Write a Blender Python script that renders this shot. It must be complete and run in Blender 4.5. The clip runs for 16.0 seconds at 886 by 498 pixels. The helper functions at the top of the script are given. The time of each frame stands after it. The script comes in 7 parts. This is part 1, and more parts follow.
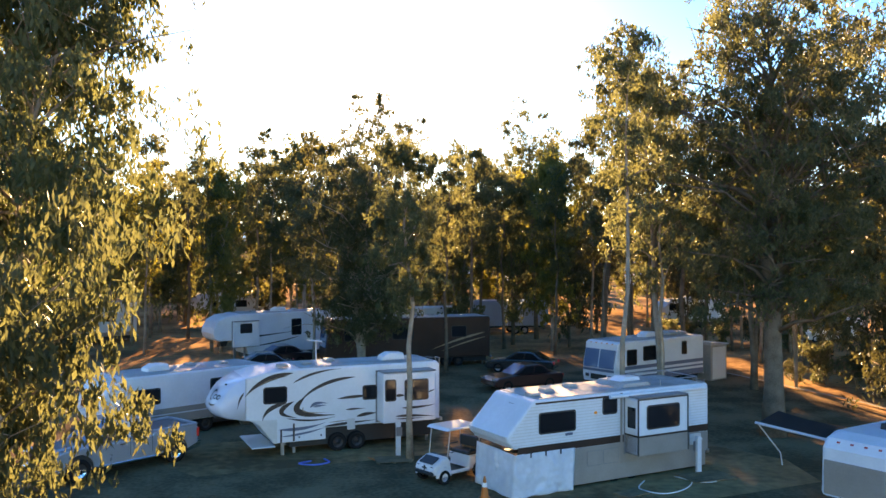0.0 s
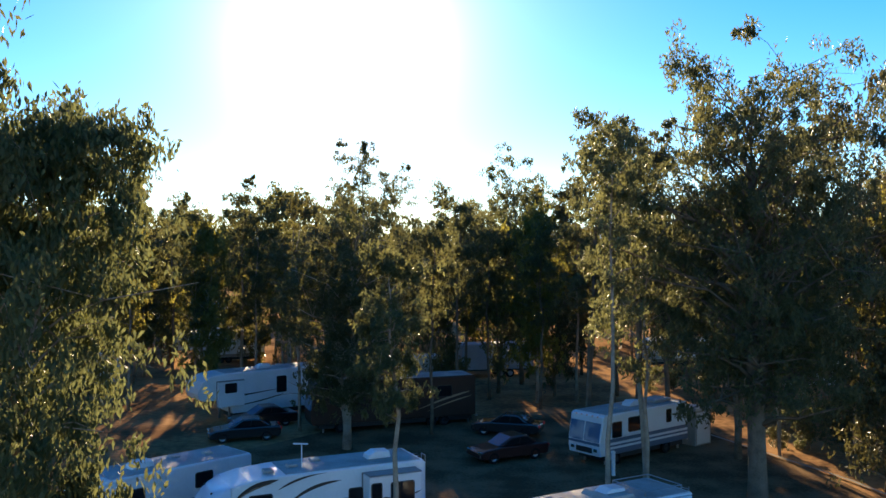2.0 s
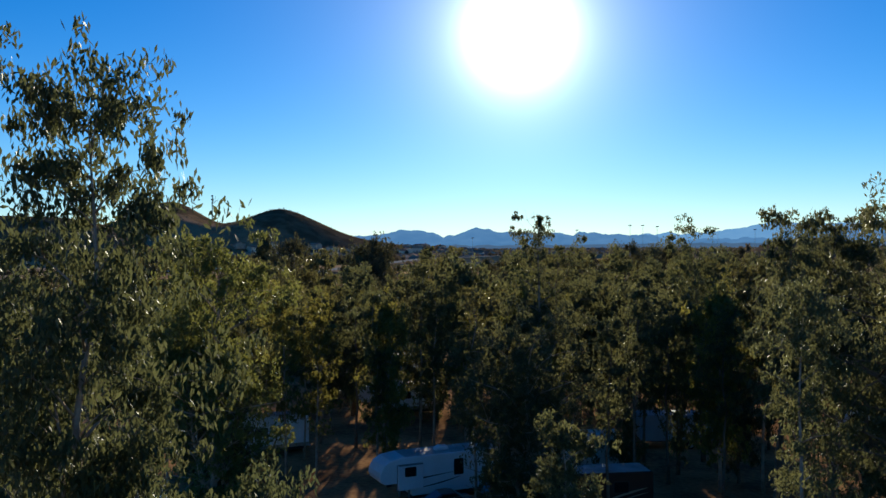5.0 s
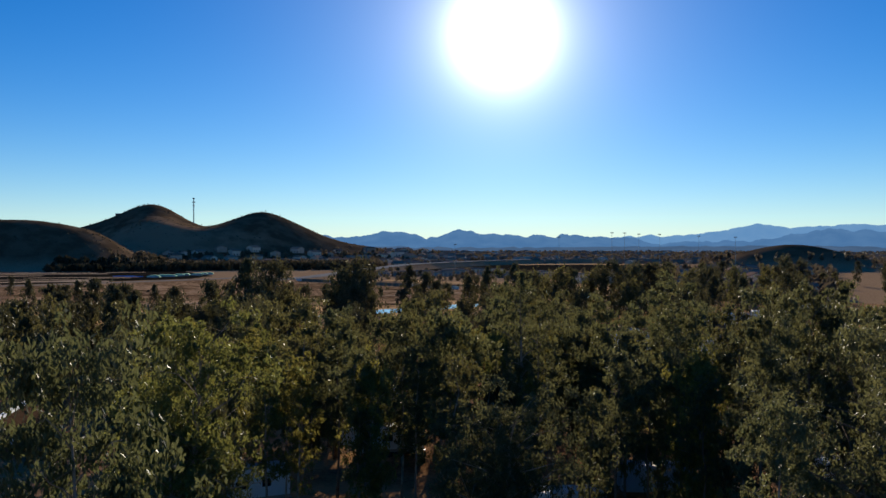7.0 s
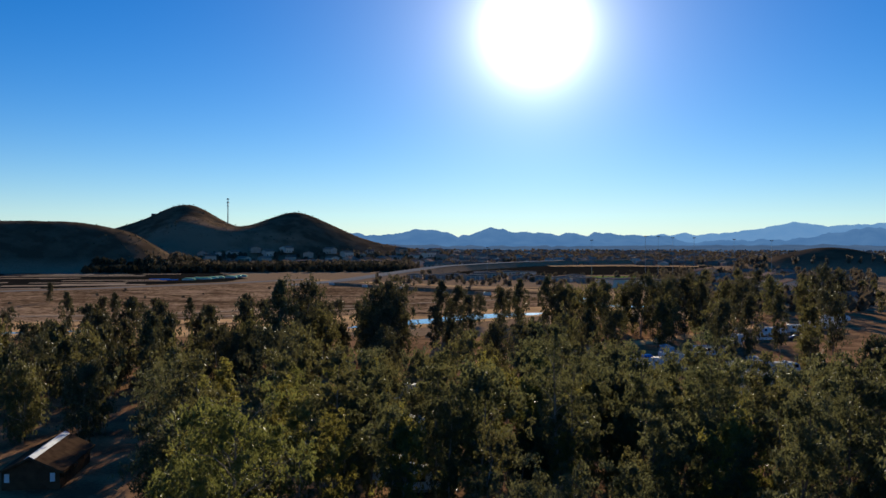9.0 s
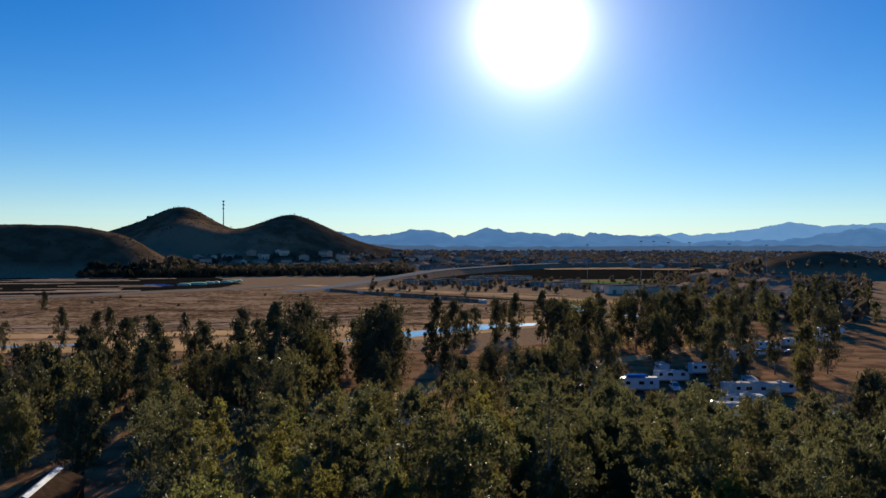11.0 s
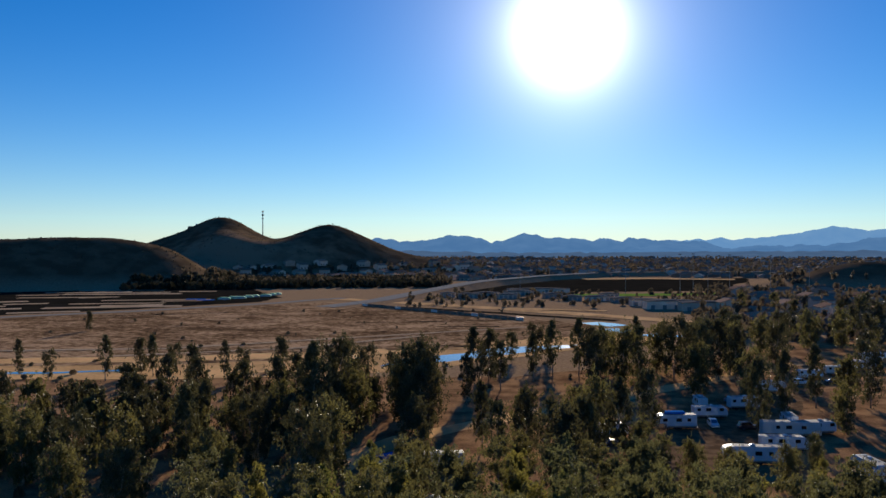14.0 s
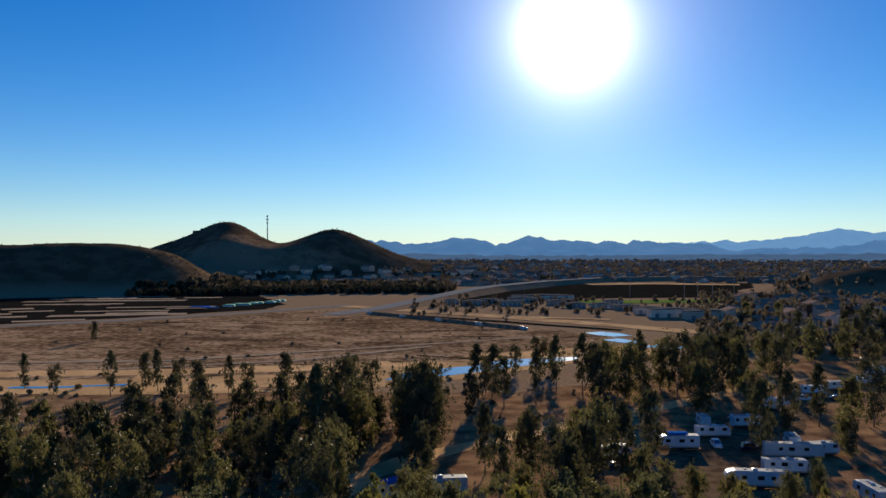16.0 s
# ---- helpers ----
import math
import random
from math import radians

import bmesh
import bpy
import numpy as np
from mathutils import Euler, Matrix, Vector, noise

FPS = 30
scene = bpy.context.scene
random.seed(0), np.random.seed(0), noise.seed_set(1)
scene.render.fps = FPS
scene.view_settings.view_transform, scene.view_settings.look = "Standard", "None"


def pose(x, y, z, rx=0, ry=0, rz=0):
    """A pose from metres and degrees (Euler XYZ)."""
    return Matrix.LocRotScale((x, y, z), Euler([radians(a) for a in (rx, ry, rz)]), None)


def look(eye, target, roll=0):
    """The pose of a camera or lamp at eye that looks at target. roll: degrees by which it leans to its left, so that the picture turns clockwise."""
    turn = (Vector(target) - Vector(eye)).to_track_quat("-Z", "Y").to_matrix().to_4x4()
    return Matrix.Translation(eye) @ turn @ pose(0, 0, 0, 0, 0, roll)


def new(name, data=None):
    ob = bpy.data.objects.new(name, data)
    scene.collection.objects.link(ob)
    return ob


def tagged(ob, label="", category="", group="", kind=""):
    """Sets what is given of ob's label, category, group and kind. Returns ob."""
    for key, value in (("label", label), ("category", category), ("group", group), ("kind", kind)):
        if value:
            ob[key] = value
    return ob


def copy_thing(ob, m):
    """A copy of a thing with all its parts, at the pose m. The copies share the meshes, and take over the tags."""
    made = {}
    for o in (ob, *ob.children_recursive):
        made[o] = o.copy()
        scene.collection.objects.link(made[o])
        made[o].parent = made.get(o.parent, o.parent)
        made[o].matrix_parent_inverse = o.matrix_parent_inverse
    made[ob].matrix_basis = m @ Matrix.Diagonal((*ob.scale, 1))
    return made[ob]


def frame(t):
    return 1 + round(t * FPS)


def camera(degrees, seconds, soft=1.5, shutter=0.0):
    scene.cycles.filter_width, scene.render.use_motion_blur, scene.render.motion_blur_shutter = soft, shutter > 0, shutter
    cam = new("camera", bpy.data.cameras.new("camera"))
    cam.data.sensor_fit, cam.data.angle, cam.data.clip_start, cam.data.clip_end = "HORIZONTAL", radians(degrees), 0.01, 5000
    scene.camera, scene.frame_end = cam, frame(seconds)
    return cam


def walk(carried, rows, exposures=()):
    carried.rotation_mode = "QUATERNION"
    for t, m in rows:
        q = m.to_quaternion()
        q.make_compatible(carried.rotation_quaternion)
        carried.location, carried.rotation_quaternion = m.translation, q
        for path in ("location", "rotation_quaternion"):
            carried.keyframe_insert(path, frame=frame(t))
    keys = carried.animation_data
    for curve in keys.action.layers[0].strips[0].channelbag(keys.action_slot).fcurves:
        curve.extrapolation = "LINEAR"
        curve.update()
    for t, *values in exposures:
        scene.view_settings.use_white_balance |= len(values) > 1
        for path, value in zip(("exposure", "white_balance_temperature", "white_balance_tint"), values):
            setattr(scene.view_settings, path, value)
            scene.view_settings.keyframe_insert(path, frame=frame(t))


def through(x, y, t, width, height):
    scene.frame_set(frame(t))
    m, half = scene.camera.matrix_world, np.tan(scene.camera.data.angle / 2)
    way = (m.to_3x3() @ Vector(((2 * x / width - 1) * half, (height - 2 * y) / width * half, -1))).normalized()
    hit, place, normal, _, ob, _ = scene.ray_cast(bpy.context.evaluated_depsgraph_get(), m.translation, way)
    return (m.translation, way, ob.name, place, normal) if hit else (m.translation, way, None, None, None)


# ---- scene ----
# camera: a drone that rises almost straight up in front of the grove
cam = camera(54.0, 16.0)
PATH = [
    (0.0, 0.000, 0.000, 8.091, 0.00, 0.00, 0.0),
    (0.5, 0.000, 0.010, 9.104, -0.50, 0.00, 0.1),
    (1.0, 0.000, 0.000, 10.127, -1.00, 0.00, 0.0),
    (1.5, -0.010, 0.020, 11.160, -1.50, 0.00, 0.1),
    (2.0, -0.020, -0.010, 12.214, -1.00, 0.00, 0.2),
    (2.5, -0.041, -0.031, 13.278, -0.20, -0.10, 0.2),
    (3.0, -0.051, -0.072, 14.372, 5.60, -0.10, 0.3),
    (3.5, -0.031, -0.113, 15.498, 10.70, -0.20, 0.3),
    (4.0, 0.020, -0.174, 16.654, 11.50, -0.20, 0.3),
    (4.5, 0.051, -0.235, 17.840, 11.10, -0.30, 0.3),
    (7.0, 0.059, -0.260, 23.715, 9.40, -0.28, 0.0),
    (7.5, 0.059, -0.219, 24.922, 11.30, -0.36, -0.1),
    (8.0, -0.002, -0.178, 26.150, 11.40, -0.39, -0.1),
    (8.5, -0.064, -0.137, 27.357, 11.50, -0.45, -0.1),
    (9.0, -0.105, -0.096, 28.584, 11.50, -0.48, -0.1),
    (11.5, 0.059, 0.068, 34.293, 11.20, -0.54, -0.1),
    (12.0, 0.141, 0.006, 35.500, 11.20, -0.54, -0.1),
    (12.5, 0.264, -0.178, 36.666, 11.10, -0.51, 0.0),
    (13.0, 0.386, -0.382, 37.873, 11.70, -0.45, 0.0),
    (13.5, 0.509, -0.648, 39.080, 13.20, -0.32, 0.1),
    (14.0, 0.591, -0.832, 40.247, 13.70, -0.26, 0.1),
    (14.5, 0.714, -1.037, 41.372, 14.00, -0.23, 0.1),
    (15.0, 0.816, -1.180, 42.477, 14.00, -0.17, 0.1),
    (15.5, 0.918, -1.283, 43.520, 14.00, -0.15, 0.1),
    (16.0, 1.021, -1.385, 44.502, 14.00, -0.16, 0.1),
]
walk(cam, [(t, pose(x, y, z, 90 + pitch, roll, yaw)) for t, x, y, z, yaw, pitch, roll in PATH],
     exposures=[(0.0, 2.82, 12400, 21), (1.0, 2.27, 9900, 16), (2.0, 1.7, 7900, 8), (3.0, 0.97, 6500, 1), (4.0, 0.48, 6100, 0), (4.7, 0.34, 6100, 1), (7.0, 0.07, 6250, 8), (16.0, 0.07, 6300, 9)])

# ---- light: low afternoon sun ahead, clear sky ----
SUN_AZ, SUN_EL = radians(-5.5), radians(13.6)
SUN_DIR = Vector((math.sin(SUN_AZ) * math.cos(SUN_EL), math.cos(SUN_AZ) * math.cos(SUN_EL), math.sin(SUN_EL)))
sun = new("sun", bpy.data.lights.new("sun", "SUN"))
sun.data.energy, sun.data.angle, sun.data.color = 5.0, radians(0.53), (1.0, 0.84, 0.62)
sun.matrix_world = look(SUN_DIR * 100, (0, 0, 0))

world = bpy.data.worlds.new("sky")
scene.world = world
world.use_nodes = True
wn, wl = world.node_tree.nodes, world.node_tree.links
wn.clear()
sky = wn.new("ShaderNodeTexSky")
sky.sky_type, sky.sun_disc = "NISHITA", False
sky.sun_elevation, sky.sun_rotation = SUN_EL, SUN_AZ
sky.air_density, sky.dust_density, sky.ozone_density = 0.9, 0.0, 5.0
background = wn.new("ShaderNodeBackground")
background.inputs["Strength"].default_value = 0.097
# the sun's own glare in the air round it
coords = wn.new("ShaderNodeTexCoord")
dot = wn.new("ShaderNodeVectorMath")
dot.operation = "DOT_PRODUCT"
dot.inputs[1].default_value = SUN_DIR
wl.new(coords.outputs["Generated"], dot.inputs[0])
angle = wn.new("ShaderNodeMath")
angle.operation = "ARCCOSINE"
wl.new(dot.outputs["Value"], angle.inputs[0])
def wmath(op, a, b):
    n = wn.new("ShaderNodeMath")
    n.operation = op
    for k, v in enumerate((a, b)):
        if isinstance(v, (int, float)):
            n.inputs[k].default_value = v
        else:
            wl.new(v, n.inputs[k])
    return n.outputs[0]
near_sun = wmath("DIVIDE", 12.0, wmath("ADD", 1.0, wmath("POWER", wmath("DIVIDE", angle.outputs[0], 0.0215), 2.6)))
wide_sun = wmath("MULTIPLY", 0.38, wmath("POWER", 2.718, wmath("DIVIDE", angle.outputs[0], -0.12)))
glare = wn.new("ShaderNodeBackground")
glare.inputs["Color"].default_value = (1.0, 0.95, 0.86, 1)
wl.new(wmath("ADD", near_sun, wide_sun), glare.inputs["Strength"])
split = wn.new("ShaderNodeSeparateXYZ")
wl.new(coords.outputs["Generated"], split.inputs[0])
haze = wn.new("ShaderNodeBackground")
haze.inputs["Color"].default_value = (0.70, 0.80, 0.94, 1)
wl.new(wmath("MULTIPLY", 0.15, wmath("POWER", 2.718, wmath("DIVIDE", wmath("ABSOLUTE", split.outputs["Z"], 0.0), -0.075))), haze.inputs["Strength"])
hazy = wn.new("ShaderNodeAddShader")
both = wn.new("ShaderNodeAddShader")
world_out = wn.new("ShaderNodeOutputWorld")
deep = wn.new("ShaderNodeHueSaturation")
deep.inputs["Saturation"].default_value = 1.23
deep.inputs["Hue"].default_value = 0.51
wl.new(sky.outputs[0], deep.inputs["Color"])
wl.new(deep.outputs[0], background.inputs["Color"])
wl.new(background.outputs[0], hazy.inputs[0])
wl.new(haze.outputs[0], hazy.inputs[1])
wl.new(hazy.outputs[0], both.inputs[0])
wl.new(glare.outputs[0], both.inputs[1])
wl.new(both.outputs[0], world_out.inputs["Surface"])


# ---- materials ----
def node_mat(name):
    m = bpy.data.materials.new(name)
    m.use_nodes = True
    return m, m.node_tree.nodes, m.node_tree.links


def surface(name, color, other=None, rough=0.6, metal=0.0, coarse=0.6, fine=25.0, bump=0.15, bump_scale=None, spread=0.5, coat=0.0, spec=0.5, random=0.0, stretch=None):
    """A painted, metal, stone or earth surface with a coarse and a fine variation; sizes in 1/metre."""
    m, n, l = node_mat(name)
    p = n["Principled BSDF"]
    p.inputs["Metallic"].default_value = metal
    p.inputs["Coat Weight"].default_value = coat
    p.inputs["Specular IOR Level"].default_value = spec if rough < 0.8 else 0.0
    tc = n.new("ShaderNodeTexCoord")
    a, b = n.new("ShaderNodeTexNoise"), n.new("ShaderNodeTexNoise")
    for t, s in ((a, coarse), (b, fine)):
        t.inputs["Scale"].default_value, t.inputs["Detail"].default_value = s, 5
        if stretch:
            mp = n.new("ShaderNodeMapping")
            mp.inputs["Rotation"].default_value = (0, 0, radians(-stretch[0]))
            mp.inputs["Scale"].default_value = (1, stretch[1], 1)
            l.new(tc.outputs["Object"], mp.inputs["Vector"])
            l.new(mp.outputs[0], t.inputs["Vector"])
        else:
            l.new(tc.outputs["Object"], t.inputs["Vector"])
    add = n.new("ShaderNodeMath")
    add.operation = "MULTIPLY_ADD"
    l.new(b.outputs["Fac"], add.inputs[0])
    add.inputs[1].default_value = 0.45
    l.new(a.outputs["Fac"], add.inputs[2])
    ramp = n.new("ShaderNodeValToRGB")
    other = other or tuple(c * 0.72 for c in color)
    e = ramp.color_ramp.elements
    e[0].position, e[0].color = 0.72 - spread / 2, (*other, 1)
    e[1].position, e[1].color = 0.72 + spread / 2, (*color, 1)
    l.new(add.outputs[0], ramp.inputs["Fac"])
    col = ramp.outputs["Color"]
    if random:
        info, hsv = n.new("ShaderNodeObjectInfo"), n.new("ShaderNodeHueSaturation")
        rng = n.new("ShaderNodeMapRange")
        rng.inputs["To Min"].default_value, rng.inputs["To Max"].default_value = 1 - random, 1 + random
        l.new(info.outputs["Random"], rng.inputs["Value"])
        l.new(rng.outputs[0], hsv.inputs["Value"])
        l.new(col, hsv.inputs["Color"])
        col = hsv.outputs["Color"]
    l.new(col, p.inputs["Base Color"])
    rr = n.new("ShaderNodeMapRange")
    rr.inputs["To Min"].default_value, rr.inputs["To Max"].default_value = max(0.02, rough - (0.02 if coat else 0.12)), min(1, rough + (0.02 if coat else 0.1))
    l.new(b.outputs["Fac"], rr.inputs["Value"])
    l.new(rr.outputs[0], p.inputs["Roughness"])
    if bump:
        bn = n.new("ShaderNodeBump")
        bn.inputs["Strength"].default_value, bn.inputs["Distance"].default_value = bump, 0.05 if bump_scale is None else bump_scale
        l.new(add.outputs[0], bn.inputs["Height"])
        l.new(bn.outputs[0], p.inputs["Normal"])
    return m


def leaf_mat(name, dark, mid, light, through_col, through=0.45):
    m, n, l = node_mat(name)
    p = n["Principled BSDF"]
    geo = n.new("ShaderNodeNewGeometry")
    ramp = n.new("ShaderNodeValToRGB")
    e = ramp.color_ramp.elements
    e[0].color, e[1].color = (*dark, 1), (*light, 1)
    e.new(0.6).color = (*mid, 1)
    l.new(geo.outputs["Random Per Island"], ramp.inputs["Fac"])
    info, hsv = n.new("ShaderNodeObjectInfo"), n.new("ShaderNodeHueSaturation")
    for key, lo, hi in (("Hue", 0.475, 0.515), ("Value", 0.75, 1.25)):
        rng = n.new("ShaderNodeMapRange")
        rng.inputs["To Min"].default_value, rng.inputs["To Max"].default_value = lo, hi
        l.new(info.outputs["Random"], rng.inputs["Value"])
        l.new(rng.outputs[0], hsv.inputs[key])
    l.new(ramp.outputs[0], hsv.inputs["Color"])
    l.new(hsv.outputs[0], p.inputs["Base Color"])
    p.inputs["Roughness"].default_value = 0.52
    p.inputs["Specular IOR Level"].default_value = 0.25
    tr, mix = n.new("ShaderNodeBsdfTranslucent"), n.new("ShaderNodeMixShader")
    tint = n.new("ShaderNodeMix")
    tint.data_type, tint.blend_type = "RGBA", "MIX"
    tint.inputs["Factor"].default_value = 0.6
    l.new(hsv.outputs[0], tint.inputs[6])
    tint.inputs[7].default_value = (*through_col, 1)
    l.new(tint.outputs[2], tr.inputs["Color"])
    mix.inputs[0].default_value = through
    l.new(p.outputs[0], mix.inputs[1])
    l.new(tr.outputs[0], mix.inputs[2])
    l.new(mix.outputs[0], n["Material Output"].inputs["Surface"])
    return m


def glass_mat(name, color, rough=0.06):
    m, n, l = node_mat(name)
    p = n["Principled BSDF"]
    p.inputs["Base Color"].default_value = (*color, 1)
    p.inputs["Roughness"].default_value = rough
    p.inputs["Specular IOR Level"].default_value = 0.36
    return m


def lamp_mat(name, color, strength):
    m, n, l = node_mat(name)
    p = n["Principled BSDF"]
    p.inputs["Base Color"].default_value = (*color, 1)
    p.inputs["Emission Color"].default_value = (*color, 1)
    p.inputs["Emission Strength"].default_value = strength
    return m


def haze_glow_mat(name, low, high, glow):
    """Far mountains behind the rest, kilometres of air painted on as blue glow."""
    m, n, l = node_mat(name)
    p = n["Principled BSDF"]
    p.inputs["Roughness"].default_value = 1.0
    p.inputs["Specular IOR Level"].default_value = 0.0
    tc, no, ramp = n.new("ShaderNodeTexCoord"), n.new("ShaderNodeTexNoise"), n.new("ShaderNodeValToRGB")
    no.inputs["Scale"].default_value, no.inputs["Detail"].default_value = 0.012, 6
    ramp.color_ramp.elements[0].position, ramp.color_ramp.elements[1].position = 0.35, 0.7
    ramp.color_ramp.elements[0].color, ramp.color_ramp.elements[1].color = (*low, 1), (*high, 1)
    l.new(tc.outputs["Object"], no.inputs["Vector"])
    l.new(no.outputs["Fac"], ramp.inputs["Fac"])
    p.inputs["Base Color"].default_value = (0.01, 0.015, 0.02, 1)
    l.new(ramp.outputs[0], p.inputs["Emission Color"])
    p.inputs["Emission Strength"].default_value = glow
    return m


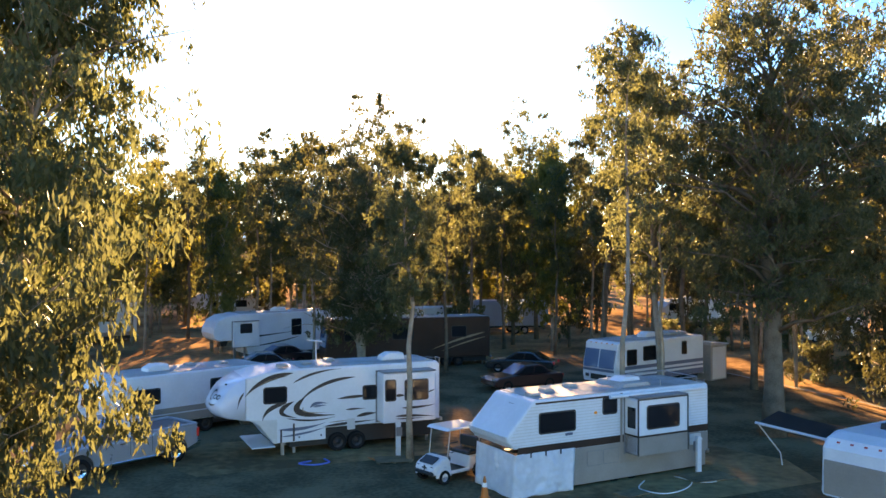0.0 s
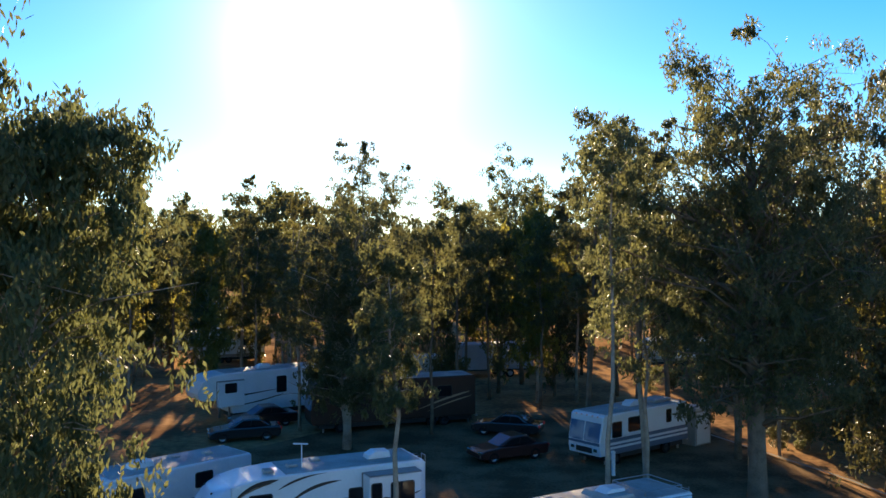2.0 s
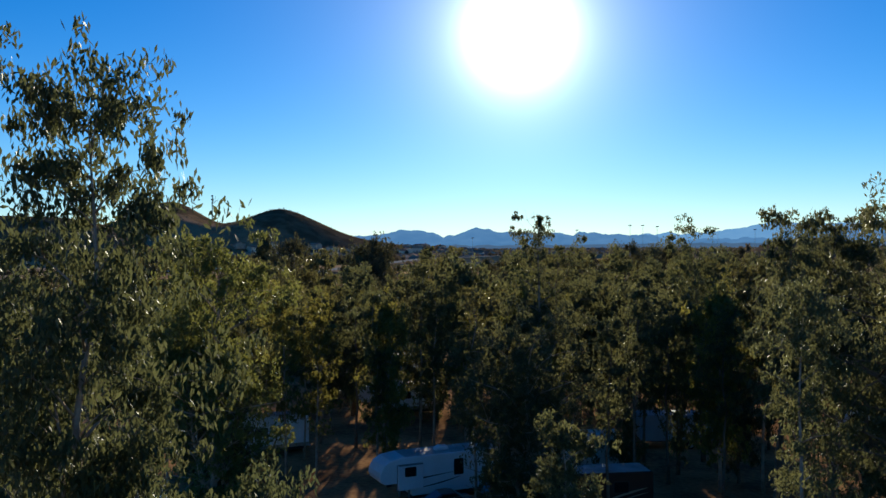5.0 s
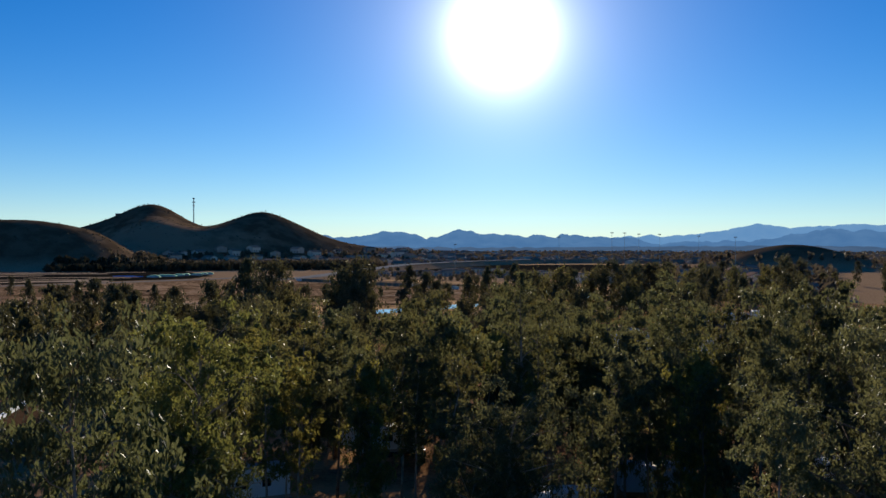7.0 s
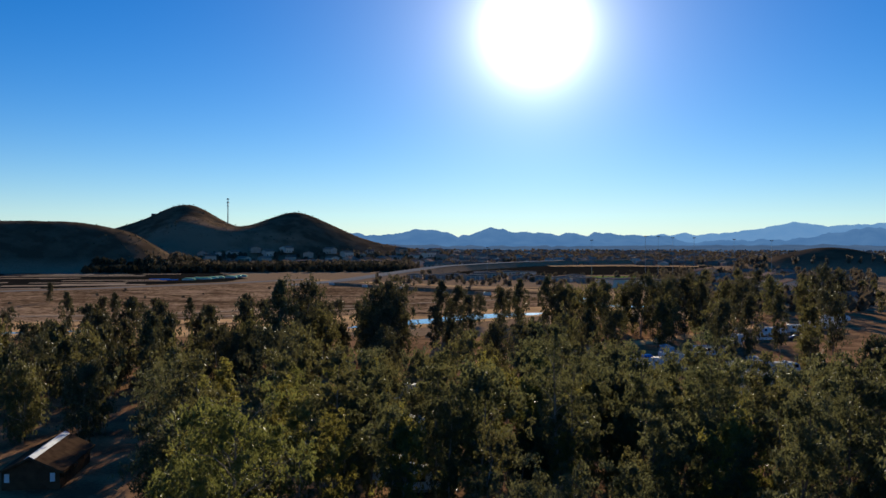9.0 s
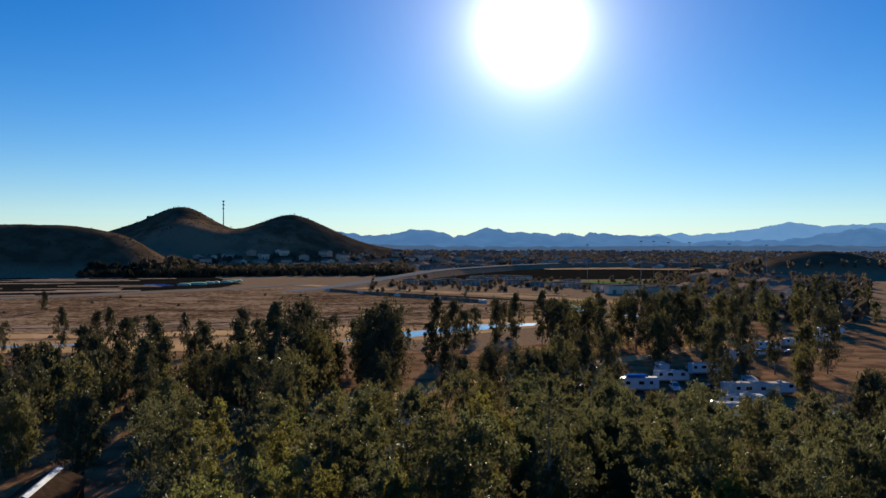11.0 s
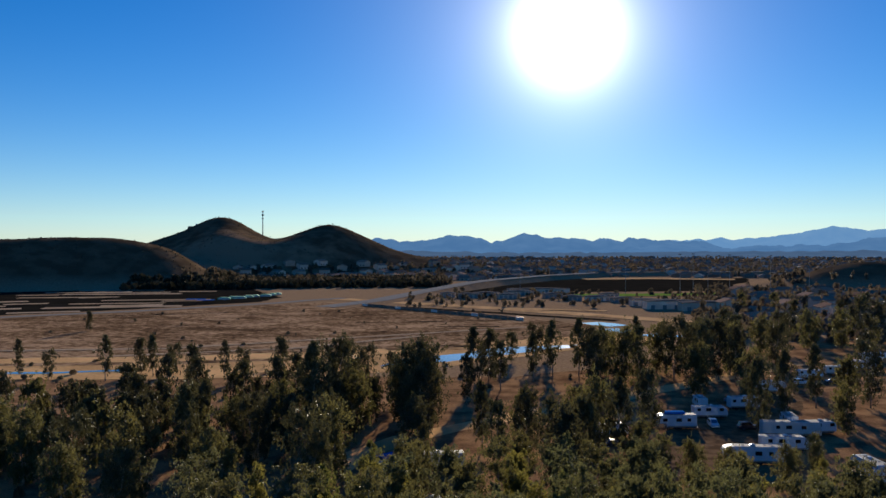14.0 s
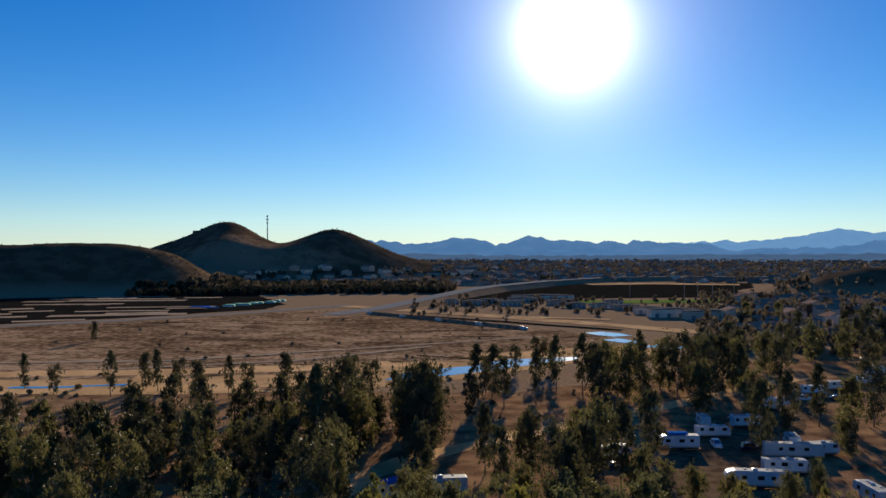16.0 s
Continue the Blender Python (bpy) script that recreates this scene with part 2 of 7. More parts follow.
M = {
    "earth": surface("dry_earth", (0.44, 0.25, 0.125), (0.18, 0.098, 0.054), 0.95, coarse=0.14, fine=2.2, bump=0.5, bump_scale=0.1, spread=0.26),
    "levee": surface("levee_dirt", (0.78, 0.49, 0.245), (0.5, 0.305, 0.15), 0.95, coarse=0.06, fine=0.6, bump=0.3, spread=0.3),
    "wall_panel": surface("weathered_panel", (0.30, 0.235, 0.175), (0.16, 0.125, 0.095), 0.9, coarse=0.3, fine=3, bump=0.1),
    "dirt_road": surface("pale_dirt", (0.86, 0.52, 0.24), (0.56, 0.33, 0.15), 0.95, coarse=0.05, fine=0.7, bump=0.3, spread=0.3),
    "asphalt": surface("dusty_asphalt", (0.235, 0.148, 0.086), (0.118, 0.074, 0.043), 0.85, coarse=0.35, fine=6, bump=0.25, spread=0.22),
    "concrete": surface("old_concrete", (0.36, 0.34, 0.31), (0.24, 0.225, 0.2), 0.85, coarse=0.5, fine=9, bump=0.2),
    "crop": surface("dark_crop_rows", (0.028, 0.025, 0.02), (0.014, 0.013, 0.011), 0.9, coarse=0.05, fine=0.6, bump=0.4),
    "strip": surface("bare_strip", (0.58, 0.43, 0.29), (0.36, 0.26, 0.175), 0.95, coarse=0.05, fine=0.5, bump=0.2),
    "green": surface("irrigated_grass", (0.22, 0.33, 0.06), (0.13, 0.2, 0.045), 0.9, coarse=0.03, fine=0.4, bump=0.2),
    "bark": surface("pale_bark", (0.42, 0.35, 0.27), (0.17, 0.125, 0.09), 0.85, coarse=1.6, fine=14, bump=0.5, spread=0.6),
    "bark_dark": surface("grey_bark", (0.22, 0.175, 0.13), (0.09, 0.068, 0.05), 0.9, coarse=1.6, fine=14, bump=0.5, spread=0.6),
    "leaf": leaf_mat("eucalyptus_leaf", (0.040, 0.052, 0.026), (0.062, 0.075, 0.034), (0.105, 0.106, 0.046), (0.26, 0.245, 0.09), 0.45),
    "leaf_dark": leaf_mat("dark_leaf", (0.05, 0.06, 0.031), (0.074, 0.084, 0.04), (0.12, 0.118, 0.05), (0.25, 0.235, 0.09), 0.43),
    # lit copy of the leaf: golden backlight put into its colours
    "leaf_sunlit": leaf_mat("sunlit_leaf", (0.055, 0.07, 0.024), (0.088, 0.098, 0.031), (0.15, 0.138, 0.042), (0.42, 0.35, 0.07), 0.48),
    "leaf_lime": leaf_mat("lime_green_leaf", (0.046, 0.06, 0.021), (0.075, 0.088, 0.028), (0.124, 0.122, 0.038), (0.31, 0.29, 0.066), 0.46),
    "leaf_near": leaf_mat("hanging_leaf", (0.04, 0.052, 0.024), (0.06, 0.074, 0.03), (0.105, 0.106, 0.041), (0.2, 0.2, 0.08), 0.43),
    # shaded copy of the leaf: dense crowns' own shade put into dimmer translucency
    "leaf_shade": leaf_mat("self_shaded_leaf", (0.045, 0.048, 0.027), (0.065, 0.066, 0.034), (0.105, 0.096, 0.045), (0.16, 0.137, 0.046), 0.3),
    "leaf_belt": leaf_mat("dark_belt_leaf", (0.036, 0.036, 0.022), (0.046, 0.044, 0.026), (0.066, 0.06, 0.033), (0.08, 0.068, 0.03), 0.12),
    "leaf_olive": leaf_mat("olive_leaf", (0.05, 0.054, 0.026), (0.078, 0.078, 0.036), (0.125, 0.114, 0.047), (0.28, 0.24, 0.07), 0.4),
    # leaf tones raised and browned to stand in for valley haze
    "leaf_far": leaf_mat("haze_toned_leaf", (0.09, 0.07, 0.046), (0.125, 0.098, 0.062), (0.165, 0.128, 0.08), (0.16, 0.12, 0.072), 0.28),
    "white": surface("white_gelcoat", (0.69, 0.745, 0.77), (0.58, 0.63, 0.65), 0.35, coarse=0.7, fine=8, bump=0.02, coat=0.2),
    "roof": surface("white_rubber_roof", (0.46, 0.455, 0.44), (0.28, 0.265, 0.25), 0.7, coarse=0.9, fine=12, bump=0.05, spec=0.1),
    "cream": surface("cream_siding", (0.59, 0.61, 0.59), (0.48, 0.49, 0.47), 0.45, coarse=0.7, fine=8, bump=0.03),
    "grey_paint": surface("grey_trim_paint", (0.22, 0.22, 0.22), (0.16, 0.16, 0.16), 0.45, coarse=1, fine=14, bump=0.02),
    "taupe": surface("taupe_lower_panel", (0.33, 0.285, 0.245), (0.25, 0.215, 0.185), 0.5, coarse=1, fine=14, bump=0.02),
    "brown": surface("dark_brown_gelcoat", (0.06, 0.029, 0.02), (0.04, 0.02, 0.015), 0.5, coarse=0.5, fine=2, bump=0.0, spec=0.25),
    "swoosh": surface("dark_brown_vinyl", (0.045, 0.028, 0.022), (0.03, 0.02, 0.017), 0.4, bump=0.0),
    "tan_vinyl": surface("tan_vinyl", (0.36, 0.27, 0.18), (0.28, 0.21, 0.14), 0.4, bump=0.0),
    "blue_vinyl": surface("slate_blue_vinyl", (0.10, 0.15, 0.22), (0.07, 0.11, 0.17), 0.4, bump=0.0),
    "glass": glass_mat("tinted_glass", (0.012, 0.013, 0.015)),
    # blue of the reflected sky is painted into the windscreen's base colour
    "windscreen": glass_mat("sky_blue_windscreen", (0.06, 0.15, 0.25), 0.03),
    "blue_grey": surface("blue_grey_sheet", (0.30, 0.36, 0.42), (0.22, 0.27, 0.32), 0.5, coarse=0.4, fine=5, bump=0.03),
    "rubber": surface("tyre_rubber", (0.022, 0.022, 0.022), (0.015, 0.015, 0.015), 0.8, bump=0.1),
    "black": surface("black_plastic", (0.02, 0.02, 0.021), (0.013, 0.013, 0.014), 0.5, bump=0.05),
    "steel": surface("dull_steel", (0.42, 0.42, 0.43), (0.28, 0.28, 0.28), 0.4, metal=0.9, bump=0.05),
    "chrome": surface("chrome", (0.75, 0.75, 0.76), (0.65, 0.65, 0.66), 0.15, metal=1.0, bump=0.0),
    "silver": surface("silver_car_paint", (0.35, 0.39, 0.43), (0.32, 0.36, 0.40), 0.28, metal=0.4, coarse=0.5, fine=2, bump=0.0, coat=0.6),
    "dark_blue": surface("dark_blue_car_paint", (0.03, 0.045, 0.075), (0.022, 0.034, 0.06), 0.3, metal=0.3, coarse=0.5, fine=2, bump=0.0, coat=0.6),
    "dark_red": surface("dark_red_car_paint", (0.05, 0.012, 0.013), (0.036, 0.01, 0.011), 0.3, metal=0.3, coarse=0.5, fine=2, bump=0.0, coat=0.6),
    "car_white": surface("white_car_paint", (0.7, 0.7, 0.7), (0.6, 0.6, 0.6), 0.3, bump=0.0, coat=0.6),
    "car_black": surface("black_car_paint", (0.02, 0.02, 0.022), (0.015, 0.015, 0.016), 0.25, bump=0.0, coat=0.6),
    # glossy white cap with the sky's blue reflection put into its colour
    "cap": surface("sky_tinted_cap", (0.58, 0.66, 0.75), (0.53, 0.6, 0.69), 0.3, coarse=0.7, fine=6, bump=0.0, coat=0.7),
    "tarp": surface("white_tarp", (0.60, 0.68, 0.73), (0.46, 0.52, 0.56), 0.5, coarse=1.2, fine=6, bump=0.35),
    "blue_tarp": surface("blue_tarp", (0.035, 0.19, 0.55), (0.025, 0.13, 0.42), 0.95, coarse=1, fine=6, bump=0.3),
    "orange": surface("orange_plastic", (0.75, 0.16, 0.02), (0.6, 0.12, 0.015), 0.5, bump=0.0),
    "wood": surface("weathered_wood", (0.30, 0.20, 0.12), (0.17, 0.11, 0.07), 0.85, coarse=2, fine=18, bump=0.3),
    "dark_wood": surface("dark_stained_wood", (0.12, 0.075, 0.045), (0.06, 0.037, 0.023), 0.9, coarse=1, fine=9, bump=0.3),
    "red_lens": lamp_mat("red_lens", (0.4, 0.02, 0.015), 0.03),
    "amber": lamp_mat("amber_lens", (0.7, 0.26, 0.03), 0.05),
    "teal": surface("teal_sheeting", (0.07, 0.46, 0.27), (0.045, 0.3, 0.18), 0.7, coarse=0.2, fine=2, bump=0.0),
    # distance haze painted as emission colour, one blue for each chain
    "far_near": haze_glow_mat("hazy_hills", (0.062, 0.115, 0.21), (0.085, 0.145, 0.25), 0.8),
    "far_mid": haze_glow_mat("blue_haze_mountains", (0.085, 0.20, 0.40), (0.11, 0.235, 0.44), 0.8),
    "far_high": haze_glow_mat("pale_haze_mountains", (0.15, 0.32, 0.58), (0.18, 0.35, 0.60), 0.8),
    "stucco": surface("stucco", (0.68, 0.54, 0.41), (0.52, 0.4, 0.3), 0.85, coarse=0.3, fine=4, bump=0.1, random=0.35),
    "tile_roof": surface("roof_tiles", (0.37, 0.25, 0.18), (0.23, 0.15, 0.11), 0.85, coarse=0.4, fine=3, bump=0.2, random=0.35),
    "sheet_roof": surface("white_sheet_roof", (0.21, 0.20, 0.19), (0.12, 0.115, 0.11), 0.9, coarse=0.1, fine=1, bump=0.05),
}


def far_house_mat():
    """Walls and roofs of small far houses, each in its own shade."""
    m, n, l = node_mat("far_house")
    p = n["Principled BSDF"]
    geo, ramp = n.new("ShaderNodeNewGeometry"), n.new("ShaderNodeValToRGB")
    # wall and roof tones raised and warmed to stand in for haze
    ramp.color_ramp.elements[0].color, ramp.color_ramp.elements[1].color = (0.2, 0.145, 0.108, 1), (0.62, 0.5, 0.39, 1)
    ramp.color_ramp.elements.new(0.75).color = (0.33, 0.245, 0.185, 1)
    l.new(geo.outputs["Random Per Island"], ramp.inputs["Fac"])
    l.new(ramp.outputs[0], p.inputs["Base Color"])
    p.inputs["Roughness"].default_value = 0.9
    p.inputs["Specular IOR Level"].default_value = 0.0
    return m


M["far_house"] = far_house_mat()


def water_mat():
    m, n, l = node_mat("still_water")
    p = n["Principled BSDF"]
    p.inputs["Base Color"].default_value = (0.06, 0.10, 0.13, 1)
    p.inputs["Roughness"].default_value = 0.05
    tc, no, bn = n.new("ShaderNodeTexCoord"), n.new("ShaderNodeTexNoise"), n.new("ShaderNodeBump")
    no.inputs["Scale"].default_value = 0.8
    bn.inputs["Strength"].default_value, bn.inputs["Distance"].default_value = 0.08, 0.05
    l.new(tc.outputs["Object"], no.inputs["Vector"])
    l.new(no.outputs["Fac"], bn.inputs["Height"])
    l.new(bn.outputs[0], p.inputs["Normal"])
    return m


M["water"] = water_mat()


def field_mat():
    """Mown dry grass: wide patches, wind-laid streaks and small tufts."""
    m, n, l = node_mat("mown_dry_field")
    p = n["Principled BSDF"]
    p.inputs["Roughness"].default_value = 0.95
    p.inputs["Specular IOR Level"].default_value = 0.0
    tc = n.new("ShaderNodeTexCoord")
    total = None
    for scale, stretch, detail, weight in ((0.011, 1.0, 4, 0.45), (0.045, 1.4, 6, 0.55), (0.3, 1.0, 5, 0.8)):
        mp, no, ad = n.new("ShaderNodeMapping"), n.new("ShaderNodeTexNoise"), n.new("ShaderNodeMath")
        mp.inputs["Rotation"].default_value = (0, 0, radians(-16))
        mp.inputs["Scale"].default_value = (1, stretch, 1)
        no.inputs["Scale"].default_value, no.inputs["Detail"].default_value, no.inputs["Roughness"].default_value = scale, detail, 0.65
        l.new(tc.outputs["Object"], mp.inputs["Vector"])
        l.new(mp.outputs[0], no.inputs["Vector"])
        ad.operation = "MULTIPLY_ADD"
        ad.inputs[1].default_value, ad.inputs[2].default_value = weight, 0.0
        l.new(no.outputs["Fac"], ad.inputs[0])
        if total is not None:
            l.new(total, ad.inputs[2])
        total = ad.outputs[0]
    ramp = n.new("ShaderNodeValToRGB")
    e = ramp.color_ramp.elements
    e[0].position, e[0].color = 0.74, (0.075, 0.045, 0.026, 1)
    e[1].position, e[1].color = 1.0, (0.54, 0.345, 0.2, 1)
    mid = e.new(0.87)
    mid.color = (0.225, 0.133, 0.071, 1)
    l.new(total, ramp.inputs["Fac"])
    l.new(ramp.outputs[0], p.inputs["Base Color"])
    bn = n.new("ShaderNodeBump")
    bn.inputs["Strength"].default_value, bn.inputs["Distance"].default_value = 0.6, 0.6
    l.new(total, bn.inputs["Height"])
    l.new(bn.outputs[0], p.inputs["Normal"])
    return m


M["field"] = field_mat()


def hill_mat():
    """Dry scrub on the hills: dark brush with paler grass and bare earth between."""
    m, n, l = node_mat("open_ground")
    p = n["Principled BSDF"]
    p.inputs["Roughness"].default_value = 0.95
    p.inputs["Specular IOR Level"].default_value = 0.0
    tc = n.new("ShaderNodeTexCoord")
    big, small, fine = (n.new("ShaderNodeTexNoise") for _ in range(3))
    for t, s, d in ((big, 0.006, 6), (small, 0.05, 6), (fine, 0.8, 5)):
        t.inputs["Scale"].default_value, t.inputs["Detail"].default_value = s, d
        l.new(tc.outputs["Object"], t.inputs["Vector"])
    grass, brush, mixn = n.new("ShaderNodeValToRGB"), n.new("ShaderNodeValToRGB"), n.new("ShaderNodeMix")
    grass.color_ramp.elements[0].position, grass.color_ramp.elements[1].position = 0.3, 0.7
    grass.color_ramp.elements[0].color, grass.color_ramp.elements[1].color = (0.27, 0.175, 0.102, 1), (0.50, 0.33, 0.195, 1)
    l.new(fine.outputs["Fac"], grass.inputs["Fac"])
    brush.color_ramp.elements[0].position, brush.color_ramp.elements[1].position = 0.42, 0.58
    l.new(small.outputs["Fac"], brush.inputs["Fac"])
    sep, high = n.new("ShaderNodeSeparateXYZ"), n.new("ShaderNodeMapRange")
    l.new(tc.outputs["Object"], sep.inputs[0])
    high.inputs["From Min"].default_value, high.inputs["From Max"].default_value = 2.0, 14.0
    high.inputs["To Min"].default_value, high.inputs["To Max"].default_value = 0.12, 0.97
    l.new(sep.outputs["Z"], high.inputs["Value"])
    scrub = n.new("ShaderNodeMath")
    scrub.operation = "MULTIPLY"
    thick = n.new("ShaderNodeMapRange")
    thick.inputs["To Min"].default_value, thick.inputs["To Max"].default_value = 0.78, 1.0
    l.new(brush.outputs["Color"], thick.inputs["Value"])
    l.new(thick.outputs[0], scrub.inputs[0])
    l.new(high.outputs[0], scrub.inputs[1])
    mixn.data_type = "RGBA"
    l.new(scrub.outputs[0], mixn.inputs["Factor"])
    l.new(grass.outputs[0], mixn.inputs[6])
    mixn.inputs[7].default_value = (0.105, 0.07, 0.041, 1)
    # pale dry grass on the lower slope between two hills, paled to replace sunlight
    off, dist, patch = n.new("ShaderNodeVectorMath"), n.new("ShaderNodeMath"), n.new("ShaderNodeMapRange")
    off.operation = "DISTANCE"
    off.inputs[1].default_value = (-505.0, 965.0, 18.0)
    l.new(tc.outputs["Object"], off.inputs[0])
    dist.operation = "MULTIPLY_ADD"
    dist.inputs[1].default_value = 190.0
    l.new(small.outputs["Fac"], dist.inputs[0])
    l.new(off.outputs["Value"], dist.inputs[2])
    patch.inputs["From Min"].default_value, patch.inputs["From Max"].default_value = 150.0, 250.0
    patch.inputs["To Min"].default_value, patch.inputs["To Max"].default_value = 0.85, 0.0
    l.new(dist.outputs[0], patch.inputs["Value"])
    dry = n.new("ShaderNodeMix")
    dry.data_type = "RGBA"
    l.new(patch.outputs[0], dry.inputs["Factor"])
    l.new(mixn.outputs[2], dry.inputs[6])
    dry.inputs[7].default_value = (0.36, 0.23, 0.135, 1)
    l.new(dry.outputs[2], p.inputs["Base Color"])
    bn = n.new("ShaderNodeBump")
    bn.inputs["Strength"].default_value, bn.inputs["Distance"].default_value = 0.6, 1.5
    l.new(small.outputs["Fac"], bn.inputs["Height"])
    l.new(bn.outputs[0], p.inputs["Normal"])
    return m


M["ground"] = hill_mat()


# ---- mesh helpers ----
def mesh_of(name, verts, faces, mat, smooth=False):
    me = bpy.data.meshes.new(name)
    me.from_pydata(verts, [], faces)
    me.materials.append(mat)
    if smooth:
        me.polygons.foreach_set("use_smooth", [True] * len(me.polygons))
    me.update()
    return me


def obj_of(bm, name, mat, smooth=False):
    me = bpy.data.meshes.new(name)
    bmesh.ops.recalc_face_normals(bm, faces=bm.faces)
    bm.to_mesh(me)
    bm.free()
    me.materials.append(mat)
    if smooth:
        me.polygons.foreach_set("use_smooth", [True] * len(me.polygons))
    return new(name, me)


def part(name, bm, mat, parent, label="", smooth=False):
    ob = obj_of(bm, name, mat, smooth)
    ob.parent = parent
    if label:
        ob["label"] = label
    return ob


def thing(name, label, category, group="", m=None):
    ob = new(name)
    ob.empty_display_size = 0.3
    if m is not None:
        ob.matrix_basis = m
    return tagged(ob, label, category, group)


def box(x0, x1, y0, y1, z0, z1, bevel=0.0, seg=1, bm=None):
    bm = bm or bmesh.new()
    r = bmesh.ops.create_cube(bm, size=1)
    vs = r["verts"]
    for v in vs:
        v.co = Vector(((x0 + x1) / 2 + v.co.x * (x1 - x0), (y0 + y1) / 2 + v.co.y * (y1 - y0), (z0 + z1) / 2 + v.co.z * (z1 - z0)))
    if bevel:
        es = list({e for v in vs for e in v.link_edges})
        bmesh.ops.bevel(bm, geom=es, offset=bevel, segments=seg, affect="EDGES", profile=0.5)
    return bm


def prism(pts, y0, y1, bevel=0.0, seg=2, bm=None):
    """A side outline in x and z, given width along y, its edges rounded."""
    bm = bm or bmesh.new()
    a = [bm.verts.new((x, y0, z)) for x, z in pts]
    b = [bm.verts.new((x, y1, z)) for x, z in pts]
    fs = [bm.faces.new(a), bm.faces.new(b[::-1])]
    n = len(pts)
    for i in range(n):
        fs.append(bm.faces.new((a[i], b[i], b[(i + 1) % n], a[(i + 1) % n])))
    bmesh.ops.recalc_face_normals(bm, faces=fs)
    if bevel:
        es = [e for e in bm.edges if e.verts[0] in set(a + b) and len(e.link_faces) == 2 and (fs[0] in e.link_faces or fs[1] in e.link_faces)]
        bmesh.ops.bevel(bm, geom=es, offset=bevel, segments=seg, affect="EDGES", profile=0.5)
    return bm


def rounded(x0, x1, z0, z1, r, n=4):
    """A rounded rectangle's outline in x and z."""
    out = []
    for cx, cz, a0 in ((x1 - r, z1 - r, 0), (x0 + r, z1 - r, 90), (x0 + r, z0 + r, 180), (x1 - r, z0 + r, 270)):
        for k in range(n + 1):
            a = radians(a0 + 90 * k / n)
            out.append((cx + r * math.cos(a), cz + r * math.sin(a)))
    return out


def tube(bm, pts, radii, sides=6):
    """A bent, tapered round bar through the points."""
    pts = [Vector(p) for p in pts]
    rings = []
    for i, p in enumerate(pts):
        d = (pts[min(i + 1, len(pts) - 1)] - pts[max(i - 1, 0)]).normalized()
        u = d.cross(Vector((0, 0, 1)) if abs(d.z) < 0.95 else Vector((1, 0, 0))).normalized()
        v = d.cross(u)
        r = radii if isinstance(radii, (int, float)) else radii[i]
        rings.append([bm.verts.new(p + r * (math.cos(2 * math.pi * k / sides) * u + math.sin(2 * math.pi * k / sides) * v)) for k in range(sides)])
    for a, b in zip(rings, rings[1:]):
        for k in range(sides):
            bm.faces.new((a[k], a[(k + 1) % sides], b[(k + 1) % sides], b[k]))
    bm.faces.new(rings[0][::-1])
    bm.faces.new(rings[-1])
    return bm


def wheel_parts(parent, x, y, r, w, rim_mat=None, out=1):
    """A tyre with its rim, the axle along y; out: the side on which the rim shows."""
    bm = bmesh.new()
    prof = [(r * 0.6, -w / 2), (r * 0.93, -w / 2), (r, -w * 0.32), (r, w * 0.32), (r * 0.93, w / 2), (r * 0.6, w / 2)]
    n = 20
    rings = [[bm.verts.new((x + a * math.cos(2 * math.pi * k / n), y + b, r + a * math.sin(2 * math.pi * k / n))) for a, b in prof] for k in range(n)]
    for k in range(n):
        p, q = rings[k], rings[(k + 1) % n]
        for j in range(len(prof)):
            bm.faces.new((p[j], p[(j + 1) % len(prof)], q[(j + 1) % len(prof)], q[j]))
    tyre = part("wheel", bm, M["rubber"], parent, "black rubber tyre", True)
    bm = bmesh.new()
    yo = y + out * w * 0.3
    c = bm.verts.new((x, yo + out * 0.03, r))
    ra = [bm.verts.new((x + r * 0.62 * math.cos(2 * math.pi * k / n), yo, r + r * 0.62 * math.sin(2 * math.pi * k / n))) for k in range(n)]
    rb = [bm.verts.new((x + r * (0.42 if k % 4 < 2 else 0.3) * math.cos(2 * math.pi * k / n), yo - out * 0.04, r + r * (0.42 if k % 4 < 2 else 0.3) * math.sin(2 * math.pi * k / n))) for k in range(n)]
    for k in range(n):
        bm.faces.new((ra[k], ra[(k + 1) % n], rb[(k + 1) % n], rb[k]))
        bm.faces.new((rb[k], rb[(k + 1) % n], c))
    rim = part("rim", bm, rim_mat or M["steel"], tyre, "metal wheel rim")
    return tyre

# ---- ground, hills and far mountains ----
def bump01(x):
    return math.exp(-x * x)


def rise(d, crest, near, far):
    """A hill's profile along the line of sight: a straight near face, a rounded far side."""
    u = (d - crest) / (near if d < crest else far)
    if u >= 0:
        return math.exp(-u * u)
    f = max(0.0, 1 + u / 1.5)
    return f * f * (3 - 2 * f) * 0.25 + f * 0.75


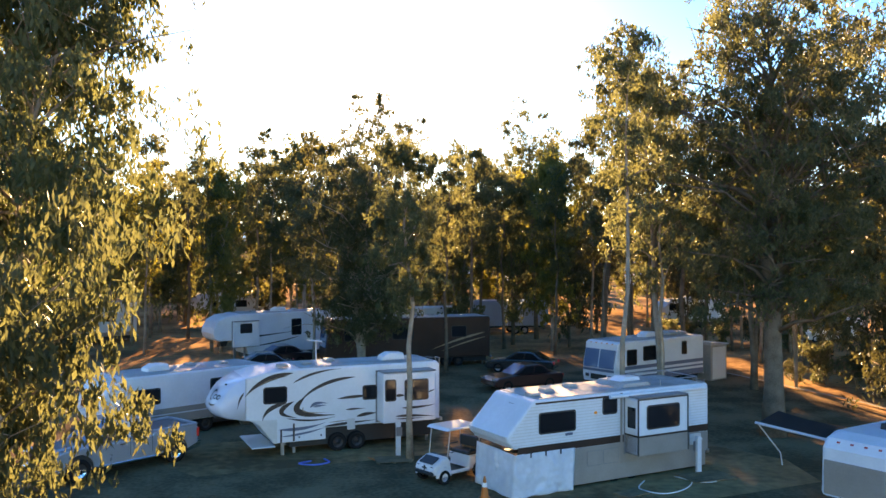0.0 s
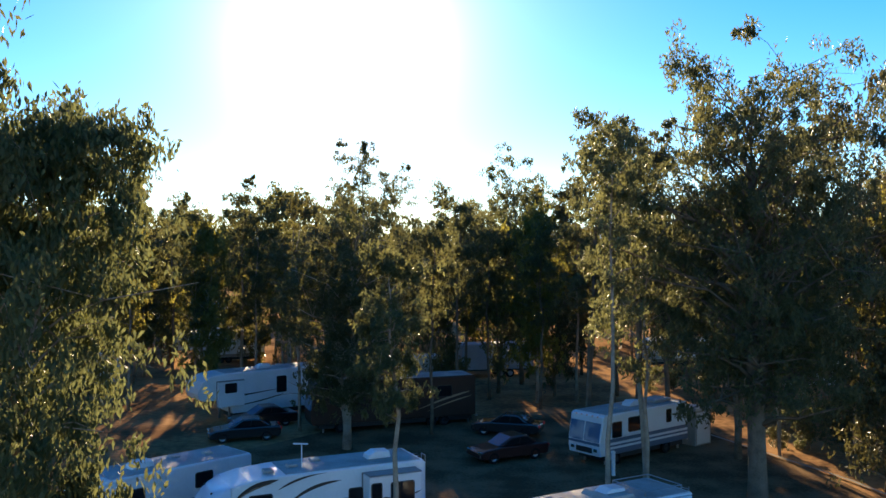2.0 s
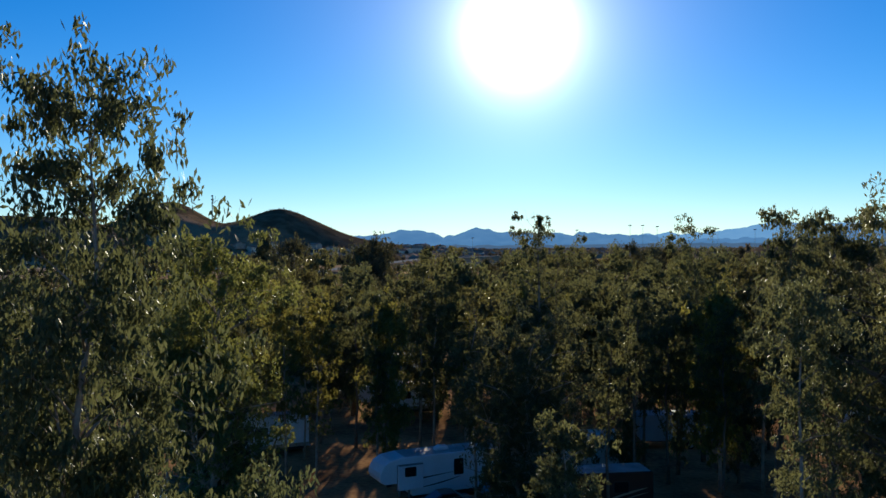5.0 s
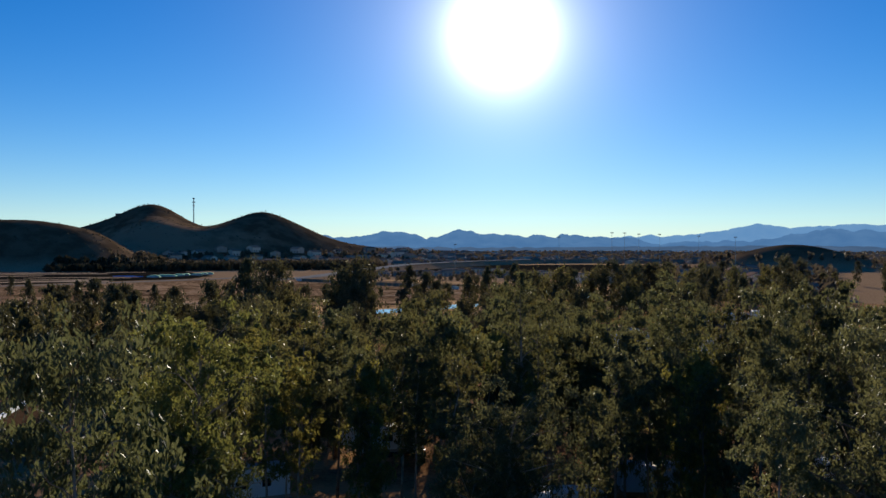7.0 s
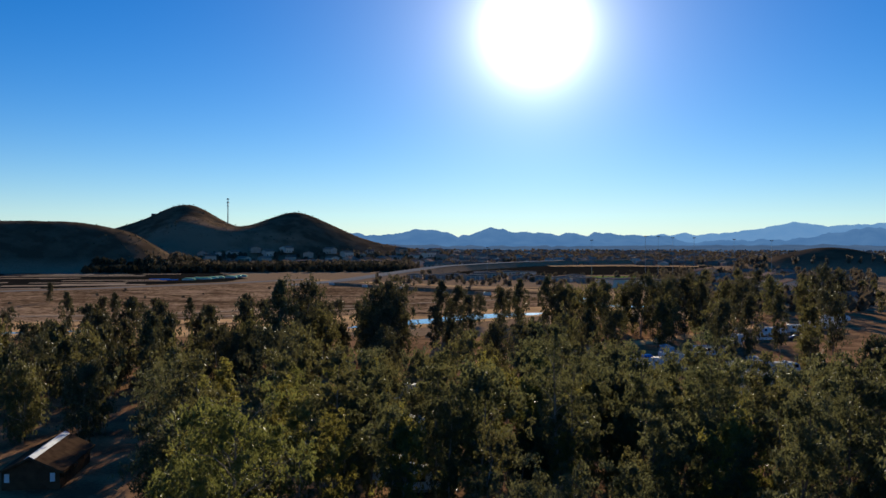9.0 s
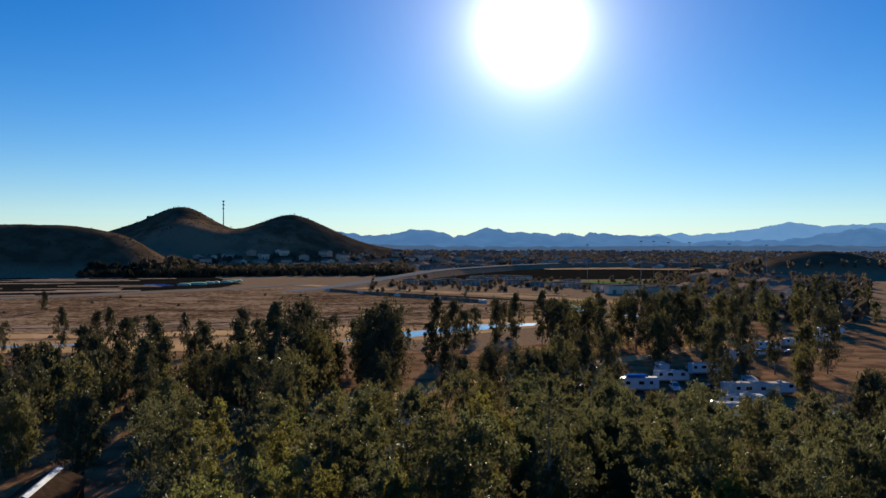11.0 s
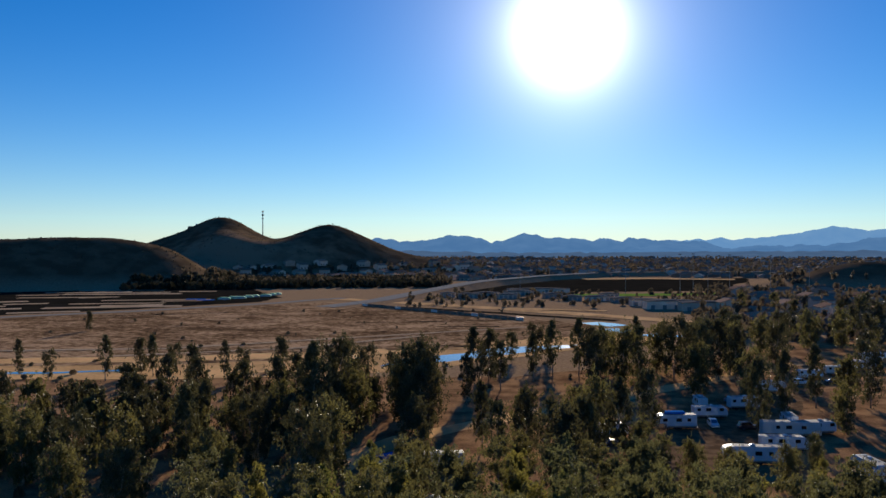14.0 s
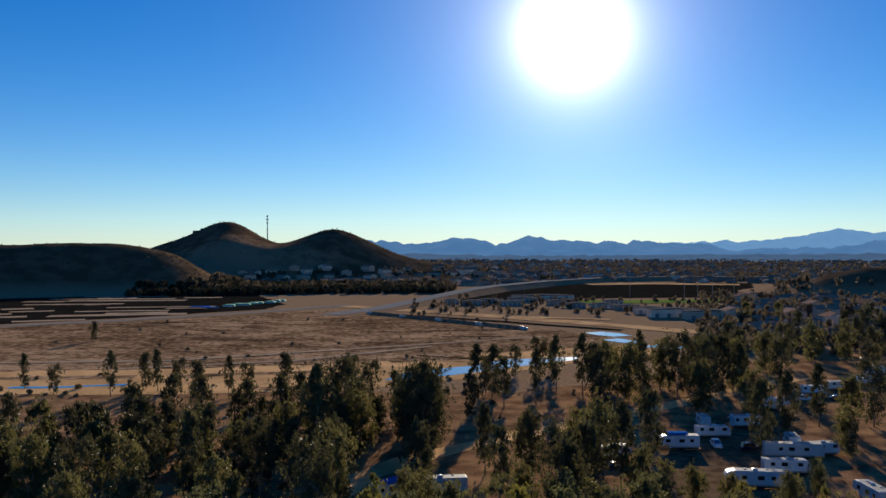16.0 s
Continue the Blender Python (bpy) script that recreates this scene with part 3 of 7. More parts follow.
def hills(x, y):
    """Height of the land at a place: a flat valley floor with hills beyond it."""
    d = math.hypot(x, y)
    az = math.degrees(math.atan2(x, y))
    if d < 380 or abs(az) > 100:
        return 0.0
    rough = noise.fractal(Vector((x, y, 0)) * 0.006, 0.9, 2.1, 5)
    z = 0.0
    # long dark ridge
    side = 1 / (1 + math.exp((az + 29.6) / 1.1))
    z += 48.5 * side * rise(d, 960, 80, 150) * (1 + 0.03 * math.sin(az * 0.55 + 2.5))
    # pointed hill with the mast on its shoulder
    w = rise(d, 1290, 120, 190)
    z += (32 * bump01((az + 27.9) / 2.3) + 45 * bump01((az + 27.5) / (9.0 if az < -27.5 else 4.0))) * w
    z += 13 * bump01((az + 31.5) / 2.6) * w
    # flat-topped hill with a long slope
    w = rise(d, 1230, 105, 170)
    a = az + 21.6
    z += (32 * math.exp(-abs(a / 3.6) ** 2.4) + 36 * bump01((a - 1.0) / (3.0 if a < 1 else 9.5))) * w
    # low shoulder between the hills and the houses
    z += 14 * bump01((d - 1150) / 60) * bump01((az + 23.5) / 3.5)
    z += 33 * rise(d, 1130, 70, 80) * bump01((az + 28.0) / (2.6 if az < -28.0 else 3.6))
    # low mound
    z += 26 * rise(d, 900, 45, 90) * bump01((az - 12.5) / 4.6)
    return max(0.0, z + rough * min(4.0, z * 0.06) - 1.5)


def polar_sheet():
    verts, faces = [(0.0, 0.0, 0.0)], []
    radii = [12 * 1.35 ** k for k in range(12)]
    radii = [r for r in radii if r < 390] + list(np.linspace(400, 1700, 66)) + [1900, 2200, 2600, 3100, 3700, 4300, 4950]
    az = list(np.linspace(-50, 26, 230)) + list(np.linspace(29, 306, 60))
    n = len(az)
    for r in radii:
        for a in az:
            x, y = r * math.sin(radians(a)), r * math.cos(radians(a))
            verts.append((x, y, hills(x, y)))
    for k in range(n):
        faces.append((0, 1 + (k + 1) % n, 1 + k))
    for i in range(len(radii) - 1):
        for k in range(n):
            p, q = 1 + i * n, 1 + (i + 1) * n
            faces.append((p + k, p + (k + 1) % n, q + (k + 1) % n, q + k))
    me = mesh_of("ground", verts, faces, M["ground"], True)
    return tagged(new("ground", me), "dry brown valley floor rising to scrubby hills", "ground", kind="structure")


polar_sheet()


def mountain_chain(name, mat, dist, az0, az1, base, peaks, rough, seed, label):
    """A far ridge: its crest is a sum of peaks (bearing, width, height) with a broken edge."""
    verts, faces, n = [], [], 260
    for i in range(n + 1):
        a = az0 + (az1 - az0) * i / n
        edge = max(0.0, min(1.0, (a - az0) / 3.0, (az1 - a) / 3.0))
        top = base + sum(h * bump01((a - c) / w) for c, w, h in peaks) + rough * noise.fractal(Vector((a * 1.1, seed, 0)), 0.8, 2.0, 6)
        top = top * (edge * edge * (3 - 2 * edge)) + 2
        s, c = math.sin(radians(a)), math.cos(radians(a))
        for k, (dd, zz) in enumerate(((-340, -5), (-160, top * 0.45), (0, top), (120, -5))):
            wob = 30 * noise.noise(Vector((a * 2.3, k * 3.0, seed)))
            verts.append(((dist + dd + wob) * s, (dist + dd + wob) * c, zz))
    for i in range(n):
        for k in range(3):
            p, q = i * 4 + k, (i + 1) * 4 + k
            faces.append((p, q, q + 1, p + 1))
    me = mesh_of(name, verts, faces, mat, True)
    return tagged(new(name, me), label, "mountains", kind="structure")


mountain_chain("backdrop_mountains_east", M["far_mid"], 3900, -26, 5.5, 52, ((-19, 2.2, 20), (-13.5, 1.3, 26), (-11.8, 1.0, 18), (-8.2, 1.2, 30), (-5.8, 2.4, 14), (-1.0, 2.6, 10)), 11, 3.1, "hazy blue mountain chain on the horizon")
mountain_chain("backdrop_mountains_west", M["far_high"], 4600, -3, 40, 40, ((2, 3.0, 22), (7, 3.0, 30), (10.3, 2.0, 44), (15, 5, 58), (24, 8, 60)), 10, 7.7, "pale haze-blue mountain range on the horizon")
mountain_chain("backdrop_mountains_low", M["far_mid"], 3500, -4, 44, 18, ((0.5, 1.8, 22), (7.0, 3.0, 18), (14.0, 3.2, 52), (20, 4, 55), (30, 6, 60)), 9, 5.3, "lower haze-blue ridge in front of a pale range")
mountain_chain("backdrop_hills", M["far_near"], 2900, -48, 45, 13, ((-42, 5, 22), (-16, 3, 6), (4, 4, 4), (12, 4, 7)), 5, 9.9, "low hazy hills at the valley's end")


def flat(name, pts, z, mat, label, category, kind="structure"):
    """A flat piece of land, given by its corners in x and y."""
    me = mesh_of(name, [(x, y, z) for x, y in pts], [tuple(range(len(pts)))], mat)
    return tagged(new(name, me), label, category, kind=kind)


def band(name, pts, width, z, mat, label, category="road", kind="structure", wob=0.0):
    """A road or strip along a line of places."""
    fine = []
    for (x0, y0), (x1, y1) in zip(pts, pts[1:]):
        k = max(2, int(math.hypot(x1 - x0, y1 - y0) / 12))
        fine += [(x0 + (x1 - x0) * i / k, y0 + (y1 - y0) * i / k) for i in range(k)]
    fine.append(pts[-1])
    verts, faces = [], []
    for i, (x, y) in enumerate(fine):
        x0, y0 = fine[max(i - 1, 0)]
        x1, y1 = fine[min(i + 1, len(fine) - 1)]
        d = math.hypot(x1 - x0, y1 - y0)
        nx, ny = -(y1 - y0) / d, (x1 - x0) / d
        for s in (-1, 1):
            w = width / 2 + wob * noise.noise(Vector((x * 0.06, y * 0.06, s * 9.0)))
            verts.append((x + s * nx * w, y + s * ny * w, z + max(0.0, hills(x, y))))
    for i in range(len(fine) - 1):
        faces.append((2 * i, 2 * i + 1, 2 * i + 3, 2 * i + 2))
    return tagged(new(name, mesh_of(name, verts, faces, mat)), label, category, kind=kind)


# valley floor, from the grove out to the houses
def soft_poly(name, pts, z, mat, label, category, wob=3.0):
    """A piece of land with an uneven outline."""
    out = []
    for (x0, y0), (x1, y1) in zip(pts, pts[1:] + pts[:1]):
        k = max(1, int(math.hypot(x1 - x0, y1 - y0) / 8))
        for i in range(k):
            x, y = x0 + (x1 - x0) * i / k, y0 + (y1 - y0) * i / k
            out.append((x + wob * noise.noise(Vector((x * 0.07, y * 0.07, z * 50))), y + wob * noise.noise(Vector((x * 0.07, y * 0.07, 9 + z * 50)))))
    me = mesh_of(name, [(x, y, z) for x, y in out], [tuple(range(len(out)))], mat)
    return tagged(new(name, me), label, category, kind="structure")


soft_poly("ground_grove_floor", [(-75, -30), (75, -30), (130, 120), (150, 300), (90, 420), (20, 330), (-40, 262), (-120, 248), (-240, 215), (-200, 60)], 0.01, M["earth"], "bare brown earth with leaf litter under trees", "ground", 6)
soft_poly("ground_field", [(-415, 358), (-353, 406), (-291, 475), (-249, 548), (-217, 583), (-170, 552), (-103, 506), (-61, 469), (-17, 429), (-37, 357), (-61, 333), (-112, 296), (-168, 274), (-226, 260), (-278, 240)], 0.05, M["field"], "wide dry brown field with faint tracks", "field", 5)
soft_poly("ground_dirt_strip", [(-282, 243), (-228, 262), (-173, 283), (-117, 308), (-80, 340), (-44, 375), (-4, 407), (11, 384), (-34, 326), (-57, 291), (-92, 253), (-142, 233), (-190, 218), (-239, 206)], 0.09, M["dirt_road"], "pale graded dirt along the field", "ground", 4)
for a, b in (((-229, 243), (-173, 262)), ((-162, 265), (-117, 287)), ((-122, 248), (-103, 253)), ((-100, 319), (-59, 347))):
    band("ground_weed_strip", [a, b], 7, 0.14, M["field"], "low dry weeds beside the dirt", "weeds", wob=4)
soft_poly("water_pond", [(-86, 274), (-70, 289), (-58, 309), (-31, 340), (-31, 352), (-56, 334), (-73, 310), (-86, 289)], 0.13, M["water"], "shallow pond reflecting the sky", "water", 5)
band("water_channel", [(-199, 232), (-183, 237), (-166, 246)], 4.0, 0.15, M["water"], "narrow channel of still water", "water", wob=2)
for a, b in (((-23, 420), (-9, 408)), ((-5, 396), (9, 388)), ((53, 385), (63, 385)), ((-32, 454), (-16, 437))):
    band("water_pool", [a, b], 12, 0.15, M["water"], "puddle of water on bare ground", "water", wob=5)
band("road_field", [(-396, 357), (-358, 412), (-308, 471), (-257, 556), (-243, 594), (-228, 623)], 9, 0.2, M["concrete"], "pale paved road along the field")
band("road_levee", [(-227, 611), (-133, 561), (-53, 514), (-20, 493), (21, 464), (87, 442)], 18, 0.22, M["levee"], "tan levee road", wob=2)
band("road_farm", [(-160, 575), (-92, 543), (-28, 533)], 9, 0.3, M["levee"], "pale farm track", wob=2)
band("ground_levee_weeds", [(-167, 543), (-85, 502), (-19, 466)], 6, 0.3, M["crop"], "dark weeds along the levee", "weeds", wob=2)
track_rng = random.Random(17)
for k in range(13):
    d, b0 = track_rng.uniform(335, 560), track_rng.uniform(-42, -14)
    x, y = d * math.sin(radians(b0)), d * math.cos(radians(b0))
    a, ln = radians(track_rng.gauss(16, 9)), track_rng.uniform(25, 110)
    band("ground_track", [(x, y), (x + ln * math.cos(a), y + ln * math.sin(a))], track_rng.uniform(1.2, 3.0), 0.12 + 0.004 * k, M["field"] if k % 3 else M["crop"], "faint wheel track over the field", "track", wob=1.6)
for k, (a, b, c) in enumerate((((-293, 264), (-184, 302), (-55, 425)), ((-192, 276), (-137, 313), (-98, 372)))):
    band("ground_track", [a, b, c], 3.5, 0.24 + 0.006 * k, M["strip"], "pale vehicle track across the field", "track", wob=1.5)
soft_poly("ground_crops", [(-684, 590), (-609, 701), (-588, 797), (-443, 859), (-278, 617), (-272, 569), (-318, 486), (-369, 424), (-415, 358)], 0.1, M["crop"], "dark planted strips below the ridge", "field", 5)
strip_rng = random.Random(8)
for a, b in (((-373, 438), (-341, 463)), ((-381, 480), (-304, 518)), ((-390, 518), (-332, 543)), ((-455, 524), (-440, 539)), ((-392, 557), (-321, 587)), ((-474, 569), (-406, 599)), ((-472, 619), (-382, 650)), ((-502, 636), (-403, 668)), ((-495, 672), (-427, 698)), ((-453, 462), (-417, 490)), ((-528, 523), (-495, 563)), ((-420, 452), (-392, 474)), ((-432, 505), (-408, 520)), ((-357, 505), (-322, 524)), ((-428, 580), (-412, 590)), ((-500, 600), (-470, 612)), ((-345, 560), (-318, 570)), ((-470, 655), (-440, 668)), ((-402, 680), (-372, 692))):
    band("ground_strip", [a, b], strip_rng.uniform(9, 16), 0.25, M["strip"], "pale bare strip between crops", "field", wob=3)
soft_poly("ground_dark_field", [(-183, 898), (-109, 1045), (108, 1099), (83, 798), (-77, 741), (-159, 668)], 0.12, M["crop"], "dark ploughed block beside the highway", "field", 4)
band("ground_pale_edge", [(-81, 1021), (-11, 1054), (90, 1048)], 36, 0.35, M["levee"], "pale edge of a dark field", "field", wob=3)
band("ground_green_strip", [(-59, 693), (6, 716), (60, 744)], 34, 0.35, M["green"], "bright green irrigated grass", "field", wob=4)
band("road_camp", [(-56, 138), (-55, 156), (-50, 172), (-43, 184), (-30, 203), (-14, 223), (-0, 245), (18, 270), (47, 312)], 6.5, 0.05, M["dirt_road"], "pale dirt lane through the grove", wob=1.5)
soft_poly("road_camp_lot", [(3, 200), (11, 221), (22, 242), (40, 262), (72, 286), (67, 264), (40, 244), (30, 213), (18, 175), (13, 148), (2, 152)], 0.04, M["asphalt"], "dark asphalt lot between campers", "road", 3)
soft_poly("ground_camp_dirt", [(44, 260), (72, 278), (57, 208), (39, 168), (33, 178), (32, 202)], 0.06, M["earth"], "bare brown dirt beside the lot", "ground", 3)


def embankment(pts, z, top, foot, label):
    """A road on a raised bank: pale roadway with dark grassed sides."""
    verts, faces = [], []
    fine = []
    for (x0, y0), (x1, y1) in zip(pts, pts[1:]):
        k = max(2, int(math.hypot(x1 - x0, y1 - y0) / 25))
        fine += [(x0 + (x1 - x0) * i / k, y0 + (y1 - y0) * i / k) for i in range(k)]
    fine.append(pts[-1])
    for i, (x, y) in enumerate(fine):
        x0, y0 = fine[max(i - 1, 0)]
        x1, y1 = fine[min(i + 1, len(fine) - 1)]
        d = math.hypot(x1 - x0, y1 - y0)
        nx, ny = -(y1 - y0) / d, (x1 - x0) / d
        rise = z * min(1.0, i / 9)
        for o, h in ((-foot, 0.0), (-top, rise), (top, rise), (foot, 0.0)):
            verts.append((x + nx * o, y + ny * o, h + 0.1))
    for i in range(len(fine) - 1):
        for k in range(3):
            faces.append((4 * i + k, 4 * i + k + 1, 4 * i + k + 5, 4 * i + k + 4))
    v = tagged(new("road_highway", mesh_of("road_highway", verts, faces, M["ground"])), label, "road", kind="structure")
    strip = [(p[0], p[1], p[2] + 0.15) for i, p in enumerate(verts) if i % 4 in (1, 2)]
    o = new("roadway", mesh_of("roadway", strip, [(2 * i, 2 * i + 1, 2 * i + 3, 2 * i + 2) for i in range(len(fine) - 1)], M["concrete"]))
    o.parent = v


embankment([(-208, 530), (-190, 585), (-178, 702), (-160, 850), (-124, 990), (-62, 1122), (29, 1168), (113, 1180), (322, 1250)], 5.0, 8, 16, "pale highway on a low bank across the valley")


# ---- trees ----
def tree_data(name, seed, height, radius, crown_base, clumps, leaves, leaf_len, leaf_wid, trunk_r, stems=1, leaf="leaf", bark="bark", droop=0.7, top=0.35, clump_r=1.0, lean=0.05, sides=6, lean_az=None, small=False, tall=0.85):
    """Meshes of one tree: tapered trunk with limbs, and a crown of single hanging leaves in uneven clumps."""
    rng = np.random.default_rng(seed)
    bm = bmesh.new()
    tips = []
    for s in range(stems):
        a0 = rng.uniform(0, 6.28) if lean_az is None else radians(lean_az) + rng.normal(0, 0.25)
        h = height * (1.0 if s == 0 else rng.uniform(0.72, 0.95)) * 0.93
        out = lean * height * (0.5 if stems == 1 else rng.uniform(0.8, 2.2))
        n = 9
        line, rad = [], []
        wob = rng.normal(0, 0.012 * height, (n, 2))
        for i in range(n):
            f = i / (n - 1)
            line.append(Vector((out * f ** 1.2 * math.cos(a0) + wob[i, 0] * f, out * f ** 1.2 * math.sin(a0) + wob[i, 1] * f, h * f - (0.15 if i == 0 else 0))))
            rad.append(trunk_r * (1.0 if s == 0 else 0.7) * ((1 - f) ** 0.8 * 0.95 + 0.05) * (1.25 if i == 0 else 1))
        tube(bm, line, rad, sides + 2)
        nb = max(4, int(clumps / stems / 2.6))
        for b in range(nb):
            f = crown_base + (1 - crown_base) * ((b + rng.uniform(0, 1)) / nb) ** 0.9
            f = min(f, 0.985)
            i = min(int(f * (n - 1)), n - 2)
            p = line[i].lerp(line[i + 1], f * (n - 1) - i)
            g = (f - crown_base) / (1 - crown_base)
            prof = (0.45 + 0.55 * math.sin(min(1.0, g * 1.25 + 0.18) * math.pi * 0.5)) if g < 0.55 else max(top, 1 - ((g - 0.55) / 0.45) ** 1.7 * (1 - top))
            ln = radius * prof * rng.uniform(0.55, 1.12)
            az = b * 2.4 + rng.uniform(-0.6, 0.6) + a0
            up = rng.uniform(0.25, 0.75) + 0.5 * g
            d = Vector((math.cos(az), math.sin(az), up)).normalized()
            q1 = p + d * ln * 0.5 + Vector((0, 0, rng.uniform(-0.1, 0.15) * ln))
            q2 = p + d * ln * 0.95 + Vector((rng.normal(0, 0.08) * ln, rng.normal(0, 0.08) * ln, -0.12 * ln * droop))
            r0 = rad[i] * 0.5
            tube(bm, [p, p.lerp(q1, 0.5) + Vector((0, 0, 0.04 * ln)), q1, q2], [r0, r0 * 0.7, r0 * 0.45, r0 * 0.12], max(3, sides - 2))
            tips += [q2, q1.lerp(q2, 0.45)]
            for _ in range(2):
                q3 = q1 + Vector((rng.normal(0, 0.32), rng.normal(0, 0.32), rng.normal(0.12, 0.22))) * ln
                if not small:
                    tube(bm, [q1, q1.lerp(q3, 0.55) + Vector((0, 0, 0.05 * ln)), q3], [r0 * 0.4, r0 * 0.25, r0 * 0.08], max(3, sides - 3))
                tips.append(q3)
        tips += [line[-1], line[-2].lerp(line[-1], 0.5)]
    trunk = bpy.data.meshes.new("trunk")
    bm.to_mesh(trunk)
    bm.free()
    trunk.materials.append(M[bark])
    trunk.polygons.foreach_set("use_smooth", [True] * len(trunk.polygons))
    tips = np.array([tuple(t) for t in tips])
    if len(tips) > clumps:
        tips = tips[rng.permutation(len(tips))[:clumps]]
    w = rng.uniform(0.4, 1.6, len(tips))
    own = rng.choice(len(tips), leaves, p=w / w.sum())
    size = clump_r * rng.uniform(0.6, 1.25, len(tips))
    v = rng.normal(0, 1, (leaves, 3))
    v /= np.linalg.norm(v, axis=1)[:, None]
    v *= rng.uniform(0.15, 1, (leaves, 1)) ** 0.55
    # each clump is a handful of smaller tufts, so that no outline is round
    tufts = 6
    toff = rng.normal(0, 0.55, (len(tips), tufts, 3)) * size[:, None, None] * np.array([1, 1, tall * 0.85])
    tsize = size[:, None] * rng.uniform(0.26, 0.58, (len(tips), tufts))
    which = rng.integers(0, tufts, leaves)
    c = tips[own] + toff[own, which] + v * tsize[own, which][:, None] * np.array([1, 1, tall])
    c[:, 2] -= droop * 0.35 * clump_r * rng.uniform(0, 1, leaves) ** 2
    tip_dir = rng.normal(0, 0.5, (leaves, 3)) + np.array([0, 0, -droop])
    tip_dir /= np.linalg.norm(tip_dir, axis=1)[:, None]
    side = np.cross(tip_dir, rng.normal(0, 1, (leaves, 3)))
    side /= np.linalg.norm(side, axis=1)[:, None]
    ll = leaf_len * rng.uniform(0.7, 1.3, (leaves, 1))
    lw = leaf_wid * rng.uniform(0.7, 1.3, (leaves, 1))
    quad = np.stack([c - tip_dir * ll * 0.5, c + side * lw * 0.5 - tip_dir * ll * 0.08, c + tip_dir * ll * 0.5, c - side * lw * 0.5 - tip_dir * ll * 0.08], 1).reshape(-1, 3)
    k, fit = 4, height / float(np.quantile(c[:, 2], 0.998))
    if small:
        k = 3
        quad = np.stack([c + side * lw * 0.5 - tip_dir * ll * 0.42, c + tip_dir * ll * 0.58, c - side * lw * 0.5 - tip_dir * ll * 0.3], 1).reshape(-1, 3)
    quad = quad * fit
    trunk.transform(Matrix.Diagonal((fit, fit, fit, 1.0)))
    crown = bpy.data.meshes.new("crown")
    crown.vertices.add(leaves * k)
    crown.vertices.foreach_set("co", quad.astype(np.float32).ravel())
    crown.loops.add(leaves * k)
    crown.loops.foreach_set("vertex_index", np.arange(leaves * k, dtype=np.int32))
    crown.polygons.add(leaves)
    crown.polygons.foreach_set("loop_start", np.arange(0, leaves * k, k, dtype=np.int32))
    crown.materials.append(M[leaf])
    crown.update(calc_edges=True)
    return name, trunk, crown


def plant(data, x, y, z=0.0, turn=0.0, size=1.0, label="", group=""):
    name, trunk, crown = data
    t = thing(name, label, "bush" if name == "bush" else "tree", group, pose(x, y, z, 0, 0, turn))
    t.scale = (size, size, size)
    for n, me in (("trunk", trunk), ("crown", crown)):
        o = new(n, me)
        o.parent = t
    return t


GUM = "tall eucalyptus tree with pale trunk and hanging leaves"
# near trees, each with its own shape
plant(tree_data("eucalyptus_tree", 36, 21.2, 4.0, 0.45, 110, 13000, 0.3, 0.1, 0.2, 2, "leaf", bark="bark_dark", droop=0.8, clump_r=0.85, top=0.85), 8.4, 78.0, turn=70, label="tall eucalyptus with high crown above the camp")
for k, (x, y, h, rad) in enumerate(((14.6, 60.3, 21.2, 3.8), (10.1, 55.2, 21.0, 3.0), (17.2, 62.2, 20.6, 4.0))):
    plant(tree_data("eucalyptus_tree", 30 + k, h, rad, 0.42, 80, 12000, 0.28, 0.095, 0.2, 1 + k % 2, "leaf_dark" if k else "leaf", bark="bark_dark", droop=0.9, clump_r=0.8, top=0.6), x, y, turn=40 * k, label="tall eucalyptus with high crown and bare stem", group="tall trees behind the motorhome")
plant(tree_data("eucalyptus_tree", 11, 22.3, 2.3, 0.28, 190, 46000, 0.17, 0.056, 0.17, 2, "leaf_near", droop=1.1, clump_r=0.7, top=0.9, lean=0.025), -8.9, 12.6, turn=30, label="tall eucalyptus with thin pale trunk and drooping leaves")
plant(tree_data("eucalyptus_tree", 170, 8.5, 2.3, 0.72, 70, 15000, 0.165, 0.054, 0.1, 1, "leaf_near", droop=1.3, clump_r=0.55, top=0.7, lean=0.05), -5.1, 9.5, turn=20, label="low bushy eucalyptus with drooping green leaves")
plant(tree_data("eucalyptus_tree", 12, 14.8, 3.1, 0.5, 130, 40000, 0.165, 0.054, 0.16, 1, "leaf_near", droop=1.2, clump_r=0.7, top=0.5, lean=0.2, lean_az=0), -7.7, 14.2, label="bushy leaning eucalyptus with drooping yellow-green leaves")
plant(tree_data("eucalyptus_tree", 25, 17.0, 3.2, 0.1, 140, 22000, 0.24, 0.085, 0.2, 2, "leaf_dark", droop=1.0, clump_r=0.85, top=0.5), -13.4, 18.2, turn=40, label="dense dark eucalyptus behind a taller one")
plant(tree_data("eucalyptus_tree", 19, 20.7, 7.3, 0.33, 330, 60000, 0.25, 0.088, 0.5, 2, "leaf_dark", bark="bark_dark", droop=0.8, clump_r=1.05, top=0.75, lean=0.03), 14.3, 37.6, turn=80, label="broad tall eucalyptus with spreading limbs beside asphalt")
plant(tree_data("eucalyptus_tree", 14, 15.4, 6.0, 0.2, 240, 38000, 0.29, 0.105, 0.3, 2, "leaf_dark", droop=0.8, clump_r=1.0, top=0.7), -5.0, 53.2, turn=10, label="dense dark round-topped eucalyptus beside a brown motorhome")
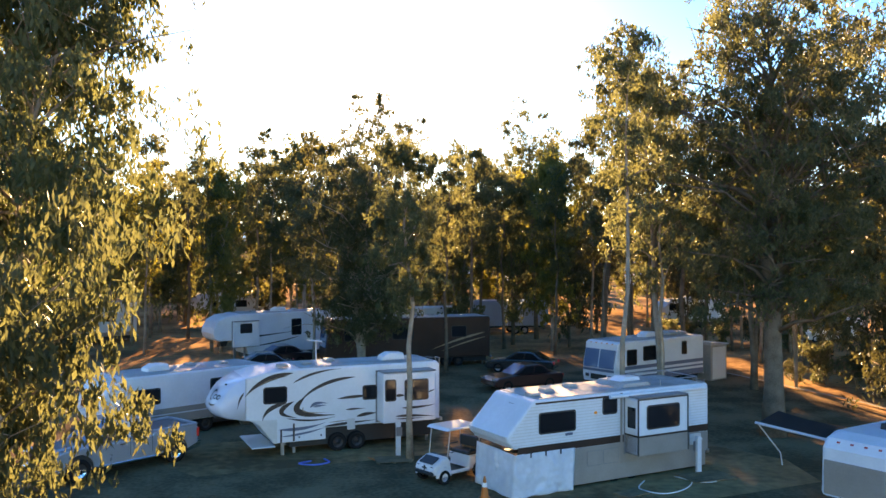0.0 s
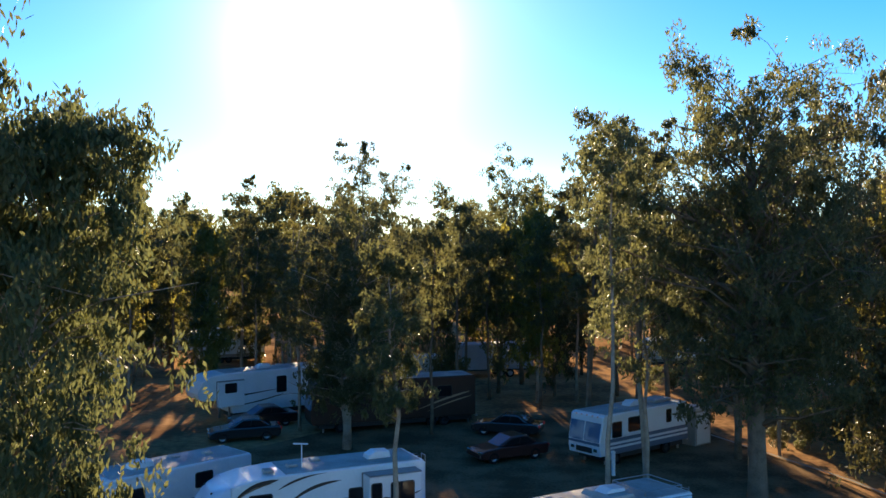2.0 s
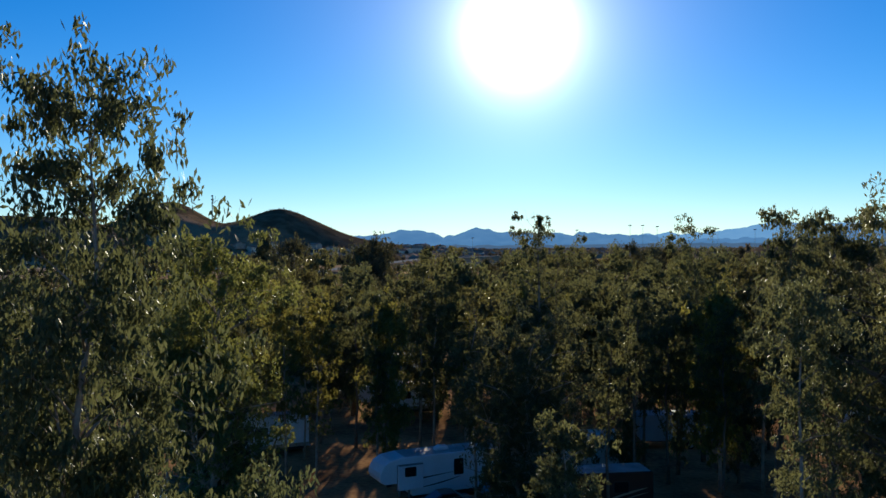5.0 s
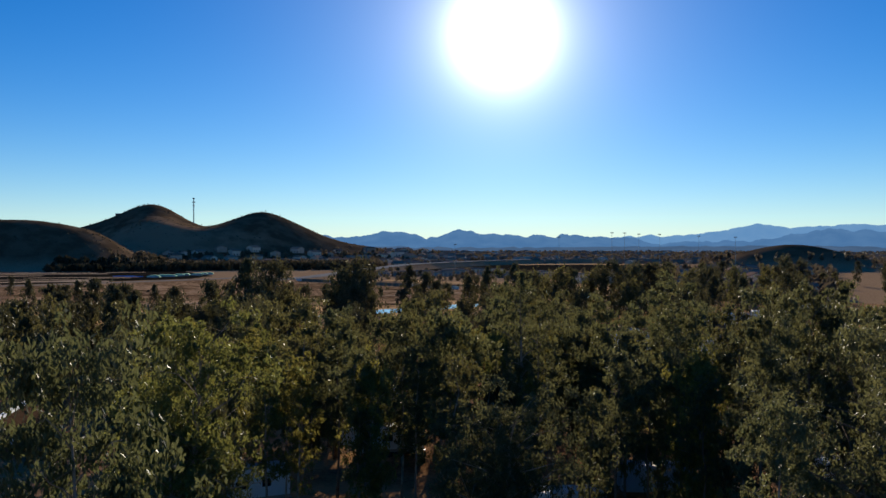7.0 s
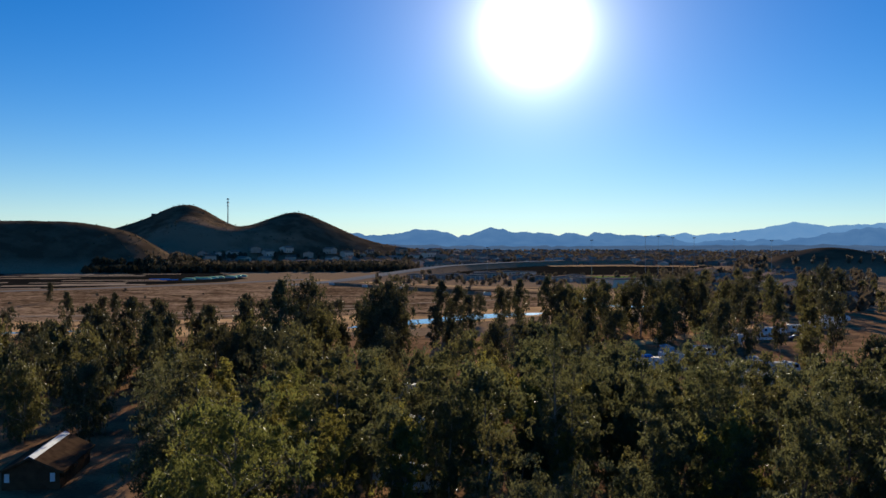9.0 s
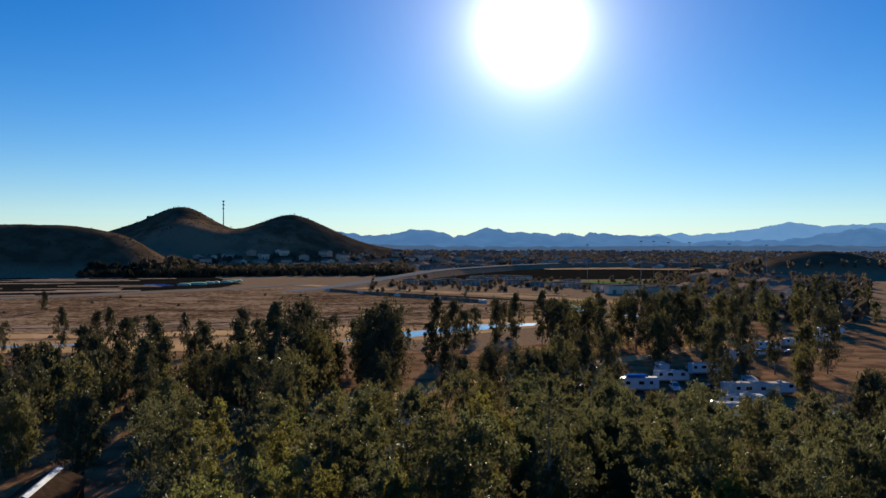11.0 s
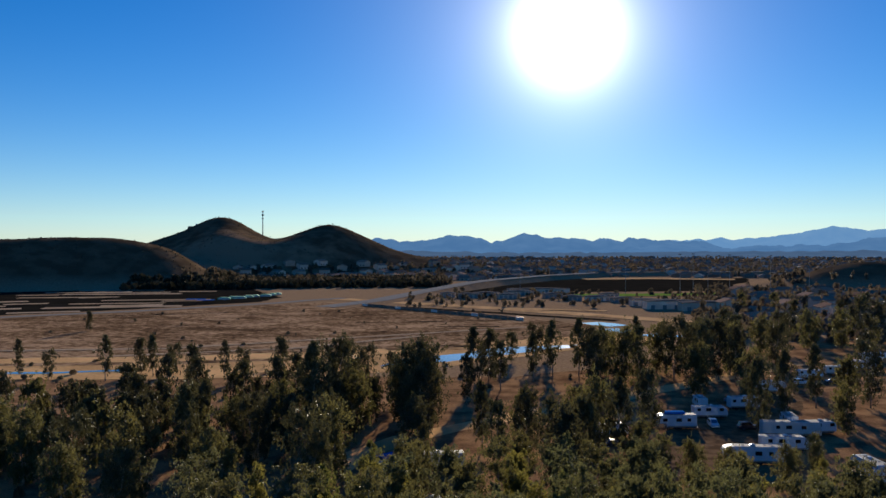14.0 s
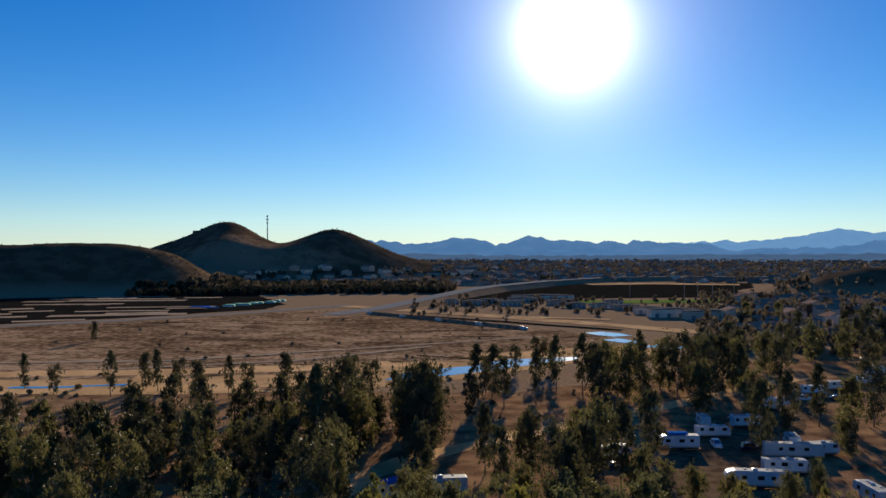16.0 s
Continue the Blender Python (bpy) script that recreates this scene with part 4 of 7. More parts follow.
plant(tree_data("eucalyptus_tree", 23, 21.6, 4.0, 0.45, 90, 11000, 0.28, 0.095, 0.22, 2, "leaf", droop=0.8, clump_r=0.8, top=0.8), -5.4, 77.2, turn=15, label="tall airy eucalyptus rising behind a motorhome")
plant(tree_data("eucalyptus_tree", 18, 12.4, 2.0, 0.45, 40, 8000, 0.22, 0.07, 0.13, 1, "leaf", droop=0.8, clump_r=0.65), -1.25, 33.3, turn=10, label="slender bare-stemmed eucalyptus beside a trailer")
plant(tree_data("eucalyptus_tree", 20, 16.5, 3.0, 0.42, 60, 9000, 0.24, 0.08, 0.15, 2, "leaf_dark", droop=0.8, clump_r=0.7), 10.2, 40.5, turn=20, label="slender eucalyptus with two thin stems")
plant(tree_data("eucalyptus_tree", 15, 17.5, 2.4, 0.52, 44, 6000, 0.22, 0.075, 0.13, 1, "leaf_dark", droop=0.9, clump_r=0.65), 7.5, 36.4, turn=50, label="slender eucalyptus with white trunk")
plant(tree_data("eucalyptus_tree", 16, 18.5, 4.4, 0.35, 90, 18000, 0.28, 0.09, 0.26, 2, "leaf", droop=0.8, clump_r=0.9), 16.9, 44.5, turn=140, label=GUM)
plant(tree_data("eucalyptus_tree", 17, 19.8, 5.3, 0.12, 210, 36000, 0.29, 0.105, 0.3, 2, "leaf_lime", droop=0.8, clump_r=1.05, top=0.6), -22.2, 46.6, turn=0, label="broad round-topped eucalyptus lit yellow-green")
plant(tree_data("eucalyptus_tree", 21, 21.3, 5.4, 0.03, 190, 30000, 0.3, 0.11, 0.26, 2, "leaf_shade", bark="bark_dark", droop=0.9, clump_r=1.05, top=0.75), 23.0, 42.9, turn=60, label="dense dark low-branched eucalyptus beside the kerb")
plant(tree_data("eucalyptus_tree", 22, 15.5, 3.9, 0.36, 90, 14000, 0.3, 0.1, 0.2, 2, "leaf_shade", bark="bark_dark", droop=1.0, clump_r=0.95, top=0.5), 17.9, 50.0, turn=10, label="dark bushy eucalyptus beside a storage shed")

FAR = [tree_data("eucalyptus_tree", 40 + k, h, r, cb, cl, int(lv * 1.4), 0.52, 0.22, 0.22, st, lf, droop=0.7, clump_r=cr, top=tp, sides=5, small=True)
       for k, (h, r, cb, cl, lv, st, lf, cr, tp) in enumerate((
           (17, 5.0, 0.34, 80, 3800, 1, "leaf", 1.4, 0.4), (18, 5.8, 0.3, 90, 4200, 2, "leaf_dark", 1.6, 0.45),
           (15, 5.2, 0.3, 80, 3800, 2, "leaf_dark", 1.5, 0.5), (19, 4.0, 0.4, 70, 3200, 1, "leaf", 1.3, 0.5),
           (16, 6.2, 0.28, 100, 4400, 3, "leaf_dark", 1.6, 0.5), (13, 4.4, 0.26, 80, 3400, 2, "leaf", 1.45, 0.5),
           (17, 6.0, 0.3, 90, 4200, 2, "leaf_dark", 1.6, 0.4)))]


DARK = [tree_data("eucalyptus_tree", 90 + k, h, r, cb, cl, int(lv * 1.35), 0.56, 0.27, 0.2, st, lf, droop=1.2, clump_r=cr, top=tp, sides=5, small=True, tall=1.4)
        for k, (h, r, cb, cl, lv, st, lf, cr, tp) in enumerate((
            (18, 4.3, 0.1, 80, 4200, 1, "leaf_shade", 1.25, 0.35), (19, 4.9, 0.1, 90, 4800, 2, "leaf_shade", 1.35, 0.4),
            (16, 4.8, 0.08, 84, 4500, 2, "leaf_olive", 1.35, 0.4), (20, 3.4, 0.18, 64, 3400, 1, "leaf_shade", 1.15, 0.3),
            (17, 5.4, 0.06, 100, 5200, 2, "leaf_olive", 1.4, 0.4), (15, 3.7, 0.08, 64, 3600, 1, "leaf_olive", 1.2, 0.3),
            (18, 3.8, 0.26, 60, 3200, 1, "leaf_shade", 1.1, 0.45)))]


plant(tree_data("eucalyptus_tree", 151, 11.5, 1.9, 0.5, 50, 7000, 0.24, 0.08, 0.085, 6, "leaf_sunlit", droop=0.9, clump_r=0.7, top=0.5, lean=0.045), 20.5, 50.4, label="clump of thin eucalyptus saplings beside the kerb")
SHRUB = [tree_data("bush", 160 + k, h, r, 0.04, 40, 2600, 0.2, 0.085, 0.04, 4, lf, bark="bark_dark", droop=0.5, clump_r=0.5, top=0.5, lean=0.16, sides=4, small=True)
         for k, (h, r, lf) in enumerate(((2.4, 1.3, "leaf_shade"), (3.0, 1.4, "leaf_dark")))]
# front bushes added to shade the dirt strip; the back row is a hedge
for k, (x, y, size, turn) in enumerate(((20.9, 51.6, 0.7, 0), (22.9, 51.9, 1.0, 80), (25.2, 52.6, 1.1, 190), (23.9, 47.6, 0.8, 250), (26.8, 49.4, 1.2, 300), (27.6, 55.4, 1.0, 30), (24.6, 57.0, 0.9, 140),
                                        (18.6, 73.0, 0.9, 10), (20.9, 73.8, 1.0, 100), (23.2, 72.6, 1.0, 220), (25.6, 71.4, 1.1, 310), (28.0, 70.0, 1.0, 60))):
    plant(SHRUB[k % 2], x, y, 0, turn, size, "dark low bush under the trees", "bushes by the kerb")


HEIGHTS = {}


def grow(places, group, label, kinds, seed):
    """Trees of a given height (x, y, height), each of a kind picked from a few."""
    r = random.Random(seed)
    for x, y, h in places:
        data = r.choice(kinds)
        if data[2] not in HEIGHTS:
            co = np.empty(len(data[2].vertices) * 3, np.float32)
            data[2].vertices.foreach_get("co", co)
            HEIGHTS[data[2]] = float(co[2::3].max())
        plant(data, x, y, 0, r.uniform(0, 360), h / HEIGHTS[data[2]], label, group)


def grove(places, group, label=GUM, lo=0.85, hi=1.15, seed=5, kinds=None):
    r = random.Random(seed)
    for x, y in places:
        plant(r.choice(kinds or FAR), x, y, 0, r.uniform(0, 360), r.uniform(lo, hi), label, group)


def forest(name, label, places, lo, hi, seed, kinds):
    """Far trees that nobody could count, joined: each one placed, turned and sized on its own."""
    q = random.Random(seed)
    verts, sizes, loops, slots, mats, base = [], [], [], [], [], 0
    for x, y in places:
        a, k = q.uniform(0, 6.28), q.uniform(lo, hi)
        turn = np.array([[math.cos(a), -math.sin(a), 0], [math.sin(a), math.cos(a), 0], [0, 0, 1]]) * k
        for me in q.choice(kinds)[1:]:
            co = np.empty(len(me.vertices) * 3, np.float32)
            me.vertices.foreach_get("co", co)
            verts.append(co.reshape(-1, 3) @ turn.T + np.array([x, y, 0]))
            lv = np.empty(len(me.loops), np.int32)
            me.loops.foreach_get("vertex_index", lv)
            loops.append(lv + base)
            tot = np.empty(len(me.polygons), np.int32)
            me.polygons.foreach_get("loop_total", tot)
            sizes.append(tot)
            m = me.materials[0]
            if m not in mats:
                mats.append(m)
            slots.append(np.full(len(tot), mats.index(m), np.int32))
            base += len(me.vertices)
    verts, loops, sizes, slots = (np.concatenate(p) for p in (verts, loops, sizes, slots))
    me = bpy.data.meshes.new(name)
    me.vertices.add(len(verts))
    me.vertices.foreach_set("co", verts.astype(np.float32).ravel())
    me.loops.add(len(loops))
    me.loops.foreach_set("vertex_index", loops)
    me.polygons.add(len(sizes))
    me.polygons.foreach_set("loop_start", np.concatenate(([0], np.cumsum(sizes)[:-1])).astype(np.int32))
    me.polygons.foreach_set("material_index", slots)
    for m in mats:
        me.materials.append(m)
    me.update(calc_edges=True)
    return tagged(new(name, me), label, "trees", kind="stuff")


# clear ground: lanes and lots where no tree stands (x, y, half sizes, turn)
CLEAR = [(-3, 34, 17, 13, 24), (8, 52, 16, 10, 30), (-6, 62, 16, 10, 25), (14, 214, 26, 20, 20), (19, 176, 24, 10, 15), (28, 262, 22, 16, 20), (58, 300, 30, 40, 20), (-28, 205, 46, 6, 52), (-52, 168, 20, 7, 55), (0, 5, 13, 16, 0), (-28.6, 126.8, 55, 4.5, 102.7), (-67, 90, 9, 11, 18), (-40, 176, 30, 6, 60), (18, 82, 22, 7, 10), (-54, 73, 13, 12, 30)]


LANE = [(-56, 138), (-55, 156), (-50, 172), (-43, 184), (-30, 203), (-14, 223), (-0, 245), (18, 270)]


def near_lane(x, y, reach=5.0):
    for (ax, ay), (bx, by) in zip(LANE, LANE[1:]):
        ux, uy = bx - ax, by - ay
        f = max(0.0, min(1.0, ((x - ax) * ux + (y - ay) * uy) / (ux * ux + uy * uy)))
        if math.hypot(x - ax - f * ux, y - ay - f * uy) < reach:
            return True
    return False


def is_clear(x, y):
    d = math.hypot(x, y)
    for k in (1.0, 1 + 9 / max(d, 1), 1 + 18 / max(d, 1)):
        if d > 60 and near_lane(x * k, y * k):
            return True
    if 105 < d < 330 and 0.5 < math.degrees(math.atan2(x, y)) < 17.5:
        return True
    for cx, cy, a, b, turn in CLEAR:
        u, v = x - cx, y - cy
        c, s = math.cos(radians(turn)), math.sin(radians(turn))
        if abs(u * c + v * s) < a and abs(-u * s + v * c) < b:
            return True
    return False


def grove_edge(az):
    """How far the grove reaches along a bearing."""
    return 205 + 12 / (1 + math.exp(-(az + 20) / 3)) + 90 / (1 + math.exp(-(az + 5) / 2.5))


def scatter(n, seed, az, dist, gap):
    r = random.Random(seed)
    out = []
    for _ in range(n * 30):
        b, d = r.uniform(*az), math.sqrt(r.uniform(dist[0] ** 2, dist[1] ** 2))
        a = radians(b)
        x, y = d * math.sin(a), d * math.cos(a)
        if d < 250 and d > grove_edge(b) or is_clear(x, y) or any((x - p) ** 2 + (y - q) ** 2 < gap * gap for p, q in out):
            continue
        out.append((x, y))
        if len(out) == n:
            break
    return out


# trees behind the camp lane
SLIM = [tree_data("eucalyptus_tree", 70 + k, h, r, cb, 50, 4600, 0.34, 0.14, 0.13, 1, lf, droop=0.8, clump_r=0.85, top=0.5, lean=0.04, sides=5, small=True)
        for k, (h, r, cb, lf) in enumerate(((18, 2.6, 0.34, "leaf"), (16, 2.4, 0.3, "leaf_sunlit"), (19, 2.8, 0.38, "leaf_olive")))]
BARE = [tree_data("eucalyptus_tree", 110 + k, h, 2.5, 0.45, 44, 3600, 0.36, 0.14, 0.15, 1 + k % 2, lf, bark="bark_dark", droop=0.8, clump_r=0.8, top=0.55, lean=0.03, sides=5, small=True)
        for k, (h, lf) in enumerate(((17, "leaf_dark"), (15, "leaf"), (18.5, "leaf")))]
grow([(-9.4, 94.0, 19.8), (-16.7, 77.8, 18.9), (-12.2, 76.0, 18.4), (-8.7, 58.7, 16.3)], "trees behind the lane", "tall eucalyptus with thin high crown", SLIM + [FAR[3]], 19)
grow([(2.2, 86.0, 19.3), (0.2, 57.3, 14.6)], "trees behind the lane", "slender eucalyptus with sparse leaves", BARE, 20)
PARKED = [(25.4, 90), (-11.5, 60.5), (-11.9, 56.2), (6.4, 83.5), (-1.5, 73.5), (33.5, 76), (37.5, 84), (8.4, 78.0), (-12.2, 76), (-16.7, 77.8), (14.6, 60.3), (17.2, 62.2), (-5.4, 77.2), (-9.4, 94)]
# a gap in the wood through which low sun reaches the dirt beside the kerb
def sunny(x, y):
    return 45 < y < 150 and abs(x - 20.5 + 0.096 * (y - 55)) < 2.6
slim_wood = [p for p in scatter(64, 4, (-30, 34), (66, 100), 3.2) if not sunny(*p)]
grove(slim_wood, "slender grove trees", "slender eucalyptus with bare pale trunk", seed=4, lo=0.75, hi=0.98, kinds=SLIM)
stand_rng = random.Random(44)
stand = []
while len(stand) < 30:
    b, d = radians(stand_rng.uniform(-4, 22)), stand_rng.uniform(65, 108)
    x, y = d * math.sin(b), d * math.cos(b)
    if not sunny(x, y) and all(math.hypot(x - p, y - q) > 5.2 for p, q in PARKED) and all(math.hypot(x - p, y - q) > 3.4 for p, q in stand):
        stand.append((x, y))
grove(stand, "slender grove trees", "slender eucalyptus with bare grey trunk", seed=45, lo=0.75, hi=0.98, kinds=BARE)
behind = []
while len(behind) < 22:
    b, d = radians(stand_rng.uniform(-6, 17)), stand_rng.uniform(84, 116)
    x, y = d * math.sin(b), d * math.cos(b)
    if not sunny(x, y) and all(math.hypot(x - p, y - q) > 4.0 for p, q in PARKED + stand + behind):
        behind.append((x, y))
BUSHY = [tree_data("eucalyptus_tree", 130 + k, h, r, 0.1, 70, 5600, 0.42, 0.17, 0.15, 2, lf, bark="bark_dark", droop=1.0, clump_r=1.0, top=0.45, sides=5, small=True, tall=1.2)
         for k, (h, r, lf) in enumerate(((13.5, 3.2, "leaf_olive"), (15, 2.9, "leaf_dark"), (12.5, 3.4, "leaf_shade")))]
# first three hide trailers; last four added to shade the dirt on the left
behind += [(1.3, 69.0), (5.9, 73.4), (10.4, 71.5), (-27.5, 92.5), (-17.6, 91.0), (-29.8, 98.0), (-25.0, 103.0)]
grove(behind, "trees behind the lane", "low-branched olive-green eucalyptus behind the camp", seed=47, lo=0.85, hi=1.1, kinds=BUSHY)
grove([p for p in scatter(22, 6, (18, 40), (44, 70), 3.0) if not sunny(*p)], "slender grove trees", "slender eucalyptus with bare pale trunk", seed=6, lo=0.75, hi=0.98, kinds=SLIM)

# the grove beyond the camp: trees that stand apart, then the fill between them
OLIVE = [tree_data("eucalyptus_tree", 120 + k, h, r, 0.16, 80, 7500, 0.4, 0.17, 0.16, 1 + k % 2, lf, droop=1.0, clump_r=0.95, top=0.45, sides=5, small=True, tall=1.2)
         for k, (h, r, lf) in enumerate(((16, 3.2, "leaf_olive"), (15, 3.6, "leaf_lime"), (17, 2.9, "leaf_sunlit")))]
DARK_SPOTS = [(-101.8, 123.2, 15.0), (-89.6, 118.6, 15.0), (-82.5, 108.0, 13.6), (-76.0, 114.8, 16.8), (-63.1, 117.3, 15.2), (-87.2, 151.6, 15.0), (-67.7, 139.8, 15.0), (-56.0, 143.0, 15.0), (-51.0, 135.2, 15.8), (-93.1, 165.9, 12.5), (-74.3, 164.6, 15.0), (-73.0, 107.0, 12.8)]
TALL_SPOTS = [(-52.5, 180.0, 15.6), (-48.6, 185.8, 16.2), (-45.8, 166.5, 17.0), (-48.5, 118.4, 17.5), (-11.0, 119.4, 18.4), (-14.8, 139.0, 16.9), (-11.2, 147.6, 15.0), (32.0, 120.1, 17.0), (35.5, 129.3, 15.2)]
OLIVE_SPOTS = [(-37.5, 93.2, 15.0), (-35.8, 106.0, 15.0), (-30.8, 109.0, 14.6), (-34.0, 115.5, 14.4), (-19.7, 92.1, 18.0), (-14.9, 97.0, 16.2), (-16.7, 110.0, 15.0), (-17.4, 119.5, 15.0), (-1.8, 142.2, 13.0), (-8.0, 87.6, 17.2), (0.0, 96.0, 15.0), (5.0, 93.0, 15.0), (11.7, 115.9, 14.0), (20.2, 113.8, 13.5), (13.1, 135.5, 10.4), (26.2, 146.0, 7.2)]
STANDING = DARK_SPOTS + TALL_SPOTS + OLIVE_SPOTS
grow(DARK_SPOTS, "grove trees", "dense dark eucalyptus with drooping outer leaves", [DARK[1], DARK[4], DARK[2]], 61)
grow(TALL_SPOTS, "grove trees", "tall dark eucalyptus in the grove", [DARK[0], DARK[1], DARK[3]], 62)
grow(OLIVE_SPOTS, "grove trees", "olive-green eucalyptus with narrow crown", OLIVE, 63)


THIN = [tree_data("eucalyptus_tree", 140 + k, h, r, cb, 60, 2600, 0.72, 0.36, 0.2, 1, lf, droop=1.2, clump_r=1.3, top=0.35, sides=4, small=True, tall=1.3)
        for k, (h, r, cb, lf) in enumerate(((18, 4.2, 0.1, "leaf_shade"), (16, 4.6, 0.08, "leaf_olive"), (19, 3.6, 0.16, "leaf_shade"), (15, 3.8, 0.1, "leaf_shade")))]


def apart(places, gap):
    return [p for p in places if all((p[0] - q[0]) ** 2 + (p[1] - q[1]) ** 2 > gap * gap for q in STANDING)]


mid_wood = [p for p in apart(scatter(60, 1, (-48, 32), (52, 120), 7.0), 6.0) if not sunny(*p) and p[0] > -0.6 * p[1]]
grove([p for p in mid_wood if p[0] < -0.42 * p[1]], "grove trees", seed=1, lo=0.72, hi=0.9, kinds=[FAR[1], FAR[4], FAR[6], DARK[0]])
grove([p for p in mid_wood if p[0] >= -0.42 * p[1]], "slender grove trees", "narrow eucalyptus lit from behind", seed=1, lo=0.78, hi=1.0, kinds=SLIM + BARE + OLIVE)
near_wood = [p for p in apart(scatter(120, 2, (-46, 24), (125, 250), 8.6), 10.0) if p[0] < -0.21 * p[1] or p[1] < 190]
near_wood.sort(key=lambda p: math.hypot(*p))
grove(near_wood[:40], "grove trees", seed=2, lo=0.62, hi=0.9, kinds=DARK)
forest("far_trees", "eucalyptus trees at the grove's far edge and beyond", near_wood[40:] + apart(scatter(58, 7, (-46, -15), (160, 215), 6.6), 7.0) + scatter(32, 3, (5, 30), (345, 560), 11), 0.55, 0.9, 8, THIN)
grove([(-47, 251), (-41, 237), (-34, 253), (-30, 267), (-47, 230), (-22, 267), (-6, 304), (15, 314)], "dark trees beyond the lane", "dark slender eucalyptus beside a pond", lo=0.72, hi=0.92, seed=14, kinds=[DARK[0], DARK[3], DARK[6]])
grove([(-18, 257), (-14, 271), (-15, 243), (-4, 263), (1, 277), (6, 265), (10, 281), (15, 278), (19, 269), (26, 292), (25, 331), (36, 322), (46, 340), (37, 286), (59, 359), (71, 362), (86, 403), (89, 384), (13, 262), (23, 280), (-9, 252)], "dark trees beyond the lane", "dark eucalyptus beside a dirt lane", lo=0.85, hi=1.05, seed=16, kinds=[DARK[1], DARK[4], DARK[0], DARK[2]])
grove([(-46, 176), (-51, 178), (-67, 177), (-66, 162)], "dark trees beyond the lane", "tall dark eucalyptus in the grove", lo=1.0, hi=1.15, seed=15, kinds=[DARK[1], DARK[3]])
grove([(12, 150), (22, 149), (28, 164), (-3, 158), (2, 150), (7, 149)], "small trees in the camp lot", "small olive-green tree beside a trailer", lo=0.4, hi=0.55, seed=23, kinds=[DARK[2], DARK[4]])
# single small trees along the dirt strip
grove([(-192, 231), (-176, 224), (-155, 240), (-149, 237), (-145, 242), (-124, 235), (-119, 238), (-107, 237), (-92, 253), (-124, 216), (-79, 233), (-158, 226), (-47, 294), (-39, 298), (-35, 297), (-50, 256), (-259, 358)], "small trees along the dirt", "small dark tree beside pale dirt", lo=0.5, hi=0.75, seed=9, kinds=[DARK[1], DARK[3], DARK[0]])
grove([(29, 206), (40, 198), (24, 234), (23, 259), (11, 239), (39, 228), (52, 231), (22, 196), (45, 223)], "trees in the camp lot", "eucalyptus standing between campers", lo=0.7, hi=0.95, seed=12, kinds=DARK)

# ---- camp ground ----
soft_poly("road", [(-24, 14), (24, 14), (23, 40), (21.7, 45), (17.6, 58), (12, 66), (-6, 59), (-12, 52), (-16, 44), (-26, 36)], 0.02, M["asphalt"], "dark worn asphalt lane of the camp", "road", 2.2)

band("kerb", [(16.2, 63), (17.8, 57.5), (21.9, 45), (23.2, 38)], 0.22, 0.12, M["concrete"], "low pale concrete kerb beside dirt", "kerb")
soft_poly("ground_pitch", [(-10.5, 32.5), (-8.5, 30.6), (0.6, 34.6), (2.0, 38.2), (0.0, 39.5), (-9.5, 36.0)], 0.03, M["earth"], "bare earth pitch under a trailer", "ground", 1.2)
soft_poly("ground_pitch", [(2.6, 27.4), (4.0, 26.2), (13.0, 30.4), (13.0, 33.5), (11.0, 36.0), (2.2, 31.0)], 0.03, M["earth"], "bare earth pitch under a trailer", "ground", 1.2)

def rv_shell(kind, L, H, z0):
    h = L / 2
    if kind == "fifth_wheel_drop":
        return [(-h, z0), (-h, H - 0.12), (-h + 0.12, H), (1.6, H), (2.9, H - 0.1), (3.6, H - 0.26), (3.6, 1.52), (3.1, 1.44), (2.75, z0)]
    if kind == "fifth_wheel":
        return [(-h, z0), (-h, H - 0.12), (-h + 0.12, H), (h - 1.9, H), (h - 0.9, H - 0.14), (h - 0.35, H - 0.45), (h - 0.06, H - 0.95), (h, H - 1.3), (h - 0.12, H - 1.65), (h - 0.45, H - 1.85), (h - 2.2, H - 1.85), (h - 2.6, z0)]
    if kind == "old_fifth_wheel":
        return [(-h, z0), (-h, H - 0.05), (-h + 0.06, H), (h - 1.15, H), (h - 1.05, H - 0.06), (h, H - 1.15), (h - 0.06, H - 1.3), (h - 0.35, H - 1.55), (h - 2.4, H - 1.55), (h - 2.5, z0)]
    if kind == "trailer":
        return [(-h, z0), (-h, H - 0.1), (-h + 0.1, H), (h - 1.1, H), (h - 0.55, H - 0.25), (h - 0.25, H - 0.7), (h - 0.15, z0 + 0.9), (h - 0.1, z0 + 0.5), (h - 0.4, z0)]
    return [(-h, z0), (-h, H - 0.1), (-h + 0.1, H), (h - 0.45, H), (h - 0.25, H - 0.12), (h - 0.2, H - 0.55), (h - 0.02, z0 + 0.95), (h, z0 + 0.35), (h - 0.08, z0)]


